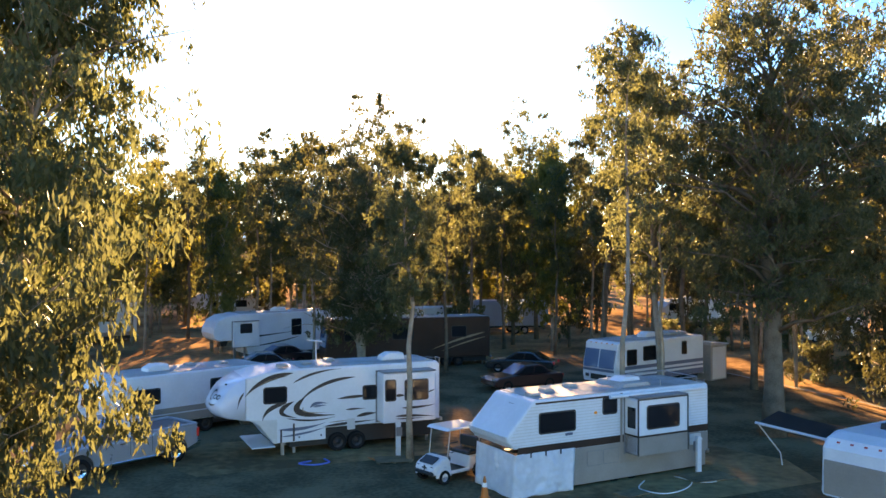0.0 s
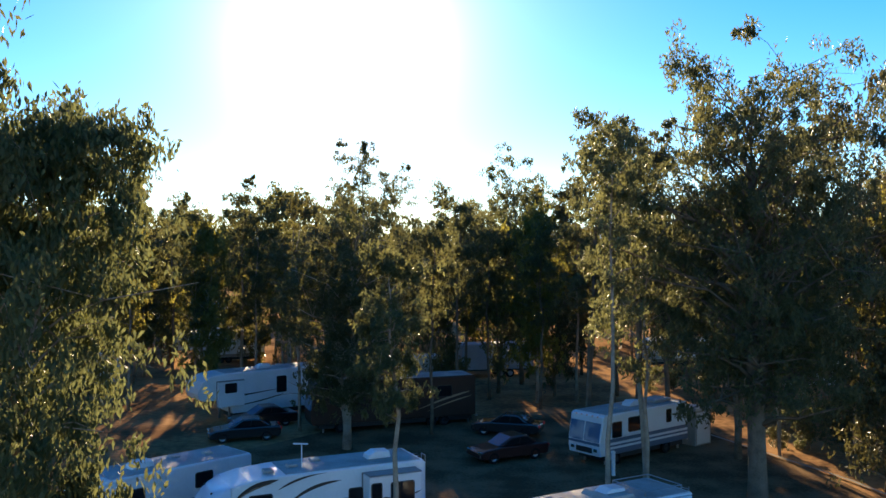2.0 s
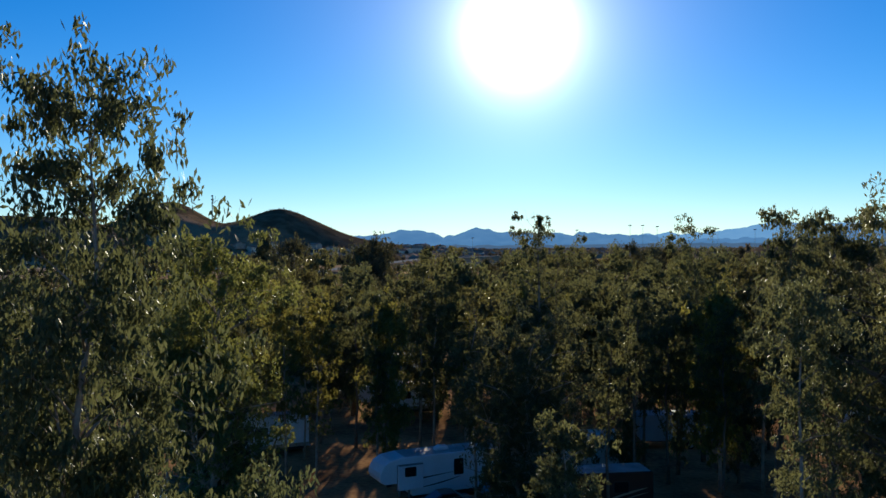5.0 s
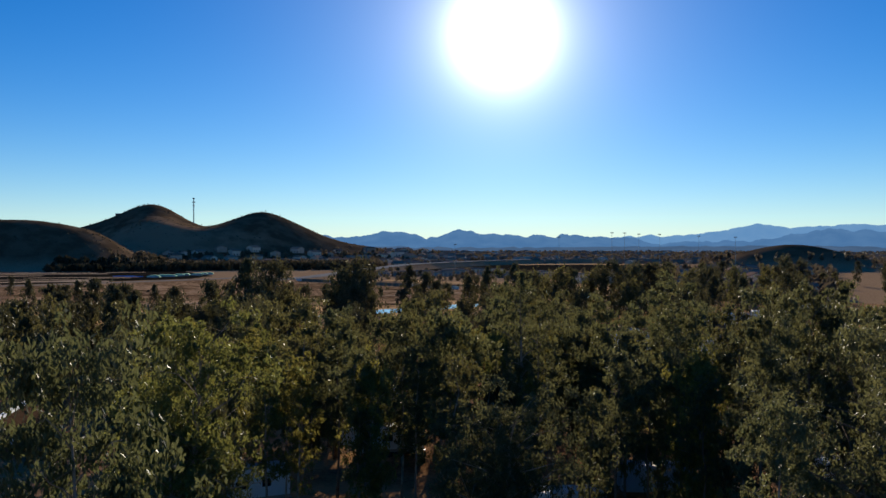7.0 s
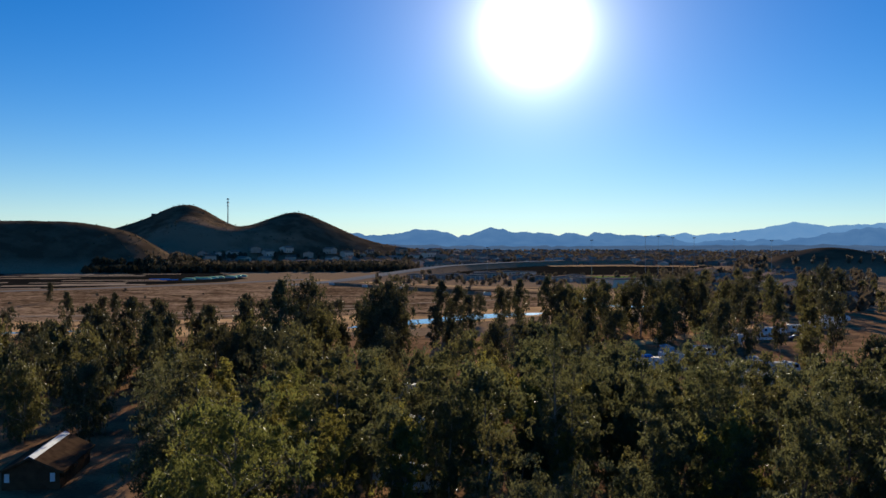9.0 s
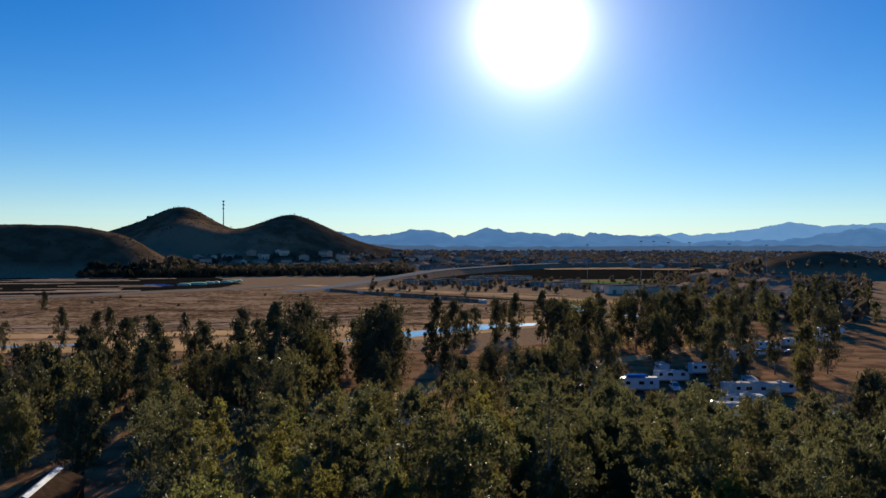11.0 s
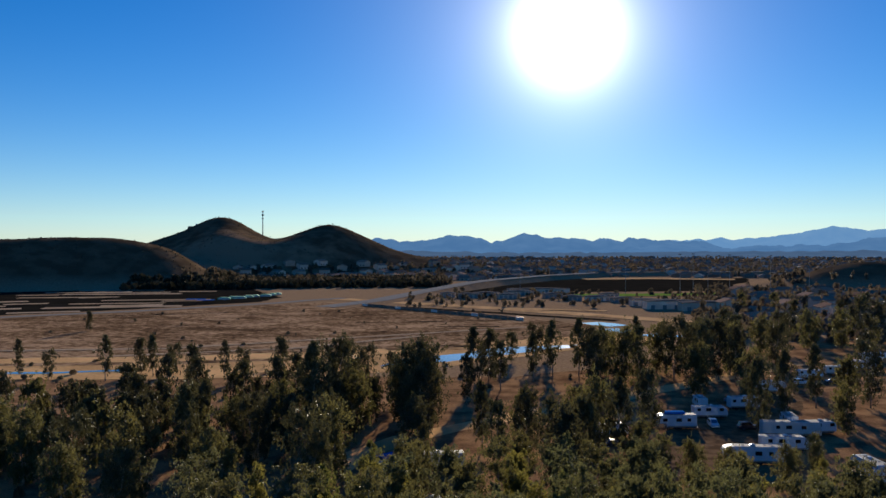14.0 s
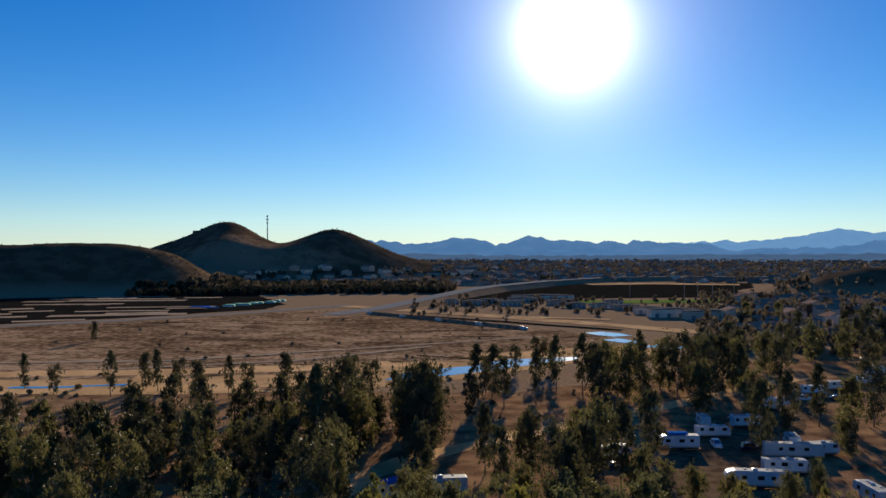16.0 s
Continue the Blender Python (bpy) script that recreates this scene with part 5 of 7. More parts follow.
def recreational_vehicle(name, label, kind, L, H, m, body="white", z0=0.62, W=2.44, windows=(), slide=None, ac=(0.0,), vents=(-2.0, 1.5), wheels=(-0.9, -0.1), stripes=(), both_sides=True, door=None, lower=None, group="", category="caravan"):
    v = thing(name, label, category, group, m)
    shell = rv_shell(kind, L, H, z0)
    part("body", prism(shell, -W / 2, W / 2, 0.07, 2), M[body], v, smooth=False)
    roof = [p for p in shell if p[1] > H - 0.02]
    xs = [p[0] for p in roof]
    part("roof", box(min(xs) + 0.1, max(xs) - 0.15, -W / 2 + 0.09, W / 2 - 0.09, H - 0.01, H + 0.02), M["roof"], v, "white rubber roof")
    for x in ac:
        bm = prism([(x - 0.5, H + 0.02), (x - 0.42, H + 0.3), (x + 0.2, H + 0.33), (x + 0.5, H + 0.18), (x + 0.55, H + 0.02)], -0.34, 0.34, 0.05, 2)
        part("air_conditioner", bm, M["white"], v, "white rooftop air conditioner")
    for k, x in enumerate(vents):
        part("roof_vent", prism([(x - 0.22, H + 0.02), (x - 0.18, H + 0.13), (x + 0.18, H + 0.13), (x + 0.22, H + 0.02)], -0.75 + 0.5 * (k % 3), -0.31 + 0.5 * (k % 3), 0.03, 1), M["roof"], v, "plastic roof vent")
    if lower:
        z1, mat = lower
        part("lower_panel", box(-L / 2 + 0.03, L / 2 - (2.7 if "fifth" in kind else 0.5), -W / 2 - 0.008, W / 2 + 0.008, z0 + 0.03, z1), M[mat], v, "darker lower panel")
    for s in ((1, -1) if both_sides else (1,)):
        y = s * W / 2
        off = 0.0
        for x, z, w, h in windows:
            dep = 0.0
            if slide and s == 1 and slide[0] < x < slide[1]:
                dep = slide[4]
            yy = y + s * dep
            f = part("window", prism(rounded(x - w / 2 - 0.05, x + w / 2 + 0.05, z - h / 2 - 0.05, z + h / 2 + 0.05, 0.1), min(yy, yy + s * 0.018), max(yy, yy + s * 0.018)), M["black"], v, "dark-framed side window")
            part("pane", prism(rounded(x - w / 2, x + w / 2, z - h / 2, z + h / 2, 0.08), min(yy + s * 0.016, yy + s * 0.024), max(yy + s * 0.016, yy + s * 0.024)), M["glass"], f, "tinted glass pane")
        for pts, width, mat in stripes:
            part("stripe", ribbon(pts, width, y + s * 0.006, s), M[mat], v, "curved vinyl stripe")
    if slide:
        x0, x1, a, b, dep = slide
        part("slide_out", box(x0, x1, W / 2 - 0.1, W / 2 + dep, a, b, 0.03), M[body], v, "extended slide-out room")
        part("slide_trim", prism([(x0 - 0.06, a - 0.06), (x0 - 0.06, b + 0.06), (x1 + 0.06, b + 0.06), (x1 + 0.06, a - 0.06)], W / 2, W / 2 + 0.02), M["grey_paint"], v, "dark slide-out seal")
        part("slide_awning", box(x0, x1, W / 2, W / 2 + dep + 0.05, b + 0.02, b + 0.07, 0.02), M["grey_paint"], v)
    for x in wheels:
        for s in (1, -1):
            # rims coloured black to paint the shade the wheels stand in
            wheel_parts(v, x, s * (W / 2 - 0.2), 0.37, 0.22, M["black"], out=s)
    part("bumper", box(-L / 2 - 0.18, -L / 2 - 0.05, -W / 2 + 0.1, W / 2 - 0.1, z0 - 0.12, z0 + 0.02, 0.02), M["steel"], v, "steel rear bumper")
    # chassis box made deep, wide and black to stand in for shade underneath
    part("chassis", box(-L / 2 + 0.2, L / 2 - (2.7 if "fifth" in kind else 0.6), -W / 2 + 0.28, W / 2 - 0.28, 0.3, z0 + 0.03), M["black"], v, "chassis rails and black block for the shade below")
    for x in (-L / 2 + 0.4, L / 2 - (2.9 if "fifth" in kind else 0.9)):
        for s in (1, -1):
            part("jack", box(x - 0.05, x + 0.05, s * 0.75 - 0.05, s * 0.75 + 0.05, 0, z0 + 0.1), M["steel"], v, "steel stabiliser leg")
    if "fifth" in kind:
        part("kingpin", prism([(L / 2 - 1.5, H - 1.85), (L / 2 - 1.3, 1.2), (L / 2 - 0.95, 1.2), (L / 2 - 0.8, H - 1.85)], -0.25, 0.25), M["black"], v, "black hitch pin box")
        for s in (1, -1):
            part("landing_leg", box(L / 2 - 2.45, L / 2 - 2.33, s * 0.95 - 0.06, s * 0.95 + 0.06, 0, 1.2), M["steel"], v, "steel landing leg")
    return v


def ribbon(pts, width, y, s):
    """A curved stripe on a side wall that swells and thins along its bend."""
    bm = bmesh.new()
    (x0, z0), (x1, z1), (x2, z2) = pts
    a, b, c = [], [], []
    n = 14
    for i in range(n + 1):
        t = i / n
        x = (1 - t) ** 2 * x0 + 2 * t * (1 - t) * x1 + t * t * x2
        z = (1 - t) ** 2 * z0 + 2 * t * (1 - t) * z1 + t * t * z2
        dx, dz = 2 * (1 - t) * (x1 - x0) + 2 * t * (x2 - x1), 2 * (1 - t) * (z1 - z0) + 2 * t * (z2 - z1)
        d = math.hypot(dx, dz) or 1
        w = width * (0.08 + math.sin(math.pi * min(1, t * 1.0) ** 0.7) ** 1.2) / 2
        a.append(bm.verts.new((x - dz / d * w, y, z + dx / d * w)))
        b.append(bm.verts.new((x + dz / d * w, y, z - dx / d * w)))
    for i in range(n):
        bm.faces.new((a[i], a[i + 1], b[i + 1], b[i]))
    return bm


def roof_ladder(v, x, W, H, z0):
    """A tube ladder on the rear wall."""
    bm = bmesh.new()
    for y in (0.5, 0.9):
        tube(bm, [(x - 0.12, y, z0 + 0.2), (x - 0.12, y, H + 0.1), (x + 0.35, y, H + 0.12)], 0.018, 6)
    for k in range(6):
        z = z0 + 0.4 + 0.42 * k
        tube(bm, [(x - 0.12, 0.5, z), (x - 0.12, 0.9, z)], 0.015, 5)
    part("ladder", bm, M["steel"], v, "aluminium rear ladder")


def rounded_cap(outline, x0, half, mat, v, label):
    """A moulded front cap: a side outline that draws back towards both sides."""
    bm = bmesh.new()
    n = 16
    cols = []
    for k in range(n + 1):
        u = -1 + 2 * k / n
        u = math.copysign(abs(u) ** 0.7, u)
        pull = 1 - 0.27 * abs(u) ** 3.2
        cols.append([bm.verts.new((x0 + (x - x0) * pull, half * u, z - 0.1 * abs(u) ** 6 * (1 if z > 2.2 else -0.4) * min(1.0, (x - x0) / 0.4))) for x, z in outline])
    for a, b in zip(cols, cols[1:]):
        for i in range(len(outline) - 1):
            bm.faces.new((a[i], a[i + 1], b[i + 1], b[i]))
    bm.faces.new(cols[0])
    bm.faces.new(cols[-1][::-1])
    return part("front_cap", bm, M[mat], v, label, True)


SWOOSHES = (
    (((1.75, 3.25), (3.05, 3.16), (3.6, 2.45)), 0.2, "swoosh"), (((1.95, 3.14), (3.0, 3.05), (3.5, 2.52)), 0.05, "tan_vinyl"),
    (((1.75, 2.86), (0.96, 3.3), (-0.2, 3.32)), 0.09, "swoosh"), (((-0.8, 2.95), (0.85, 2.93), (1.62, 1.95)), 0.13, "swoosh"),
    (((1.3, 2.24), (2.3, 1.52), (0.05, 1.5)), 0.24, "swoosh"), (((1.32, 1.9), (1.6, 1.6), (0.3, 1.62)), 0.06, "tan_vinyl"),
    (((1.72, 2.14), (2.75, 1.7), (1.62, 1.5)), 0.18, "swoosh"), (((2.0, 2.1), (2.85, 2.0), (2.95, 1.46)), 0.16, "swoosh"),
    (((2.0, 1.5), (1.04, 1.24), (0.05, 1.42)), 0.07, "swoosh"), (((-0.05, 2.12), (-0.98, 2.2), (-1.7, 2.14)), 0.11, "swoosh"),
    (((-0.4, 1.66), (-0.75, 1.68), (-1.2, 1.66)), 0.07, "swoosh"), (((-0.85, 1.36), (-1.3, 1.46), (-1.72, 1.44)), 0.13, "swoosh"),
    (((0.5, 1.06), (-0.35, 1.14), (-1.7, 1.16)), 0.1, "swoosh"), (((0.3, 1.2), (-0.2, 1.24), (-0.8, 1.22)), 0.04, "tan_vinyl"))
a_rv = recreational_vehicle("fifth_wheel_trailer", "white fifth-wheel trailer with dark brown curved stripes", "fifth_wheel_drop", 9.0, 3.4, pose(-4.75, 35.75, 0, 0, 0, 204), z0=1.0,
    windows=((2.45, 2.43, 0.84, 0.56), (-1.45, 2.29, 0.6, 0.5), (-2.03, 2.43, 0.38, 0.78), (-3.15, 2.4, 0.95, 0.76)), slide=(-4.0, -1.72, 1.12, 3.1, 0.75), ac=(-2.8,), vents=(-0.2, 0.9, 2.0), stripes=SWOOSHES)
rounded_cap([(3.6, 3.14), (3.85, 3.09), (4.15, 2.98), (4.42, 2.78), (4.65, 2.5), (4.8, 2.22), (4.85, 2.02), (4.8, 1.84), (4.64, 1.7), (4.35, 1.6), (3.95, 1.55), (3.6, 1.52)], 3.6, 1.22, "cap", a_rv, "glossy moulded front cap")
part("cap_stripe", ribbon(((3.64, 2.6), (3.84, 2.4), (3.9, 2.0)), 0.07, 1.226, 1), M["swoosh"], a_rv, "curved vinyl stripe")


def cap_mark(v, y0, z0, arcs, mat):
    """Curled emblem and bar of writing laid on the curved front cap."""
    bm = bmesh.new()

    def on_cap(y, z):
        u = min(1.0, abs(y) / 1.22)
        x = 4.85 - 0.62 * max(0.0, (z - 2.05) / 0.93) ** 1.7
        return (3.6 + (x - 3.6) * (1 - 0.27 * u ** 3.2) + 0.02, y, z)
    for cy, cz, ry, rz, a0, a1, w in arcs:
        ring = []
        for i in range(13):
            a = radians(a0 + (a1 - a0) * i / 12)
            t = w * math.sin(math.pi * (i + 0.6) / 13.2)
            c, s_ = math.cos(a), math.sin(a)
            ring.append([bm.verts.new(on_cap(y0 + cy + (ry + e) * c, z0 + cz + (rz + e) * s_)) for e in (-t, t)])
        for p, q in zip(ring, ring[1:]):
            bm.faces.new((p[0], q[0], q[1], p[1]))
    part("emblem", bm, M[mat], v, "dark curled emblem")


cap_mark(a_rv, 0.78, 2.46, ((-0.3, 0.04, 0.19, 0.17, 30, 300, 0.04), (-0.02, 0.0, 0.1, 0.07, 0, 350, 0.028), (0.2, 0.0, 0.09, 0.07, 0, 350, 0.028), (-0.1, -0.22, 0.28, 0.09, 180, 340, 0.035)), "swoosh")
for pts, w in ((((-2.25, 2.2), (-2.45, 2.22), (-2.68, 2.2)), 0.11), (((-2.5, 1.7), (-3.3, 1.66), (-3.98, 1.76)), 0.09), (((-2.25, 1.38), (-2.9, 1.4), (-3.95, 1.27)), 0.1), (((-2.25, 1.28), (-2.9, 1.24), (-3.5, 1.25)), 0.05), (((-3.64, 2.27), (-3.8, 2.3), (-3.98, 2.38)), 0.06)):
    part("slide_stripe", ribbon(pts, w, 1.22 + 0.756, 1), M["swoosh"], a_rv, "curved vinyl stripe")
part("storage_bay", box(0.43, 2.4, -1.2, 1.222, 0.56, 1.04, 0.03), M["white"], a_rv, "low storage bay")
for pts, w in ((((2.3, 1.08), (1.34, 0.98), (0.46, 1.22)), 0.12), (((2.2, 0.8), (1.1, 0.84), (0.46, 1.04)), 0.08)):
    part("bay_stripe", ribbon(pts, w, 1.231, 1), M["blue_vinyl"], a_rv, "slate blue vinyl stripe")
for x, a, b in ((2.22, 0.58, 1.08), (1.72, 0.6, 1.28)):
    part("compartment_gap", box(x - 0.035, x + 0.035, 1.226, 1.236, a, b), M["swoosh"], a_rv)
part("compartment_door", prism(rounded(0.5, 1.62, 0.62, 1.0, 0.06), 1.218, 1.228), M["white"], a_rv, "low storage door")
for x in (0.62, 1.5):
    part("door_latch", box(x - 0.03, x + 0.03, 1.228, 1.24, 0.7, 0.77), M["black"], a_rv, "small black latch")
part("front_pan", prism([(2.36, 0.55), (2.36, 1.5), (3.42, 1.5), (3.08, 1.3), (2.5, 0.55)], -1.235, 1.235, 0.04), M["cream"], a_rv, "pale lower front pan")
part("front_step", box(2.45, 3.35, -1.2, 1.25, 0.42, 0.47, 0.01), M["white"], a_rv, "white board under the front pan")
part("side_emblem", ribbon(((1.06, 1.84), (0.9, 2.1), (0.35, 1.97)), 0.12, 1.23, 1), M["blue_vinyl"], a_rv, "dark teal curled emblem")
part("side_emblem", ribbon(((0.95, 1.86), (0.7, 1.92), (0.38, 1.9)), 0.07, 1.23, 1), M["blue_vinyl"], a_rv, "dark teal curled emblem")
part("outlet_box", prism(rounded(-0.78, -0.45, 0.86, 1.3, 0.04), 1.22, 1.25), M["cream"], a_rv, "white utility hatch")
part("hitch_recess", box(4.3, 4.62, -0.55, 0.55, 1.56, 1.68, 0.03), M["black"], a_rv, "dark slot under the nose")
roof_ladder(a_rv, -4.5, 2.44, 3.4, 1.0)
for y in (-0.75, 0.75):
    part("corner_lamp", box(4.2, 4.28, y - 0.04, y + 0.04, 2.87, 2.93, 0.01), M["black"], a_rv, "small marker lamp")
bm = tube(bmesh.new(), [(0.6, 0.4, 3.4), (0.6, 0.4, 4.35)], 0.025, 6)
part("antenna_mast", tube(bm, [(0.35, 0.4, 4.35), (0.95, 0.4, 4.42)], 0.035, 6), M["white"], a_rv, "raised white television antenna")

b_rv = recreational_vehicle("fifth_wheel_trailer", "older white ribbed fifth-wheel trailer with grey stripe and tarp skirt", "old_fifth_wheel", 8.9, 3.12, pose(5.35, 31.2, 0, 0, 0, 208.7),
    body="white", windows=((2.42, 2.33, 1.42, 0.62), (0.2, 2.68, 0.55, 0.5), (-1.6, 2.28, 1.42, 0.74)), slide=(-2.75, -0.47, 1.0, 2.92, 0.7), ac=(-1.5,), vents=(0.6, 2.0, 2.9), lower=(1.36, "taupe"))
part("skirt", box(-4.3, 1.75, 1.19, 1.232, 0.12, 0.66, 0.01), M["taupe"], b_rv, "taupe panel down to the ground")
roof_ladder(b_rv, -4.45, 2.44, 3.12, 0.62)
part("dark_stripe", box(-4.44, 4.0, 1.222, 1.232, 1.37, 1.62), M["brown"], b_rv, "dark brown side stripe")
part("dark_stripe", box(-4.44, 3.3, 1.222, 1.232, 2.97, 3.03), M["brown"], b_rv, "dark brown side stripe")
for k in range(13):
    z = 1.68 + 0.1 * k
    part("siding_rib", prism([(-4.43, z), (4.25 - 0.95 * max(0.0, (z - 1.97) / 1.15), z), (4.25 - 0.95 * max(0.0, (z - 1.97) / 1.15), z + 0.02), (-4.43, z + 0.02)], 1.218, 1.229), M["cream"], b_rv)
for k in range(4):
    z = 1.62 + 0.12 * k
    part("nose_rib", box(4.1 + 0.085 * k, 4.2 + 0.085 * k, -1.2, 1.2, z, z + 0.03), M["cream"], b_rv)
part("nose_line", prism([(3.72, 2.66), (3.9, 2.47), (3.91, 2.5), (3.74, 2.69)], -1.18, 1.18), M["grey_paint"], b_rv, "thin grey line on the sloping nose")
part("emblem", box(3.53, 3.57, 0.05, 0.3, 2.8, 2.9), M["grey_paint"], b_rv)
part("side_emblem", box(1.8, 2.1, 1.232, 1.238, 1.84, 1.93, 0.01), M["blue_vinyl"], b_rv, "small blue emblem")
part("porch_lamp", box(0.78, 0.88, 1.22, 1.27, 2.46, 2.54, 0.01), M["amber"], b_rv, "amber porch lamp")
for x in (0.16, 0.87):
    part("door_seal", prism(rounded(x - 0.33, x + 0.33, 0.7, 1.21, 0.06), 1.226, 1.236), M["grey_paint"], b_rv)
    part("compartment_door", prism(rounded(x - 0.31, x + 0.31, 0.72, 1.19, 0.05), 1.228, 1.245), M["taupe"], b_rv, "low storage door")
part("service_hatch", prism(rounded(-4.06, -3.5, 0.92, 1.32, 0.05), 1.232, 1.25), M["cream"], b_rv, "utility hatch")
bm = bmesh.new()
for y in (-0.9, 0.9):
    tube(bm, [(-4.2, y, 3.14), (-4.2, y, 3.34), (-2.4, y, 3.34), (-2.4, y, 3.14)], 0.02, 6)
tube(bm, [(-4.2, -0.9, 3.34), (-4.2, 0.9, 3.34)], 0.02, 6)
tube(bm, [(-2.4, -0.9, 3.34), (-2.4, 0.9, 3.34)], 0.02, 6)
part("roof_rack", bm, M["steel"], b_rv, "low tube rack on the roof")
part("slide_lower", box(-2.75, -0.47, 1.2, 1.93, 0.98, 1.62, 0.01), M["taupe"], b_rv, "taupe lower slide panel")
part("slide_trim_line", box(-2.77, -0.45, 1.2, 1.94, 1.62, 1.68), M["brown"], b_rv)
for x in (-2.75, -0.47):
    part("slide_edge", box(x - 0.02, x + 0.02, 1.9, 1.94, 1.0, 2.93), M["black"], b_rv)
part("slide_edge", box(-2.75, -0.47, 1.9, 1.94, 2.89, 2.94), M["black"], b_rv)
part("end_window", prism([(-0.47, 1.9), (-0.47, 2.62), (-0.455, 2.62), (-0.455, 1.9)], 1.38, 1.78), M["glass"], b_rv, "narrow slide end window")
part("awning_roller", tube(bmesh.new(), [(-4.2, 1.36, 3.0), (0.3, 1.36, 3.0)], 0.07, 8), M["white"], b_rv, "rolled white awning")
part("wall_seam", box(-0.36, -0.26, 1.222, 1.236, 0.66, 3.08), M["taupe"], b_rv)
part("roof_cover", prism([(-2.1, 3.14), (-1.95, 3.3), (-0.9, 3.3), (-0.7, 3.14)], -0.75, 0.75, 0.03), M["roof"], b_rv, "white roof cover")


def hanging_tarp(name, label, m, line, z_top, mat):
    """A hanging cloth with folds, along a line of places."""
    bm = bmesh.new()
    cols = []
    steps = 64
    total = len(line) - 1
    for i in range(steps + 1):
        f = i / steps * total
        k = min(int(f), total - 1)
        x = line[k][0] + (line[k + 1][0] - line[k][0]) * (f - k)
        y = line[k][1] + (line[k + 1][1] - line[k][1]) * (f - k)
        col = []
        for j in range(25):
            g = j / 24
            q = Vector((i * 0.14, g * 2.2, 3))
            w = 0.05 * g * math.sin(i * 0.5 + 2.0 * g) + 0.13 * (abs(noise.noise(q)) - 0.15) + 0.07 * (abs(noise.noise(q * 2.7)) - 0.15) + 0.03 * abs(noise.noise(q * 6.0))
            col.append(bm.verts.new((x + w * 0.6 + 0.12 * g, y + w + 0.06 * g, z_top * (1 - g) + 0.02)))
        cols.append(col)
    for a, b in zip(cols, cols[1:]):
        for j in range(24):
            bm.faces.new((a[j], b[j], b[j + 1], a[j + 1]))
    v = thing(name, label, "tarp", "", m)
    ob = part("cloth", bm, M[mat], v, "wrinkled white cloth", True)
    ob.modifiers.new("thick", "SOLIDIFY").thickness = 0.012
    for x in (2.35, 2.95, 3.55):
        part("strap", box(x - 0.02, x + 0.02, 1.3, 1.33, z_top - 0.12, z_top + 0.06), M["black"], v, "short black strap")
    return v


hanging_tarp("tarp", "white tarp skirt hanging under a trailer nose", pose(5.35, 31.2, 0, 0, 0, 208.7), [(4.1, -1.2), (4.15, 1.26), (1.75, 1.3)], 1.4, "tarp")

c_rv = recreational_vehicle("motorhome", "white class A motorhome with slate blue stripe", "motorhome", 7.9, 2.9, pose(11.9, 51.3, 0, 0, 0, 217), windows=((2.55, 2.0, 0.75, 0.8), (0.95, 2.15, 1.2, 0.75), (-2.1, 2.25, 0.4, 0.7)), wheels=(2.5, -2.0), ac=(-0.2,), category="motorhome", lower=(0.95, "blue_vinyl"))
part("windscreen", prism([(3.75, 1.45), (4.0, 1.42), (3.80, 2.45), (3.62, 2.45)], -1.12, 1.12, 0.03), M["windscreen"], c_rv, "wide two-part windscreen")
part("windscreen_bar", prism([(3.8, 1.42), (4.01, 1.42), (3.815, 2.45), (3.7, 2.45)], -0.03, 0.03), M["white"], c_rv)
part("grille", box(3.9, 3.97, -0.6, 0.6, 0.75, 1.05, 0.02), M["black"], c_rv, "black front grille")
part("front_stripe", box(3.86, 3.975, -1.15, 1.15, 1.22, 1.36), M["blue_vinyl"], c_rv, "blue front band")
for z, w in ((1.32, 0.2), (1.08, 0.1)):
    part("side_stripe", box(-3.9, 3.5, 1.222, 1.23, z, z + w), M["blue_vinyl"], c_rv, "slate blue side stripe")
for y in (-0.85, 0.85):
    part("headlamp", box(3.9, 3.98, y - 0.14, y + 0.14, 0.86, 1.04, 0.02), M["chrome"], c_rv, "clear headlamp")
for k in range(5):
    part("marker_lamp", box(3.62, 3.72, -0.83 + 0.4 * k, -0.75 + 0.4 * k, 2.76, 2.81), M["amber"], c_rv, "amber marker lamp")
part("roof_pod", box(-3.2, -1.6, -0.6, 0.6, 2.92, 3.12, 0.08, 2), M["roof"], c_rv, "white roof storage pod")

d_rv = recreational_vehicle("fifth_wheel_trailer", "white fifth-wheel trailer with thin brown swoosh behind the lane", "fifth_wheel", 9.8, 3.5, pose(-12.6, 64.0, 0, 0, 0, 215), windows=((2.6, 2.5, 0.8, 0.6), (-1.4, 2.4, 0.7, 1.1)), slide=(1.6, 3.5, 1.2, 2.95, 0.3), ac=(-0.5,),
    stripes=((((3.0, 1.7), (1.6, 1.9), (-1.6, 2.1)), 0.1, "swoosh"), (((2.9, 2.1), (2.2, 2.0), (1.2, 1.95)), 0.08, "swoosh"), (((-1.6, 1.7), (0.6, 1.2), (2.6, 1.15)), 0.09, "swoosh")))
roof_ladder(d_rv, -4.9, 2.44, 3.5, 0.62)
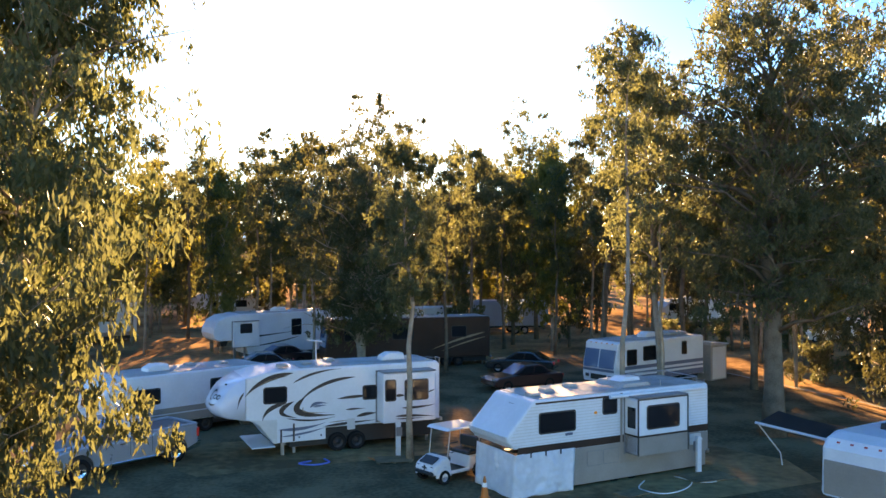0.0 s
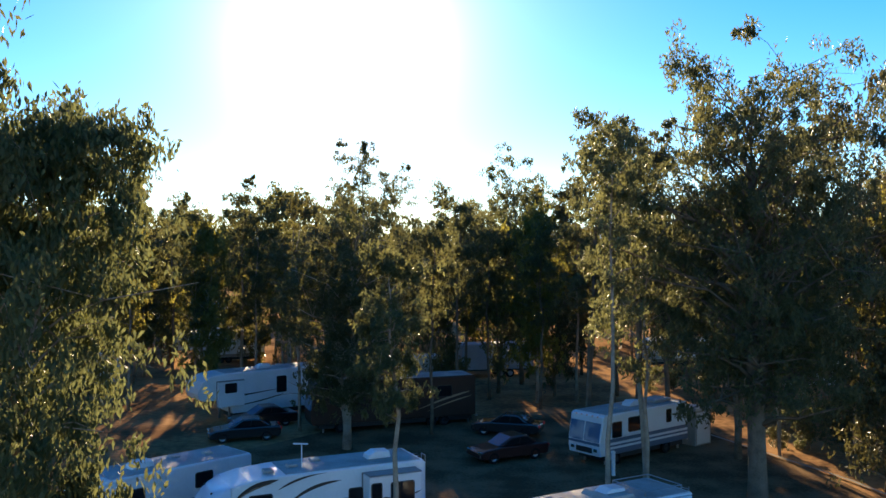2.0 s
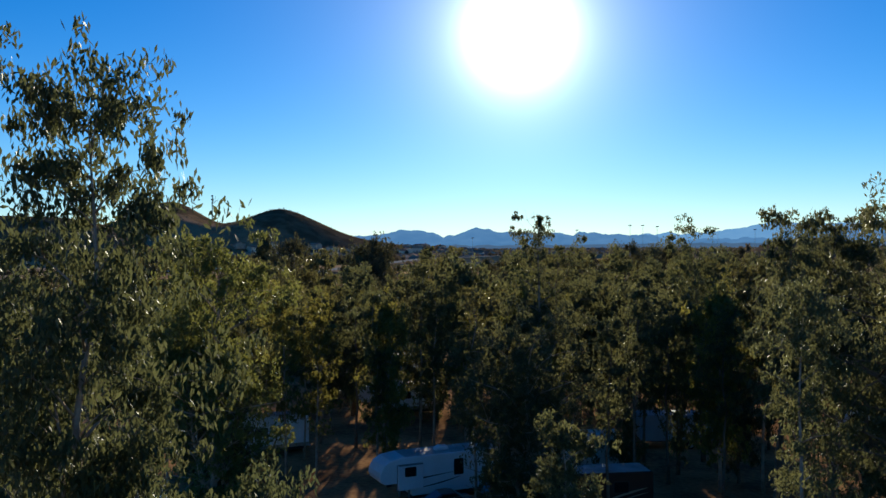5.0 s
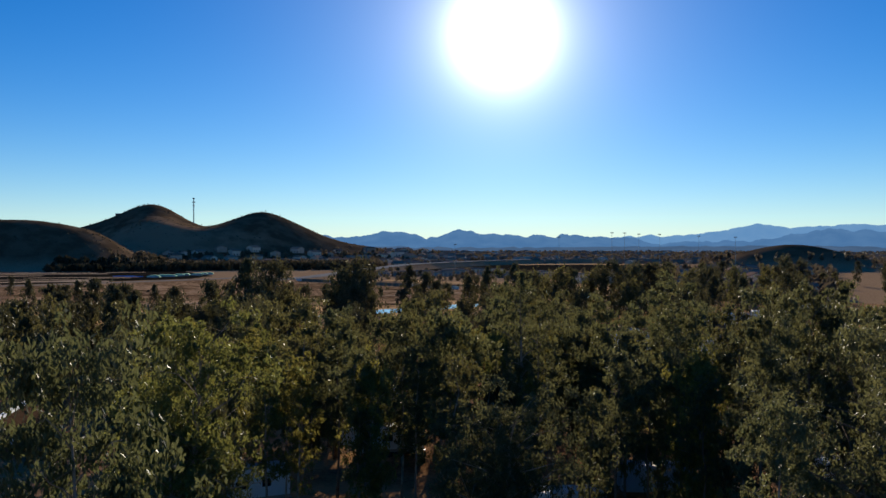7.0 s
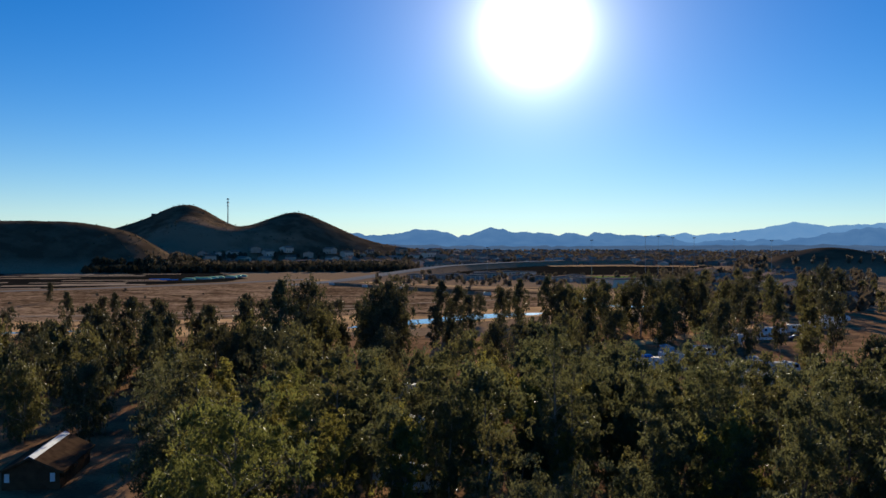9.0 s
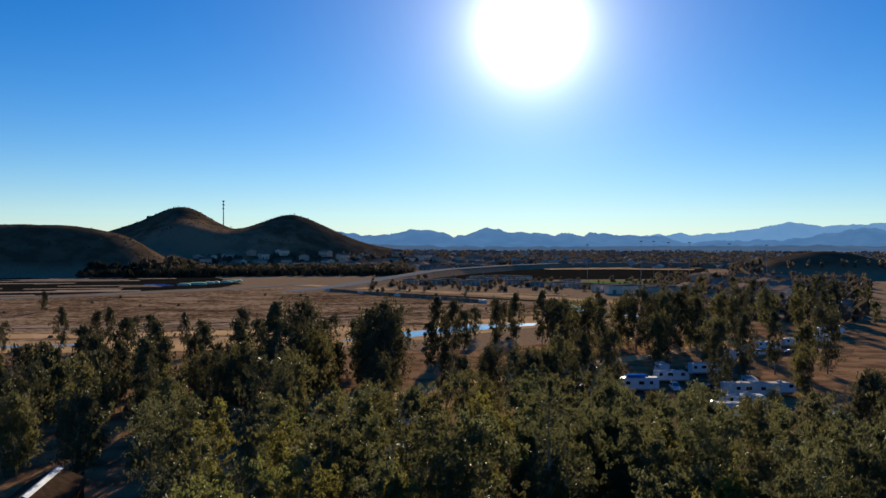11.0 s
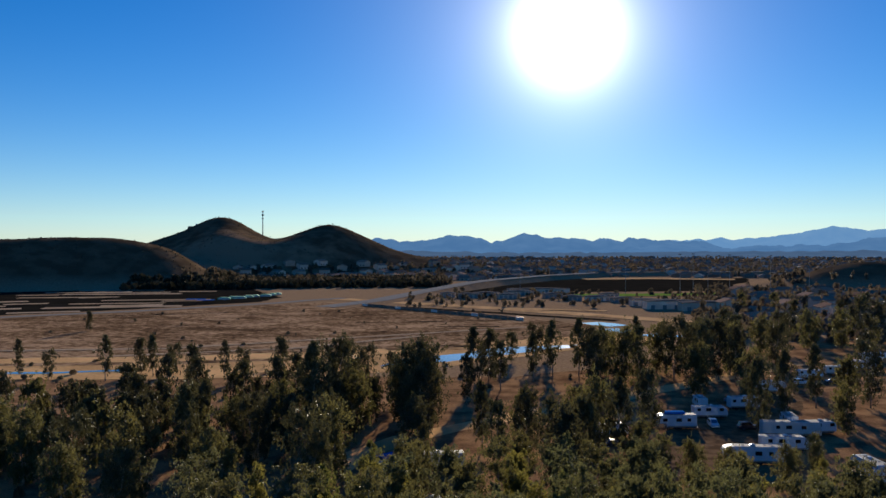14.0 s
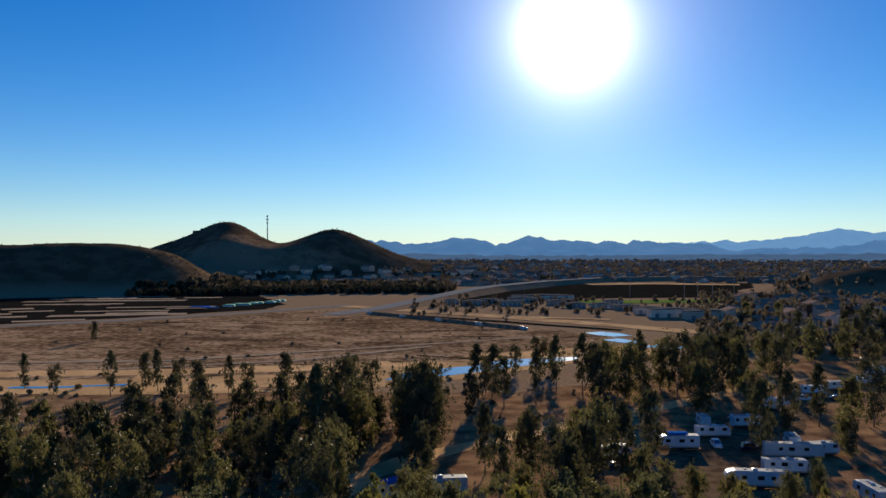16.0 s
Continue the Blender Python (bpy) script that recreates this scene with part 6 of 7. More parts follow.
f_rv = recreational_vehicle("motorhome", "large dark brown motorhome standing in the shade", "motorhome", 11.6, 3.4, pose(-2.6, 60.2, 0, 0, 0, 198), body="brown", windows=((3.9, 2.4, 1.2, 0.8), (0.5, 2.4, 1.4, 0.8), (-3.5, 2.4, 1.0, 0.7)), wheels=(3.8, -2.6, -3.5), category="motorhome",
    stripes=((((-5.4, 2.3), (-3.4, 1.9), (-1.5, 1.2)), 0.14, "tan_vinyl"), (((-5.5, 2.0), (-3.6, 1.6), (-2.2, 1.05)), 0.08, "tan_vinyl")))
part("windscreen", prism([(5.62, 1.6), (5.83, 1.55), (5.66, 2.85), (5.55, 2.85)], -1.1, 1.1, 0.02), M["windscreen"], f_rv, "wide windscreen")
e_rv = recreational_vehicle("travel_trailer", "white travel trailer with round-edged front", "trailer", 8.0, 2.75, pose(-11.95, 38.75, 0, 0, 0, 225), windows=((1.9, 1.85, 1.1, 0.6), (-1.5, 2.0, 0.8, 0.6)), ac=(0.9,), vents=(-1.0, -2.4), lower=(1.0, "taupe"))
part("front_window", prism([(3.68, 1.55), (3.9, 1.5), (3.8, 2.1), (3.62, 2.1)], -0.75, 0.75, 0.02), M["glass"], e_rv, "wide front window")
part("side_stripe", box(-3.95, 3.6, 1.222, 1.23, 1.05, 1.28), M["taupe"], e_rv, "taupe side stripe")
bm = tube(bmesh.new(), [(3.6, 0.5, 0.55), (4.8, 0.0, 0.5)], 0.05, 6)
part("tow_bar", tube(bm, [(3.6, -0.5, 0.55), (4.8, 0.0, 0.5)], 0.05, 6), M["black"], e_rv, "black tow bar")


# ---- vehicles ----
def side_sheet(pts, s, y, lean, z_ref):
    """A thin sheet on a side wall that leans inwards with height."""
    bm = bmesh.new()
    vs = []
    for off in (0.0, 0.014):
        vs.append([bm.verts.new((x, s * (y + off - lean * (z - z_ref)), z)) for x, z in pts])
    n = len(pts)
    bm.faces.new(vs[0])
    bm.faces.new(vs[1][::-1])
    for i in range(n):
        bm.faces.new((vs[0][i], vs[0][(i + 1) % n], vs[1][(i + 1) % n], vs[1][i]))
    return bm


def tapered_cab(pts, half, lean, z_ref):
    """A cab whose sides lean inwards above the belt line."""
    bm = prism(pts, -half, half, 0.08, 2)
    for v in bm.verts:
        v.co.y *= 1 - lean * max(0.0, v.co.z - z_ref) / half
    return bm


def pickup_truck(label, m, paint):
    v = thing("pickup_truck", label, "pickup truck", "", m)
    W = 2.0
    arch = lambda cx: [(cx + 0.52 * math.cos(radians(a)), 0.46 + 0.52 * math.sin(radians(a))) for a in range(0, 181, 20)]
    lower = [(-2.92, 0.62), (-2.95, 1.22), (-2.9, 1.3), (-1.0, 1.31), (-0.95, 1.22), (1.25, 1.22), (1.45, 1.24), (2.5, 1.17), (2.82, 1.06), (2.9, 0.82), (2.88, 0.5)] + arch(1.85) + [(-1.3, 0.46)] + arch(-1.95) + [(-2.6, 0.5)]
    part("body", prism(lower, -W / 2, W / 2, 0.05), M[paint], v)
    part("underbody", box(-2.6, 2.6, -0.8, 0.8, 0.34, 0.62), M["black"], v, "dark underbody")
    cab = [(-0.98, 1.2), (-0.86, 1.8), (-0.72, 1.9), (0.3, 1.93), (0.55, 1.89), (1.4, 1.22)]
    part("cab", tapered_cab(cab, 0.96, 0.2, 1.25), M[paint], v)
    part("bonnet_bulge", prism([(1.3, 1.2), (1.45, 1.29), (2.45, 1.22), (2.75, 1.1)], -0.62, 0.62, 0.05), M[paint], v)
    for s in (1, -1):
        for pts in ([(-0.82, 1.3), (-0.74, 1.76), (-0.12, 1.8), (-0.1, 1.28)], [(0.0, 1.28), (0.0, 1.8), (0.42, 1.79), (1.06, 1.28)]):
            part("side_window", side_sheet(pts, s, 0.953, 0.2, 1.25), M["glass"], v, "tinted side window")
        for x in (-0.28, 0.62):
            part("door_handle", box(x - 0.45, x - 0.26, *sorted((s * 0.99, s * 1.02)), 1.08, 1.12, 0.008), M["black"], v)
        for x in (-0.95, -0.06, 1.1):
            part("door_gap", box(x - 0.008, x + 0.008, *sorted((s * 0.99, s * 1.004)), 0.62, 1.2), M["black"], v)
        part("mirror", box(0.88, 1.04, *sorted((s * 0.98, s * 1.24)), 1.26, 1.52, 0.04, 2), M["black"], v, "black door mirror")
        part("running_board", box(-1.2, 1.2, *sorted((s * 0.92, s * 1.06)), 0.42, 0.48, 0.02), M["chrome"], v, "chrome side step")
        part("headlamp", box(2.66, 2.9, *sorted((s * 0.6, s * 0.97)), 0.88, 1.08, 0.04, 2), M["chrome"], v, "clear headlamp")
        part("tail_lamp", box(-2.98, -2.86, *sorted((s * 0.84, s * 1.005)), 0.86, 1.2, 0.01), M["red_lens"], v, "red tail lamp")
        for x in (1.85, -1.95):
            part("wheel_arch", prism(arch(x), *sorted((s * 0.5, s * 0.97))), M["black"], v, "dark wheel well")
            wheel_parts(v, x, s * 0.87, 0.42, 0.27, M["chrome"], s)
    part("windscreen", prism([(1.33, 1.29), (1.37, 1.29), (0.62, 1.87), (0.58, 1.87)], -0.76, 0.76), M["windscreen"], v, "sloping windscreen")
    part("rear_window", prism([(-0.995, 1.34), (-0.965, 1.34), (-0.865, 1.78), (-0.895, 1.78)], -0.68, 0.68), M["glass"], v, "rear cab window")
    part("load_bed", box(-2.84, -1.06, -0.82, 0.82, 1.3, 1.316), M["black"], v, "open load bed with dark liner")
    for y0, y1 in ((-1.0, -0.86), (0.86, 1.0)):
        part("bed_rail", box(-2.93, -1.0, y0, y1, 1.29, 1.39, 0.03), M[paint], v)
    part("tailgate", box(-2.97, -2.86, -0.86, 0.86, 0.74, 1.39, 0.02), M[paint], v)
    part("bed_front", box(-1.06, -1.0, -0.86, 0.86, 1.29, 1.39, 0.02), M[paint], v)
    part("grille", box(2.84, 2.93, -0.58, 0.58, 0.7, 1.06, 0.03), M["black"], v, "dark grille with chrome cross")
    for a in ((-0.6, 0.6, 0.86, 0.92), (-0.035, 0.035, 0.7, 1.06), (-0.62, 0.62, 1.04, 1.1), (-0.62, 0.62, 0.66, 0.72), (-0.64, -0.57, 0.68, 1.08), (0.57, 0.64, 0.68, 1.08)):
        part("grille_bar", box(2.88, 2.955, *a, 0.01), M["chrome"], v)
    part("front_bumper", box(2.74, 3.06, -1.0, 1.0, 0.42, 0.66, 0.06, 2), M["chrome"], v, "chrome front bumper")
    part("rear_bumper", box(-3.1, -2.9, -0.97, 0.97, 0.5, 0.68, 0.04), M["chrome"], v, "chrome rear bumper")
    return v


def passenger_car(name, label, m, paint, suv=False, group=""):
    v = thing(name, label, "car", group, m)
    r = 1.72 if suv else 1.43
    b = 1.02 if suv else 0.9
    lower = [(-2.25, 0.35), (-2.3, 0.75), (-2.2, b), (-1.0, b + 0.02), (0.9, b), (1.9, b - 0.12), (2.25, b - 0.28), (2.3, 0.4), (2.1, 0.25), (-2.1, 0.25)]
    part("body", prism(lower, -0.88, 0.88, 0.08, 2), M[paint], v)
    top = [(-2.1 if suv else -1.65, b), (-1.9 if suv else -0.95, r - 0.06), (-0.6, r), (0.15, r - 0.02), (0.95, b)]
    part("cabin", prism(top, -0.76, 0.76, 0.1, 2), M[paint], v)
    for s in (1, -1):
        a, c = sorted((s * 0.755, s * 0.768))
        part("side_window", prism([(-1.75 if suv else -1.3, b + 0.05), (-1.7 if suv else -0.9, r - 0.13), (-0.45, r - 0.09), (-0.35, b + 0.05)], a, c), M["glass"], v, "tinted side window")
        part("side_window", prism([(-0.28, b + 0.05), (-0.38, r - 0.09), (0.1, r - 0.11), (0.7, b + 0.05)], a, c), M["glass"], v, "tinted side window")
        for x in (1.4, -1.35):
            wheel_parts(v, x, s * 0.78, 0.33, 0.21, M["steel"], s)
        part("headlamp", box(2.12, 2.3, *sorted((s * 0.5, s * 0.84)), 0.6, 0.72, 0.02), M["chrome"], v, "clear headlamp")
        part("tail_lamp", box(-2.32, -2.2, *sorted((s * 0.5, s * 0.85)), 0.68, 0.84, 0.02), M["red_lens"], v, "red tail lamp")
    part("windscreen", prism([(0.97, b + 0.02), (1.0, b + 0.02), (0.2, r - 0.04), (0.17, r - 0.04)], -0.64, 0.64), M["windscreen"], v, "sloping windscreen")
    x0 = -2.12 if suv else -1.67
    x1 = -1.93 if suv else -0.98
    part("rear_window", prism([(x0 - 0.015, b + 0.05), (x0 + 0.02, b + 0.05), (x1 + 0.02, r - 0.09), (x1 - 0.02, r - 0.09)], -0.62, 0.62), M["glass"], v, "rear window")
    return v


def golf_cart(label, m):
    v = thing("golf_cart", label, "golf cart", "", m)
    part("front_cowl", prism([(0.42, 0.34), (0.5, 0.78), (0.62, 0.9), (0.8, 0.88), (1.2, 0.66), (1.26, 0.5), (1.2, 0.34)], -0.52, 0.52, 0.07, 2), M["car_white"], v, "white front cowl")
    part("rear_body", prism([(-1.2, 0.42), (-1.22, 0.74), (-0.95, 0.8), (-0.36, 0.8), (-0.3, 0.4), (-0.5, 0.32), (-1.0, 0.34)], -0.56, 0.56, 0.06, 2), M["car_white"], v, "white rear body")
    part("floor_pan", box(-0.42, 0.62, -0.55, 0.55, 0.28, 0.36, 0.02), M["black"], v, "dark floor")
    part("roof", prism([(-0.98, 1.78), (-0.9, 1.86), (0.55, 1.88), (0.68, 1.8)], -0.58, 0.58, 0.03), M["car_white"], v, "flat white canopy")
    for s in (1, -1):
        for pts in ([(0.62, s * 0.48, 0.86), (0.5, s * 0.5, 1.8)], [(-0.9, s * 0.5, 0.78), (-0.84, s * 0.5, 1.8)]):
            part("post", tube(bmesh.new(), pts, 0.022, 6), M["steel"], v, "thin canopy post")
        part("rocker", box(-0.4, 0.5, *sorted((s * 0.5, s * 0.57)), 0.3, 0.42, 0.02), M["car_white"], v)
        part("armrest", tube(bmesh.new(), [(-0.35, s * 0.52, 0.86), (-0.4, s * 0.54, 1.06), (-0.8, s * 0.54, 1.06)], 0.025, 6), M["black"], v)
        for x in (0.84, -0.83):
            part("fender", prism([(x + 0.33 * math.cos(radians(a)), 0.26 + 0.33 * math.sin(radians(a))) for a in range(0, 181, 20)], *sorted((s * 0.5, s * 0.6)), 0.02), M["car_white"] if x > 0 else M["black"], v)
            wheel_parts(v, x, s * 0.54, 0.25, 0.19, M["steel"], s)
    part("seat", box(-0.88, -0.34, -0.5, 0.5, 0.8, 0.93, 0.05, 2), M["black"], v, "dark bench seat")
    part("backrest", box(-0.98, -0.84, -0.5, 0.5, 0.98, 1.36, 0.05, 2), M["black"], v, "dark backrest")
    part("rear_basket", box(-1.46, -1.0, -0.48, 0.48, 0.7, 1.14, 0.03), M["wood"], v, "brown rear box")
    part("dash", box(0.46, 0.6, -0.5, 0.5, 0.74, 0.9, 0.03), M["black"], v, "dark dashboard")
    part("hood_trim", prism([(0.86, 0.87), (1.18, 0.69), (1.2, 0.72), (0.88, 0.905)], -0.34, 0.34), M["black"], v, "dark bonnet panel")
    part("front_bumper", box(1.18, 1.32, -0.46, 0.46, 0.34, 0.46, 0.03), M["black"], v, "black front bumper")
    for y, z in ((0.0, 0.56),):
        for a in ((y - 0.12, y + 0.12, z - 0.025, z + 0.025), (y - 0.025, y + 0.025, z - 0.09, z + 0.09)):
            part("emblem", box(1.235, 1.262, *a), M["black"], v, "dark cross emblem")
    part("steering_column", tube(bmesh.new(), [(0.55, 0.25, 0.82), (0.32, 0.25, 1.08)], 0.02, 6), M["black"], v)
    n = 16
    part("steering_wheel", tube(bmesh.new(), [(0.31 + 0.08 * math.sin(2 * math.pi * k / n), 0.25 + 0.17 * math.cos(2 * math.pi * k / n), 1.09 + 0.14 * math.sin(2 * math.pi * k / n)) for k in range(n + 1)], 0.016, 5), M["black"], v, "black steering wheel")
    for y in (-0.36, 0.36):
        part("headlamp", box(1.12, 1.22, y - 0.09, y + 0.09, 0.54, 0.64, 0.02), M["chrome"], v, "clear headlamp")
    return v


pickup_truck("silver crew-cab pickup truck with open bed", pose(-12.1, 32.0, 0, 0, 0, 231), "silver")
golf_cart("white golf cart with flat canopy parked on asphalt", pose(0.3, 30.8, 0, 0, 0, 221))
passenger_car("car", "black car parked on the lane behind a trailer", pose(-11.9, 56.2, 0, 0, 0, 197), "car_black")
passenger_car("car", "dark red car beside a white fifth-wheel trailer", pose(-11.5, 60.5, 0, 0, 0, 208), "dark_red")
passenger_car("car", "dark red sedan parked on the lane", pose(4.6, 50.6, 0, 0, 0, 205), "dark_red")
passenger_car("car", "black car standing in the trees' shade", pose(5.2, 57.2, 0, 0, 0, 160), "car_black")
passenger_car("car", "white car behind the trees", pose(33.5, 76.0, 0, 0, 0, 185), "car_white", True)
pickup_truck("white pickup truck on the dirt among trees", pose(37.5, 84.0, 0, 0, 0, 190), "car_white")

SIDE = dict(windows=((2.4, 2.2, 0.9, 0.6), (-0.6, 2.2, 1.1, 0.65), (-2.8, 2.2, 0.7, 0.6)))
CAMP = "camp vehicles beyond the trees"
for kind, L, H, x, y, turn, body, label in (
        ("fifth_wheel", 9.5, 3.4, -22.8, 95.0, 200, "white", "white fifth-wheel trailer half hidden by trees"),
        ("trailer", 7.0, 2.9, 25.4, 90.0, 195, "white", "white travel trailer behind tree trunks"),
        ("trailer", 8.5, 2.9, -27.0, 50.5, 205, "cream", "cream travel trailer under trees"),
        ("fifth_wheel", 10.0, 3.5, -31.5, 74.0, 215, "white", "white fifth-wheel trailer with dark window band"),
        ("trailer", 8.0, 2.9, -31.0, 124.0, 190, "white", "white travel trailer beside the dirt lane"),
        ("motorhome", 9.0, 3.2, -37.0, 150.0, 200, "cream", "cream motorhome beside the dirt lane"),
        ("fifth_wheel", 9.0, 3.3, 4.8, 195.4, 194, "white", "white fifth-wheel trailer with blue tarp on its roof"),
        ("trailer", 8.0, 2.9, 12.9, 209.5, 14, "white", "white round-ended travel trailer"),
        ("trailer", 6.5, 2.9, 11.3, 222.1, 100, "white", "white travel trailer seen end on"),
        ("motorhome", 7.5, 3.1, 21.6, 223.3, 20, "white", "white motorhome in a row of campers"),
        ("fifth_wheel", 9.5, 3.4, 30.2, 248.7, 14, "white", "white fifth-wheel trailer in the far row"),
        ("fifth_wheel", 11.5, 3.4, 18.2, 167.4, 186, "white", "long white fifth-wheel trailer with three windows"),
        ("trailer", 9.0, 3.0, 24.9, 179.2, 8, "white", "white travel trailer behind a longer one"),
        ("motorhome", 12.0, 3.3, 28.1, 193.0, 8, "cream", "long cream motorhome beside other campers"),
        ("trailer", 7.0, 2.9, 29.3, 203.7, 95, "white", "white travel trailer beside the long motorhome"),
        ("fifth_wheel", 9.5, 3.3, 36.6, 162.0, 105, "white", "white fifth-wheel trailer with bright roof"),
        ("trailer", 8.0, 2.9, 55.3, 288.0, 14, "cream", "cream travel trailer at the lot's far side"),
        ("motorhome", 9.0, 3.2, 64.9, 301.6, 20, "white", "white motorhome at the lot's far side"),
        ("fifth_wheel", 9.5, 3.3, 73.6, 323.7, 14, "white", "white fifth-wheel trailer at the lot's far side"),
        ("trailer", 7.5, 2.9, 45.5, 277.3, 14, "white", "white travel trailer near the far trees"),
        ("trailer", 8.0, 2.9, -8.6, 183.8, 30, "white", "white travel trailer between treetops"),
        ("trailer", 7.5, 2.9, -45.3, 145.3, 60, "white", "white travel trailer in the grove"),
        ("trailer", 7.0, 2.9, 34.3, 197.0, 20, "white", "white travel trailer beside bare ground")):
    recreational_vehicle({"trailer": "travel_trailer", "fifth_wheel": "fifth_wheel_trailer", "motorhome": "motorhome"}[kind], label, kind, L, H, pose(x, y, 0, 0, 0, turn), body=body, lower=(0.95, "taupe"), group=CAMP, both_sides=True, ac=(0.3,), vents=(-2.0, 2.0), wheels=(-0.9, -0.1) if kind != "motorhome" else (2.6, -2.2), category="motorhome" if kind == "motorhome" else "caravan", **SIDE)
for x, y, turn, paint, suv, label in (
        (13.1, 199.7, 280, "car_white", True, "white van-like car beside campers"), (41.5, 266.5, 20, "car_white", True, "white car in the far lot"),
        (50.7, 269.8, 10, "dark_blue", False, "dark blue car in the far lot"), (19.5, 233.4, 60, "silver", False, "silver car between campers"),
        (-27.5, 106.0, 100, "car_white", True, "white car on the dirt lane"), (-24.5, 98.0, 80, "silver", False, "silver car on the dirt lane"),
        (20.3, 198.7, 20, "dark_blue", True, "dark blue car beside campers"), (-7.6, 176.0, 30, "dark_blue", False, "dark blue car under treetops")):
    passenger_car("car", label, pose(x, y, 0, 0, 0, turn), paint, suv, "camp cars")


def draped_sheet(label, m, L, W, z, mat):
    bm = bmesh.new()
    n, k = 12, 8
    g = [[bm.verts.new((-L / 2 + L * i / n, -W / 2 + W * j / k, z + 0.05 * noise.noise(Vector((i * 0.8, j * 0.9, 1))) - (0.35 if j in (0, k) else 0.0))) for j in range(k + 1)] for i in range(n + 1)]
    for i in range(n):
        for j in range(k):
            bm.faces.new((g[i][j], g[i + 1][j], g[i + 1][j + 1], g[i][j + 1]))
    ob = obj_of(bm, "tarp", M[mat], True)
    ob.modifiers.new("thick", "SOLIDIFY").thickness = 0.01
    ob.matrix_basis = m
    return tagged(ob, label, "tarp")


draped_sheet("bright blue tarp spread over a trailer roof", pose(4.5, 195.4, 0, 0, 0, 194), 4.6, 2.6, 3.85, "blue_tarp")
draped_sheet("blue tarp stretched low between trees in the grove", pose(-38.6, 151.8, 0, 0, 0, 40), 6.0, 4.5, 2.0, "blue_tarp")
draped_sheet("blue tarp over a camper roof in the grove", pose(-45.3, 145.3, 0, 0, 0, 60), 4.0, 2.6, 3.4, "blue_tarp")


# ---- the cargo trailer, its awning frame and small camp things ----
def cargo_trailer(label, m):
    v = thing("cargo_trailer", label, "trailer", "", m)
    part("body", prism([(-2.6, 0.5), (-2.6, 1.95), (-2.4, 2.25), (-1.9, 2.42), (2.0, 2.42), (2.5, 2.25), (2.7, 1.95), (2.75, 0.5)], -1.15, 1.15, 0.22, 4), M["white"], v, "round-edged white body", False)
    part("front_panel", box(2.70, 2.775, -0.98, 0.98, 0.55, 1.6, 0.02), M["taupe"], v, "grey front panel")
    for k in range(4):
        part("marker_lamp", box(2.5, 2.58, -0.66 + 0.44 * k, -0.56 + 0.44 * k, 2.12, 2.18), M["red_lens"], v, "small red marker lamp")
    part("roof_vent", prism([(0.2, 2.42), (0.25, 2.6), (0.75, 2.6), (0.8, 2.42)], -0.3, 0.3, 0.03), M["black"], v, "dark roof vent")
    for s in (1, -1):
        wheel_parts(v, -0.2, s * 1.02, 0.34, 0.2, out=s)
        part("trim", box(-2.5, 2.6, *sorted((s * 1.15, s * 1.165)), 0.55, 0.7), M["taupe"], v, "grey lower trim")
    bm = tube(bmesh.new(), [(2.6, 0.5, 0.5), (3.7, 0, 0.5)], 0.05, 6)
    part("tow_bar", tube(bm, [(2.6, -0.5, 0.5), (3.7, 0, 0.5)], 0.05, 6), M["black"], v, "black tow bar")
    return v


cargo_trailer("white round-edged trailer with grey front panel", pose(14.6, 27.6, 0, 0, 0, 214))


def awning_frame(label, m):
    v = thing("awning", label, "awning", "", m)
    bm = bmesh.new()
    g = [[bm.verts.new((x, y * 0.35, 2.1 - 0.12 * y - 0.1 * math.sin(math.pi * (x + 1.8) / 3.6))) for y in range(4)] for x in np.linspace(-1.8, 1.8, 9)]
    for a, b in zip(g, g[1:]):
        for j in range(3):
            bm.faces.new((a[j], b[j], b[j + 1], a[j + 1]))
    part("awning_cloth", bm, M["black"], v, "dark sagging awning cloth")
    for x in (-1.8, 1.8):
        bm = tube(bmesh.new(), [(x, 1.05, 1.75), (x + 0.1, -0.2, 0.5), (x + 0.1, -0.3, 0.0)], 0.025, 6)
        part("awning_arm", bm, M["white"], v, "white awning arm")
    part("roller", tube(bmesh.new(), [(-1.85, 1.08, 1.74), (1.85, 1.08, 1.74)], 0.05, 8), M["white"], v, "white roller tube")
    return v


awning_frame("half-open dark awning with white arms", pose(13.2, 30.6, 0, 0, 0, 115))


def pedestal(label, m):
    v = thing("utility_pedestal", label, "utility post", "utility pedestals", m)
    part("post", box(-0.09, 0.09, -0.07, 0.07, 0, 1.25, 0.015), M["white"], v, "white post")
    part("cap", prism([(-0.11, 1.25), (-0.06, 1.34), (0.06, 1.34), (0.11, 1.25)], -0.09, 0.09, 0.01), M["white"], v)
    part("meter_box", box(-0.12, 0.12, 0.07, 0.16, 0.8, 1.15, 0.015), M["grey_paint"], v, "grey electric box")
    return v


p0 = pedestal("white utility post beside a trailer", pose(9.2, 31.3, 0, 0, 0, 20))
copy_thing(p0, pose(-1.75, 34.0, 0, 0, 0, 200))
copy_thing(p0, pose(9.9, 46.5, 0, 0, 0, 20))


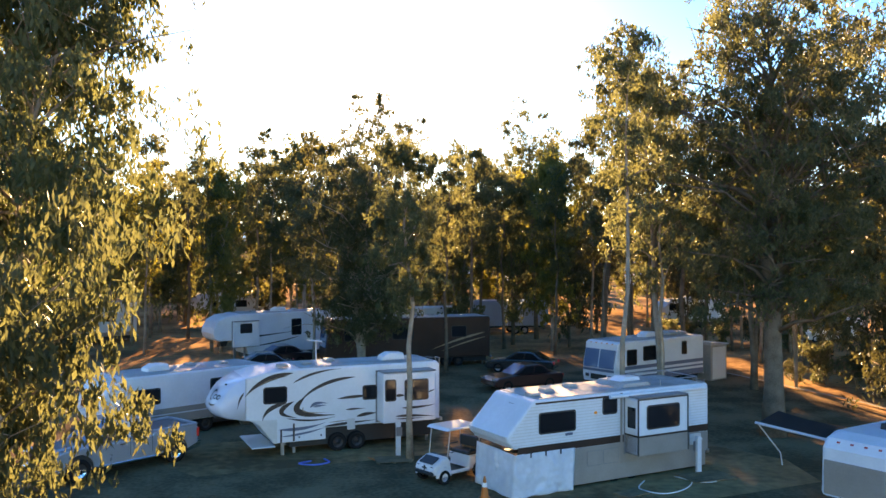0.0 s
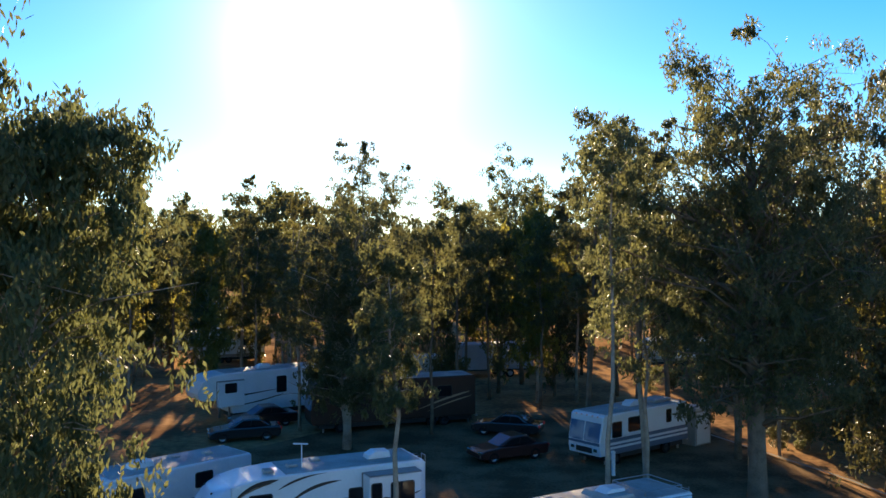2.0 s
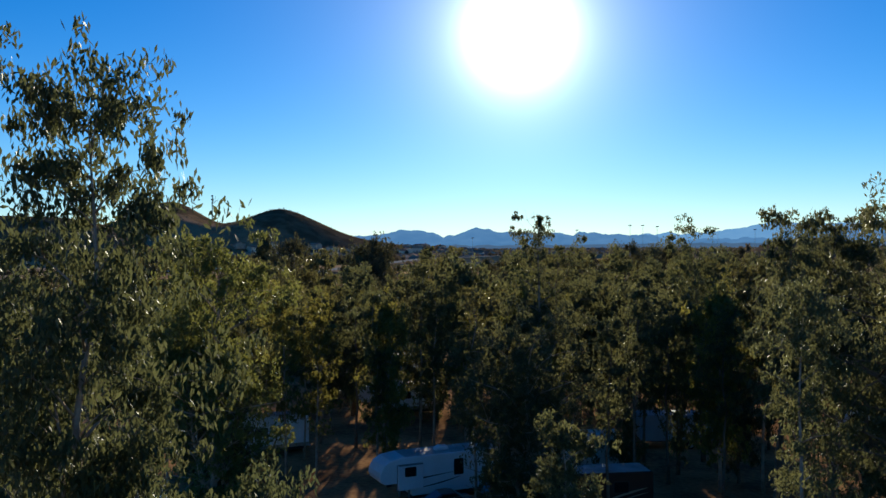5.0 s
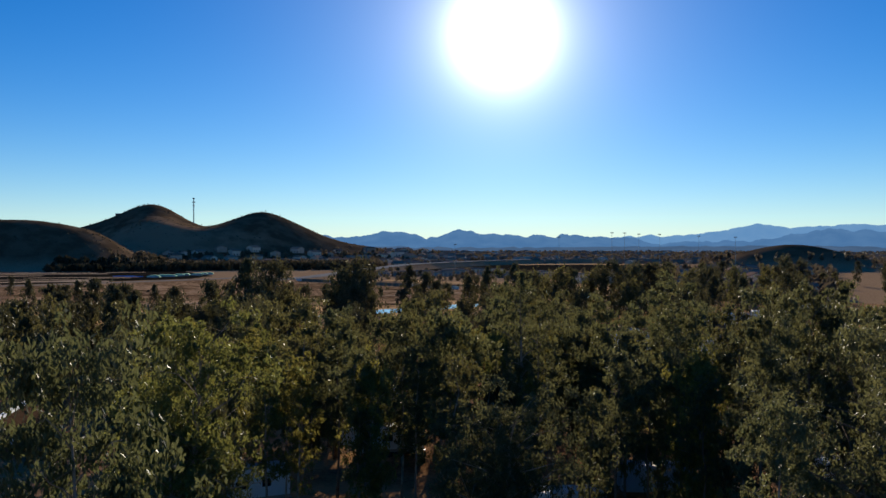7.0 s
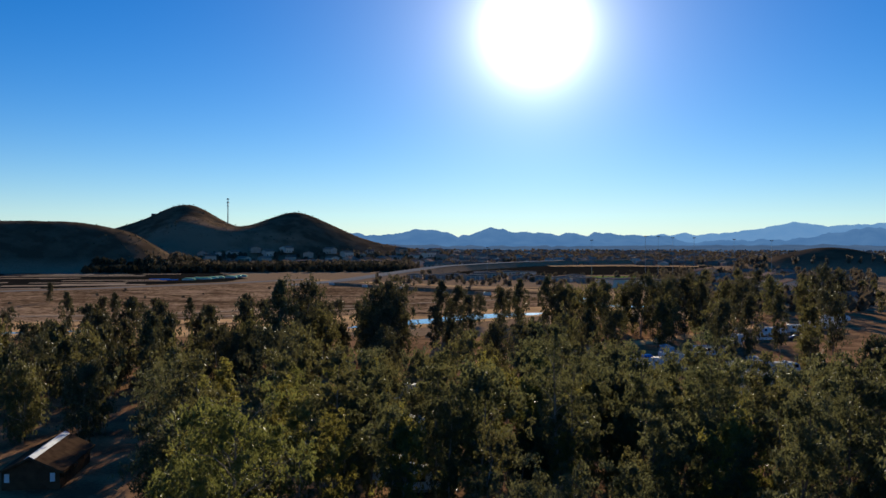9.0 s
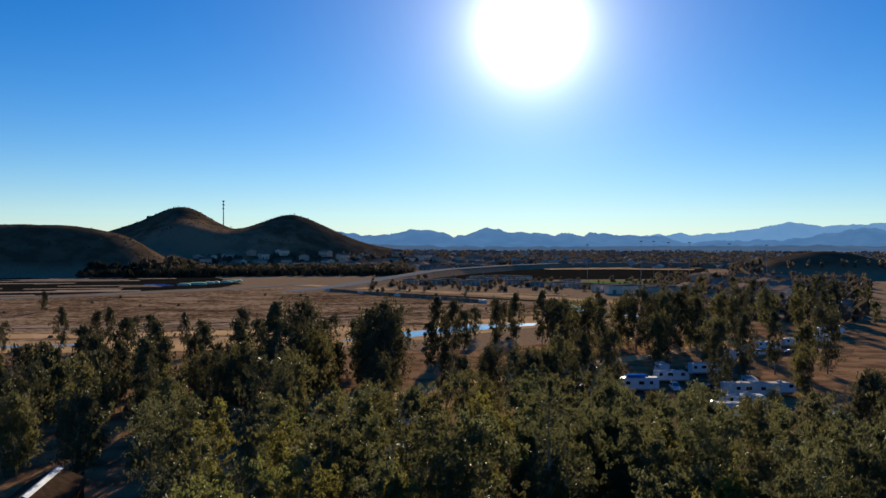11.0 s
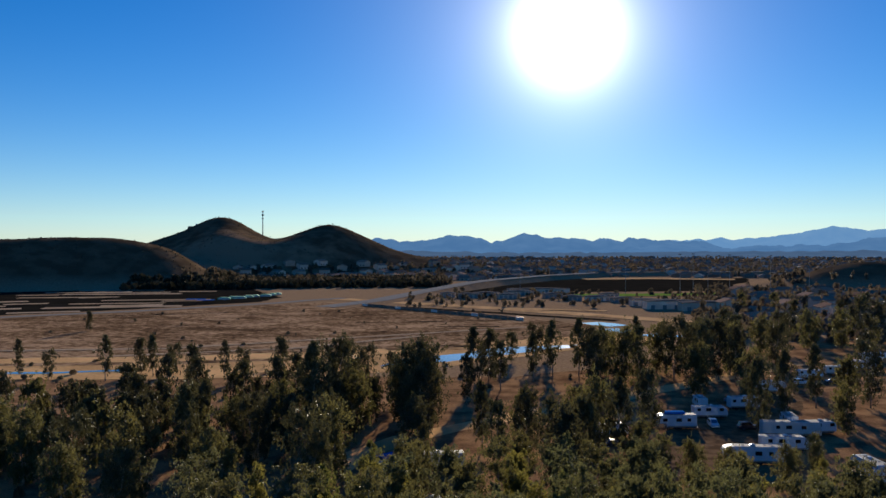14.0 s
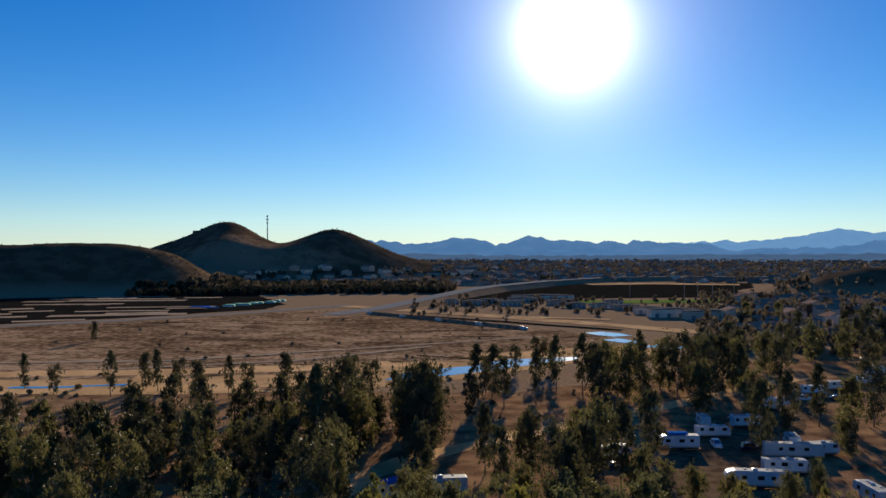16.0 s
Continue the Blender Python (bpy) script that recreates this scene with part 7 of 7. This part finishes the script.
def traffic_cone(m):
    v = thing("traffic_cone", "orange traffic cone with white band", "traffic cone", "", m)
    part("base", box(-0.19, 0.19, -0.19, 0.19, 0, 0.03, 0.01), M["orange"], v)
    bm = bmesh.new()
    tube(bm, [(0, 0, 0.03), (0, 0, 0.38)], [0.14, 0.09], 14)
    tube(bm, [(0, 0, 0.52), (0, 0, 0.72)], [0.07, 0.03], 14)
    part("cone", bm, M["orange"], v)
    part("band", tube(bmesh.new(), [(0, 0, 0.38), (0, 0, 0.52)], [0.09, 0.07], 14), M["white"], v, "white reflective band")
    return v


traffic_cone(pose(1.35, 28.2, 0))


def hose(label, pts, mat, r=0.03):
    fine = []
    for i in range(len(pts) - 1):
        p = [Vector((*pts[max(0, min(len(pts) - 1, i + k))], 0.04)) for k in (-1, 0, 1, 2)]
        for j in range(6):
            t = j / 6
            fine.append(0.5 * ((2 * p[1]) + (-p[0] + p[2]) * t + (2 * p[0] - 5 * p[1] + 4 * p[2] - p[3]) * t * t + (-p[0] + 3 * p[1] - 3 * p[2] + p[3]) * t ** 3))
    ob = obj_of(tube(bmesh.new(), fine, r, 6), "hose", M[mat], True)
    return tagged(ob, label, "hose")


hose("pale water hose lying on dirt", [(7.0, 30.2), (6.6, 29.2), (7.3, 28.6), (8.3, 29.4), (9.0, 31.1)], "white", 0.025)
hose("pale cable lying on dirt", [(8.2, 30.8), (8.9, 30.0), (9.6, 30.3), (9.25, 31.3)], "cream", 0.02)
hose("blue sewer hose coiled on asphalt", [(-5.0, 33.0), (-5.4, 32.6), (-4.8, 32.4), (-4.3, 32.8), (-4.6, 33.4)], "blue_tarp", 0.04)
hose("orange cable lying beside a trailer", [(-2.9, 33.6), (-2.4, 33.0), (-1.9, 33.3), (-1.75, 33.9)], "orange", 0.025)
for x, y, a, b, turn, label in ((9.3, 30.7, 0.9, 0.6, 20, "wooden pallet board beside the utility post"), (-1.9, 33.2, 0.7, 0.5, 10, "wooden board under a post"), (6.2, 28.6, 0.5, 0.35, 35, "flat wooden board on dirt")):
    v = thing("wooden_pallet", label, "pallet", "wooden boards", pose(x, y, 0, 0, 0, turn))
    for k in range(5):
        part("plank", box(-a, a, -b + k * 2 * b / 5, -b + (k + 0.85) * 2 * b / 5, 0.06, 0.085, 0.004), M["wood"], v)
    for k in (-1, 0, 1):
        part("bearer", box(k * a * 0.85 - 0.05, k * a * 0.85 + 0.05, -b, b, 0.0, 0.06), M["wood"], v)


def storage_cabinet(label, m, w, d, h, mat):
    v = thing("storage_shed", label, "shed", "", m)
    part("body", box(-w / 2, w / 2, -d / 2, d / 2, 0, h, 0.02), M[mat], v)
    part("roof", prism([(-w / 2 - 0.1, h), (-w / 2 - 0.1, h + 0.05), (w / 2 + 0.1, h + 0.18), (w / 2 + 0.1, h)], -d / 2 - 0.1, d / 2 + 0.1), M["roof"], v, "pale sloping lid")
    part("door", box(-w / 2 + 0.15, w / 2 - 0.15, d / 2, d / 2 + 0.03, 0.1, h - 0.15, 0.01), M["cream"], v, "plain shed door")
    return v


storage_cabinet("grey storage shed behind a motorhome", pose(16.6, 54.2, 0, 0, 0, 217), 1.6, 1.4, 2.2, "concrete")


def box_trailer(label, m, mat, L=7.0):
    v = thing("box_trailer", label, "trailer", "", m)
    part("body", prism(rounded(-L / 2, L / 2, 0.8, 3.2, 0.35, 5), -1.2, 1.2, 0.06), M[mat], v)
    for x in (-1.2, -0.3):
        for s in (1, -1):
            wheel_parts(v, x, s * 1.05, 0.4, 0.22, out=s)
    part("chassis", box(-L / 2 + 0.3, L / 2 - 0.3, -0.5, 0.5, 0.6, 0.82), M["black"], v)
    return v


box_trailer("blue-grey round-edged trailer behind the lane", pose(6.4, 83.5, 0, 0, 0, 190), "blue_grey")
box_trailer("pale box trailer behind the brown motorhome", pose(-1.5, 73.5, 0, 0, 0, 195), "cream", 6.0)


def picnic_table(m):
    v = thing("picnic_table", "weathered wooden picnic table on bare earth", "table", "picnic tables", m)
    for k in range(5):
        part("table_plank", box(-0.9, 0.9, -0.36 + 0.146 * k, -0.23 + 0.146 * k, 0.72, 0.76, 0.005), M["wood"], v)
    for y in (-0.72, 0.72):
        part("bench_plank", box(-0.9, 0.9, y - 0.13, y + 0.13, 0.42, 0.46, 0.005), M["wood"], v)
    for x in (-0.65, 0.65):
        for s in (1, -1):
            part("leg", tube(bmesh.new(), [(x, s * 0.25, 0.72), (x, s * 0.62, 0.0)], 0.04, 4), M["wood"], v)
        part("crossbeam", box(x - 0.03, x + 0.03, -0.78, 0.78, 0.36, 0.42), M["wood"], v)
    return v


t0 = picnic_table(pose(25.0, 52.5, 0, 0, 0, 20))
copy_thing(t0, pose(27.8, 55.0, 0, 0, 0, 60))
copy_thing(t0, pose(23.0, 57.5, 0, 0, 0, 100))


# ---- valley: houses, farm buildings, masts ----
def gable_house(name, label, m, L, W, h, rise, wall="stucco", roof="tile_roof", group="valley houses"):
    v = thing(name, label, "house", group, m)
    part("wall", prism([(-W / 2, 0), (-W / 2, h), (0, h + rise * 0.92), (W / 2, h), (W / 2, 0)], -L / 2, L / 2), M[wall], v, "plain outer walls")
    bm = bmesh.new()
    o = 0.5
    s = rise / (W / 2)
    pts = [(-W / 2 - o, h - s * o), (0, h + rise), (W / 2 + o, h - s * o), (W / 2 + o, h - s * o + 0.25), (0, h + rise + 0.3), (-W / 2 - o, h - s * o + 0.25)]
    part("roof", prism(pts, -L / 2 - o, L / 2 + o), M[roof], v, "low pitched roof")
    for s2 in (1, -1):
        for k in range(max(2, int(L / 4))):
            y = -L / 2 + (k + 0.5) * L / max(2, int(L / 4))
            part("window", box(*sorted((s2 * W / 2, s2 * (W / 2 + 0.05))), y - 0.8, y + 0.8, 1.0, 2.3), M["glass"], v, "dark window")
    return v


barn = gable_house("shed", "dark brown wooden shed with pale ridge under trees", pose(-68.3, 94.0, 0, 0, 0, 18.6), 12.5, 6.4, 2.1, 1.5, "dark_wood", "dark_wood", "")
part("ridge_cap", prism([(-0.55, 3.62), (0.0, 3.94), (0.55, 3.62), (0.55, 3.68), (0.0, 4.0), (-0.55, 3.68)], -6.8, 6.8), M["tarp"], barn, "pale metal ridge cap")
for x in (-2.6, 2.4):
    part("notice_board", box(x - 0.28, x + 0.28, -6.3, -6.25, 0.9, 1.9, 0.01), M["white"], barn, "white notice board")
house_rng = random.Random(21)
HOUSE = ("beige stucco house with brown tile roof", "pale stucco house with dark roof", "tan house with low roof among trees")
protos = [gable_house("house", HOUSE[k], pose(0, 0, -60), L, W, h, r) for k, (L, W, h, r) in enumerate(((15, 11, 3.2, 2.2), (13, 12, 6.0, 2.0), (18, 10, 3.2, 2.0)))]
spots = []
for _ in range(2000):
    px, d = house_rng.uniform(6.0, 14.5), house_rng.uniform(420, 760)
    x, y = d * math.sin(radians(px - 1.5)), d * math.cos(radians(px - 1.5))
    if all((x - a) ** 2 + (y - b) ** 2 > 24 ** 2 for a, b in spots):
        spots.append((x, y))
    if len(spots) == 44:
        break
for i, (x, y) in enumerate(spots):
    copy_thing(protos[i % 3], pose(x, y, 0, 0, 0, house_rng.choice((10, 100, 55, 145)) + house_rng.uniform(-6, 6)))
# houses at the foot of the hills
foot = []
for _ in range(3000):
    b, d = house_rng.uniform(-27.0, -8), house_rng.uniform(985, 1230)
    x, y = d * math.sin(radians(b)), d * math.cos(radians(b))
    if hills(x, y) < 15 and all((x - p) ** 2 + (y - q) ** 2 > 17 ** 2 for p, q in foot):
        foot.append((x, y))
    if len(foot) == 120:
        break
for i, (x, y) in enumerate(foot):
    copy_thing(protos[i % 3], pose(x, y, hills(x, y) - 0.3, 0, 0, house_rng.uniform(0, 180)))
for p in protos:
    for o in list(p.children_recursive) + [p]:
        bpy.data.objects.remove(o)


def scattered(name, label, category, mat, places, make):
    verts, faces = [], []
    for p in places:
        v, f = make(*p)
        k = len(verts)
        verts += v
        faces += [tuple(i + k for i in q) for q in f]
    return tagged(new(name, mesh_of(name, verts, faces, mat)), label, category, kind="stuff")


def hut(x, y, z, L, W, h, r, a):
    c, s = math.cos(a), math.sin(a)
    loc = [(-L, -W, 0), (L, -W, 0), (L, W, 0), (-L, W, 0), (-L, -W, h), (L, -W, h), (L, W, h), (-L, W, h), (-L, 0, h + r), (L, 0, h + r)]
    return [(x + c * u - s * v, y + s * u + c * v, z + w) for u, v, w in loc], [(0, 1, 5, 4), (1, 2, 6, 9, 5), (2, 3, 7, 6), (3, 0, 4, 8, 7), (4, 5, 9, 8), (6, 7, 8, 9)]


def bushy(x, y, z, r, h, seed):
    q = random.Random(seed)
    v, f = [], []
    for k in range(14):
        t = q.uniform(0.12, 1)
        w = r * (1 - abs(t - 0.45) * 1.1) * q.uniform(0.3, 0.75)
        a, e = q.uniform(0, 6.28), r * 0.55 * q.random()
        cx, cy, cz = x + e * math.cos(a), y + e * math.sin(a), z + h * t
        b = q.uniform(0, 6.28)
        n = len(v)
        v += [(cx + w * math.cos(b), cy + w * math.sin(b), cz - w * 0.2), (cx + 0.2 * w, cy - 0.1 * w, cz + w), (cx - w * math.cos(b), cy - w * math.sin(b), cz + 0.2 * w), (cx, cy + 0.2 * w, cz - w)]
        f.append((n, n + 1, n + 2, n + 3))
    return v, f


r8 = random.Random(31)
town, woods, belt = [], [], []
for _ in range(3800):
    b, d = r8.uniform(-30, 26), 900 * (3900 / 900) ** r8.random()
    if d < 1100 and b > -9 or (b < -9 and d < 1330):
        continue
    x, y = d * math.sin(radians(b)), d * math.cos(radians(b))
    town.append((x, y, hills(x, y) - 0.3, r8.uniform(4.5, 8), r8.uniform(4, 5.5), r8.choice((3.0, 3.0, 5.4)), r8.uniform(1.6, 2.6), r8.uniform(0, 3.14)))
scattered("far_houses", "small pale houses spread over the far valley", "houses", M["far_house"], town, hut)
for _ in range(9500):
    b, d = r8.uniform(-31, 27), 860 * (3900 / 860) ** (r8.random() ** 1.2)
    if d < 1150 and -13 < b < 7 or d < 1100 and b > -9 and r8.random() < 0.5:
        continue
    x, y = d * math.sin(radians(b)), d * math.cos(radians(b))
    z = hills(x, y)
    if z > 12:
        continue
    woods.append((x, y, z - 0.3, r8.uniform(2.5, 5.5), r8.uniform(4, 9), r8.randrange(10 ** 6)))
for _ in range(420):
    b, d = r8.uniform(-27, -8), r8.uniform(985, 1230)
    x, y = d * math.sin(radians(b)), d * math.cos(radians(b))
    if hills(x, y) < 16:
        woods.append((x, y, hills(x, y) - 0.3, r8.uniform(2.5, 5), r8.uniform(4, 7), r8.randrange(10 ** 6)))
# dark belt of trees along the foot of the hills
for _ in range(900):
    b, d = r8.uniform(-34, -14), r8.uniform(820, 980)
    x, y = d * math.sin(radians(b)), d * math.cos(radians(b))
    if hills(x, y) < 8:
        belt.append((x, y, hills(x, y) - 0.3, r8.uniform(4, 8), r8.uniform(4, 7), r8.randrange(10 ** 6)))
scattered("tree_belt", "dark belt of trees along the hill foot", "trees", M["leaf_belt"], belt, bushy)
# bushes round the nearer houses
for _ in range(420):
    b, d = r8.uniform(2.5, 15), r8.uniform(380, 820)
    x, y = d * math.sin(radians(b)), d * math.cos(radians(b))
    woods.append((x, y, -0.2, r8.uniform(2.5, 5), r8.uniform(3, 9), r8.randrange(10 ** 6)))
for _ in range(160):
    b, d = r8.uniform(-16, 3), r8.uniform(560, 740)
    x, y = d * math.sin(radians(b)), d * math.cos(radians(b))
    woods.append((x, y, -0.2, r8.uniform(1.5, 3.5), r8.uniform(2, 5), r8.randrange(10 ** 6)))
scattered("far_woods", "dark trees and bushes scattered over the valley", "trees", M["leaf_far"], woods, bushy)
scrub = []
for _ in range(46):
    b, d = r8.uniform(-42, -8), r8.uniform(300, 560)
    x, y = d * math.sin(radians(b)), d * math.cos(radians(b))
    scrub.append((x, y, -0.1, r8.uniform(0.6, 1.6), r8.uniform(0.6, 1.6), r8.randrange(10 ** 6)))
for _ in range(190):
    b, d = r8.uniform(-48, 14), r8.uniform(150, 300)
    x, y = d * math.sin(radians(b)), d * math.cos(radians(b))
    if b > 0 or near_lane(x, y):
        continue
    scrub.append((x, y, -0.1, r8.uniform(0.6, 1.8), r8.uniform(0.6, 2.0), r8.randrange(10 ** 6)))
# brush on the hillsides
for _ in range(2600):
    b, d = r8.uniform(-46, -13), r8.uniform(880, 1330)
    x, y = d * math.sin(radians(b)), d * math.cos(radians(b))
    z = hills(x, y)
    if z > 6:
        scrub.append((x, y, z - 0.3, r8.uniform(0.5, 1.3), r8.uniform(0.5, 1.3), r8.randrange(10 ** 6)))
scattered("scrub", "low dark bushes dotted over dry ground", "bushes", M["leaf_far"], scrub, bushy)


def farm_hall(label, m, L, W, h, mat="sheet_roof", wall="stucco"):
    v = thing("farm_building", label, "building", "farm buildings", m)
    part("wall", box(-L / 2, L / 2, -W / 2, W / 2, 0, h), M[wall], v, "plain low walls")
    part("roof", prism([(-L / 2 - 0.4, h), (-L / 2 - 0.4, h + 0.3), (0, h + 1.1), (L / 2 + 0.4, h + 0.3), (L / 2 + 0.4, h)], -W / 2 - 0.4, W / 2 + 0.4), M[mat], v, "pale sheet roof")
    for k in range(4):
        x = -L / 2 + (k + 0.5) * L / 4
        part("door", box(x - 1.2, x + 1.2, -W / 2 - 0.06, -W / 2, 0, 2.6), M["grey_paint"], v, "grey roller door")
    return v


for px, py, L, W, h in ((-137.8, 645.7, 16, 9, 3), (-126.5, 661.9, 20, 9, 3.2), (-107.6, 646.8, 14, 9, 3), (-105.4, 688.2, 24, 9, 3.2), (-94.9, 729.0, 52, 9, 3.2), (-75.3, 661.3, 14, 8, 3), (-57.9, 634.4, 14, 8, 3), (-39.6, 633.0, 18, 8, 3), (-21.2, 620.5, 16, 9, 3), (-5.5, 587.8, 20, 9, 4), (8.6, 563.2, 30, 10, 5), (31.7, 551.7, 34, 10, 5), (-155.4, 654.7, 12, 8, 3), (-33.6, 671.7, 14, 8, 3)):
    farm_hall("low farm building with pale sheet roof", pose(px, py, 0, 0, 0, 14 + house_rng.uniform(-6, 10)), L, W, h)
for px, py, L in ((-311.2, 589.7, 9), (-310.9, 602.6, 7), (-305.9, 603.8, 10), (-305.1, 617.4, 8), (-303.0, 624.8, 6), (-298.2, 633.0, 9), (-299.0, 647.3, 6), (-298.5, 654.9, 7)):
    v = thing("greenhouse", "teal sheeted greenhouse tunnel beside crops", "greenhouse", "greenhouses", pose(px, py, 0, 0, 0, 20))
    part("cover", prism([(-L / 2, 0), (-L / 2, 1.1), (-L / 4, 1.7), (L / 4, 1.7), (L / 2, 1.1), (L / 2, 0)], -3, 3), M["teal"], v, "teal plastic sheeting")
    part("end_wall", box(-L / 2 + 0.5, L / 2 - 0.5, -3.1, -3.0, 0, 1.0), M["cream"], v, "pale end wall")
for px, py, L in ((-319.5, 563.2, 14), (-307.2, 554.8, 12)):
    draped_sheet("blue sheet laid over stacked goods", pose(px, py, 0, 0, 0, 20), L, 6, 2.0, "blue_tarp")

# wall of panels along the levee
(ax, ay), (bx, by) = (-188, 547), (-67, 458)
wall_len, wall_turn = math.hypot(bx - ax, by - ay), math.degrees(math.atan2(by - ay, bx - ax))
panel_wall = thing("panel_wall", "long grey panel wall beside the levee", "wall", "", pose(ax, ay, 0, 0, 0, wall_turn))
n_panels = int(wall_len / 6)
for k in range(n_panels):
    hgt = 1.5 + 0.4 * house_rng.random()
    part("panel", box(k * wall_len / n_panels, (k + 0.93) * wall_len / n_panels, -0.15, 0.15, 0, hgt), M["wall_panel"] if k % 6 else M["cream"], panel_wall)

# relay mast on the hill's shoulder
mb = radians(-25.4)
mx, my = 1285 * math.sin(mb), 1285 * math.cos(mb)
mz = hills(mx, my)
mast = thing("radio_mast", "tall thin radio mast on a hill shoulder", "mast", "", pose(mx, my, mz - 1))
part("pole", tube(bmesh.new(), [(0, 0, 0), (0, 0, 91.5 - mz)], [0.9, 0.55], 8), M["steel"], mast, "grey steel pole")
for k, w in enumerate((2.6, 3.0, 2.2)):
    z = 89.5 - mz - 5.0 * k
    part("antenna_ring", box(-w / 2, w / 2, -w / 2, w / 2, z, z + 1.6, 0.2), M["grey_paint"], mast, "dark antenna cluster")
for b, d, h in ((1.6, 690, 33), (2.4, 700, 33), (3.3, 700, 32), (4.6, 720, 32), (7.0, 760, 31), (-8.6, 720, 24), (-1.8, 720, 30), (9.2, 760, 30)):
    x, y = d * math.sin(radians(b)), d * math.cos(radians(b))
    v = thing("light_mast", "tall floodlight mast over the valley floor", "light mast", "floodlight masts", pose(x, y, 0))
    part("pole", tube(bmesh.new(), [(0, 0, 0), (0, 0, h)], [0.18, 0.1], 6), M["steel"], v, "steel pole")
    part("lamp_rack", box(-1.2, 1.2, -0.2, 0.2, h - 0.35, h + 0.35, 0.05), M["grey_paint"], v, "rack of floodlights")
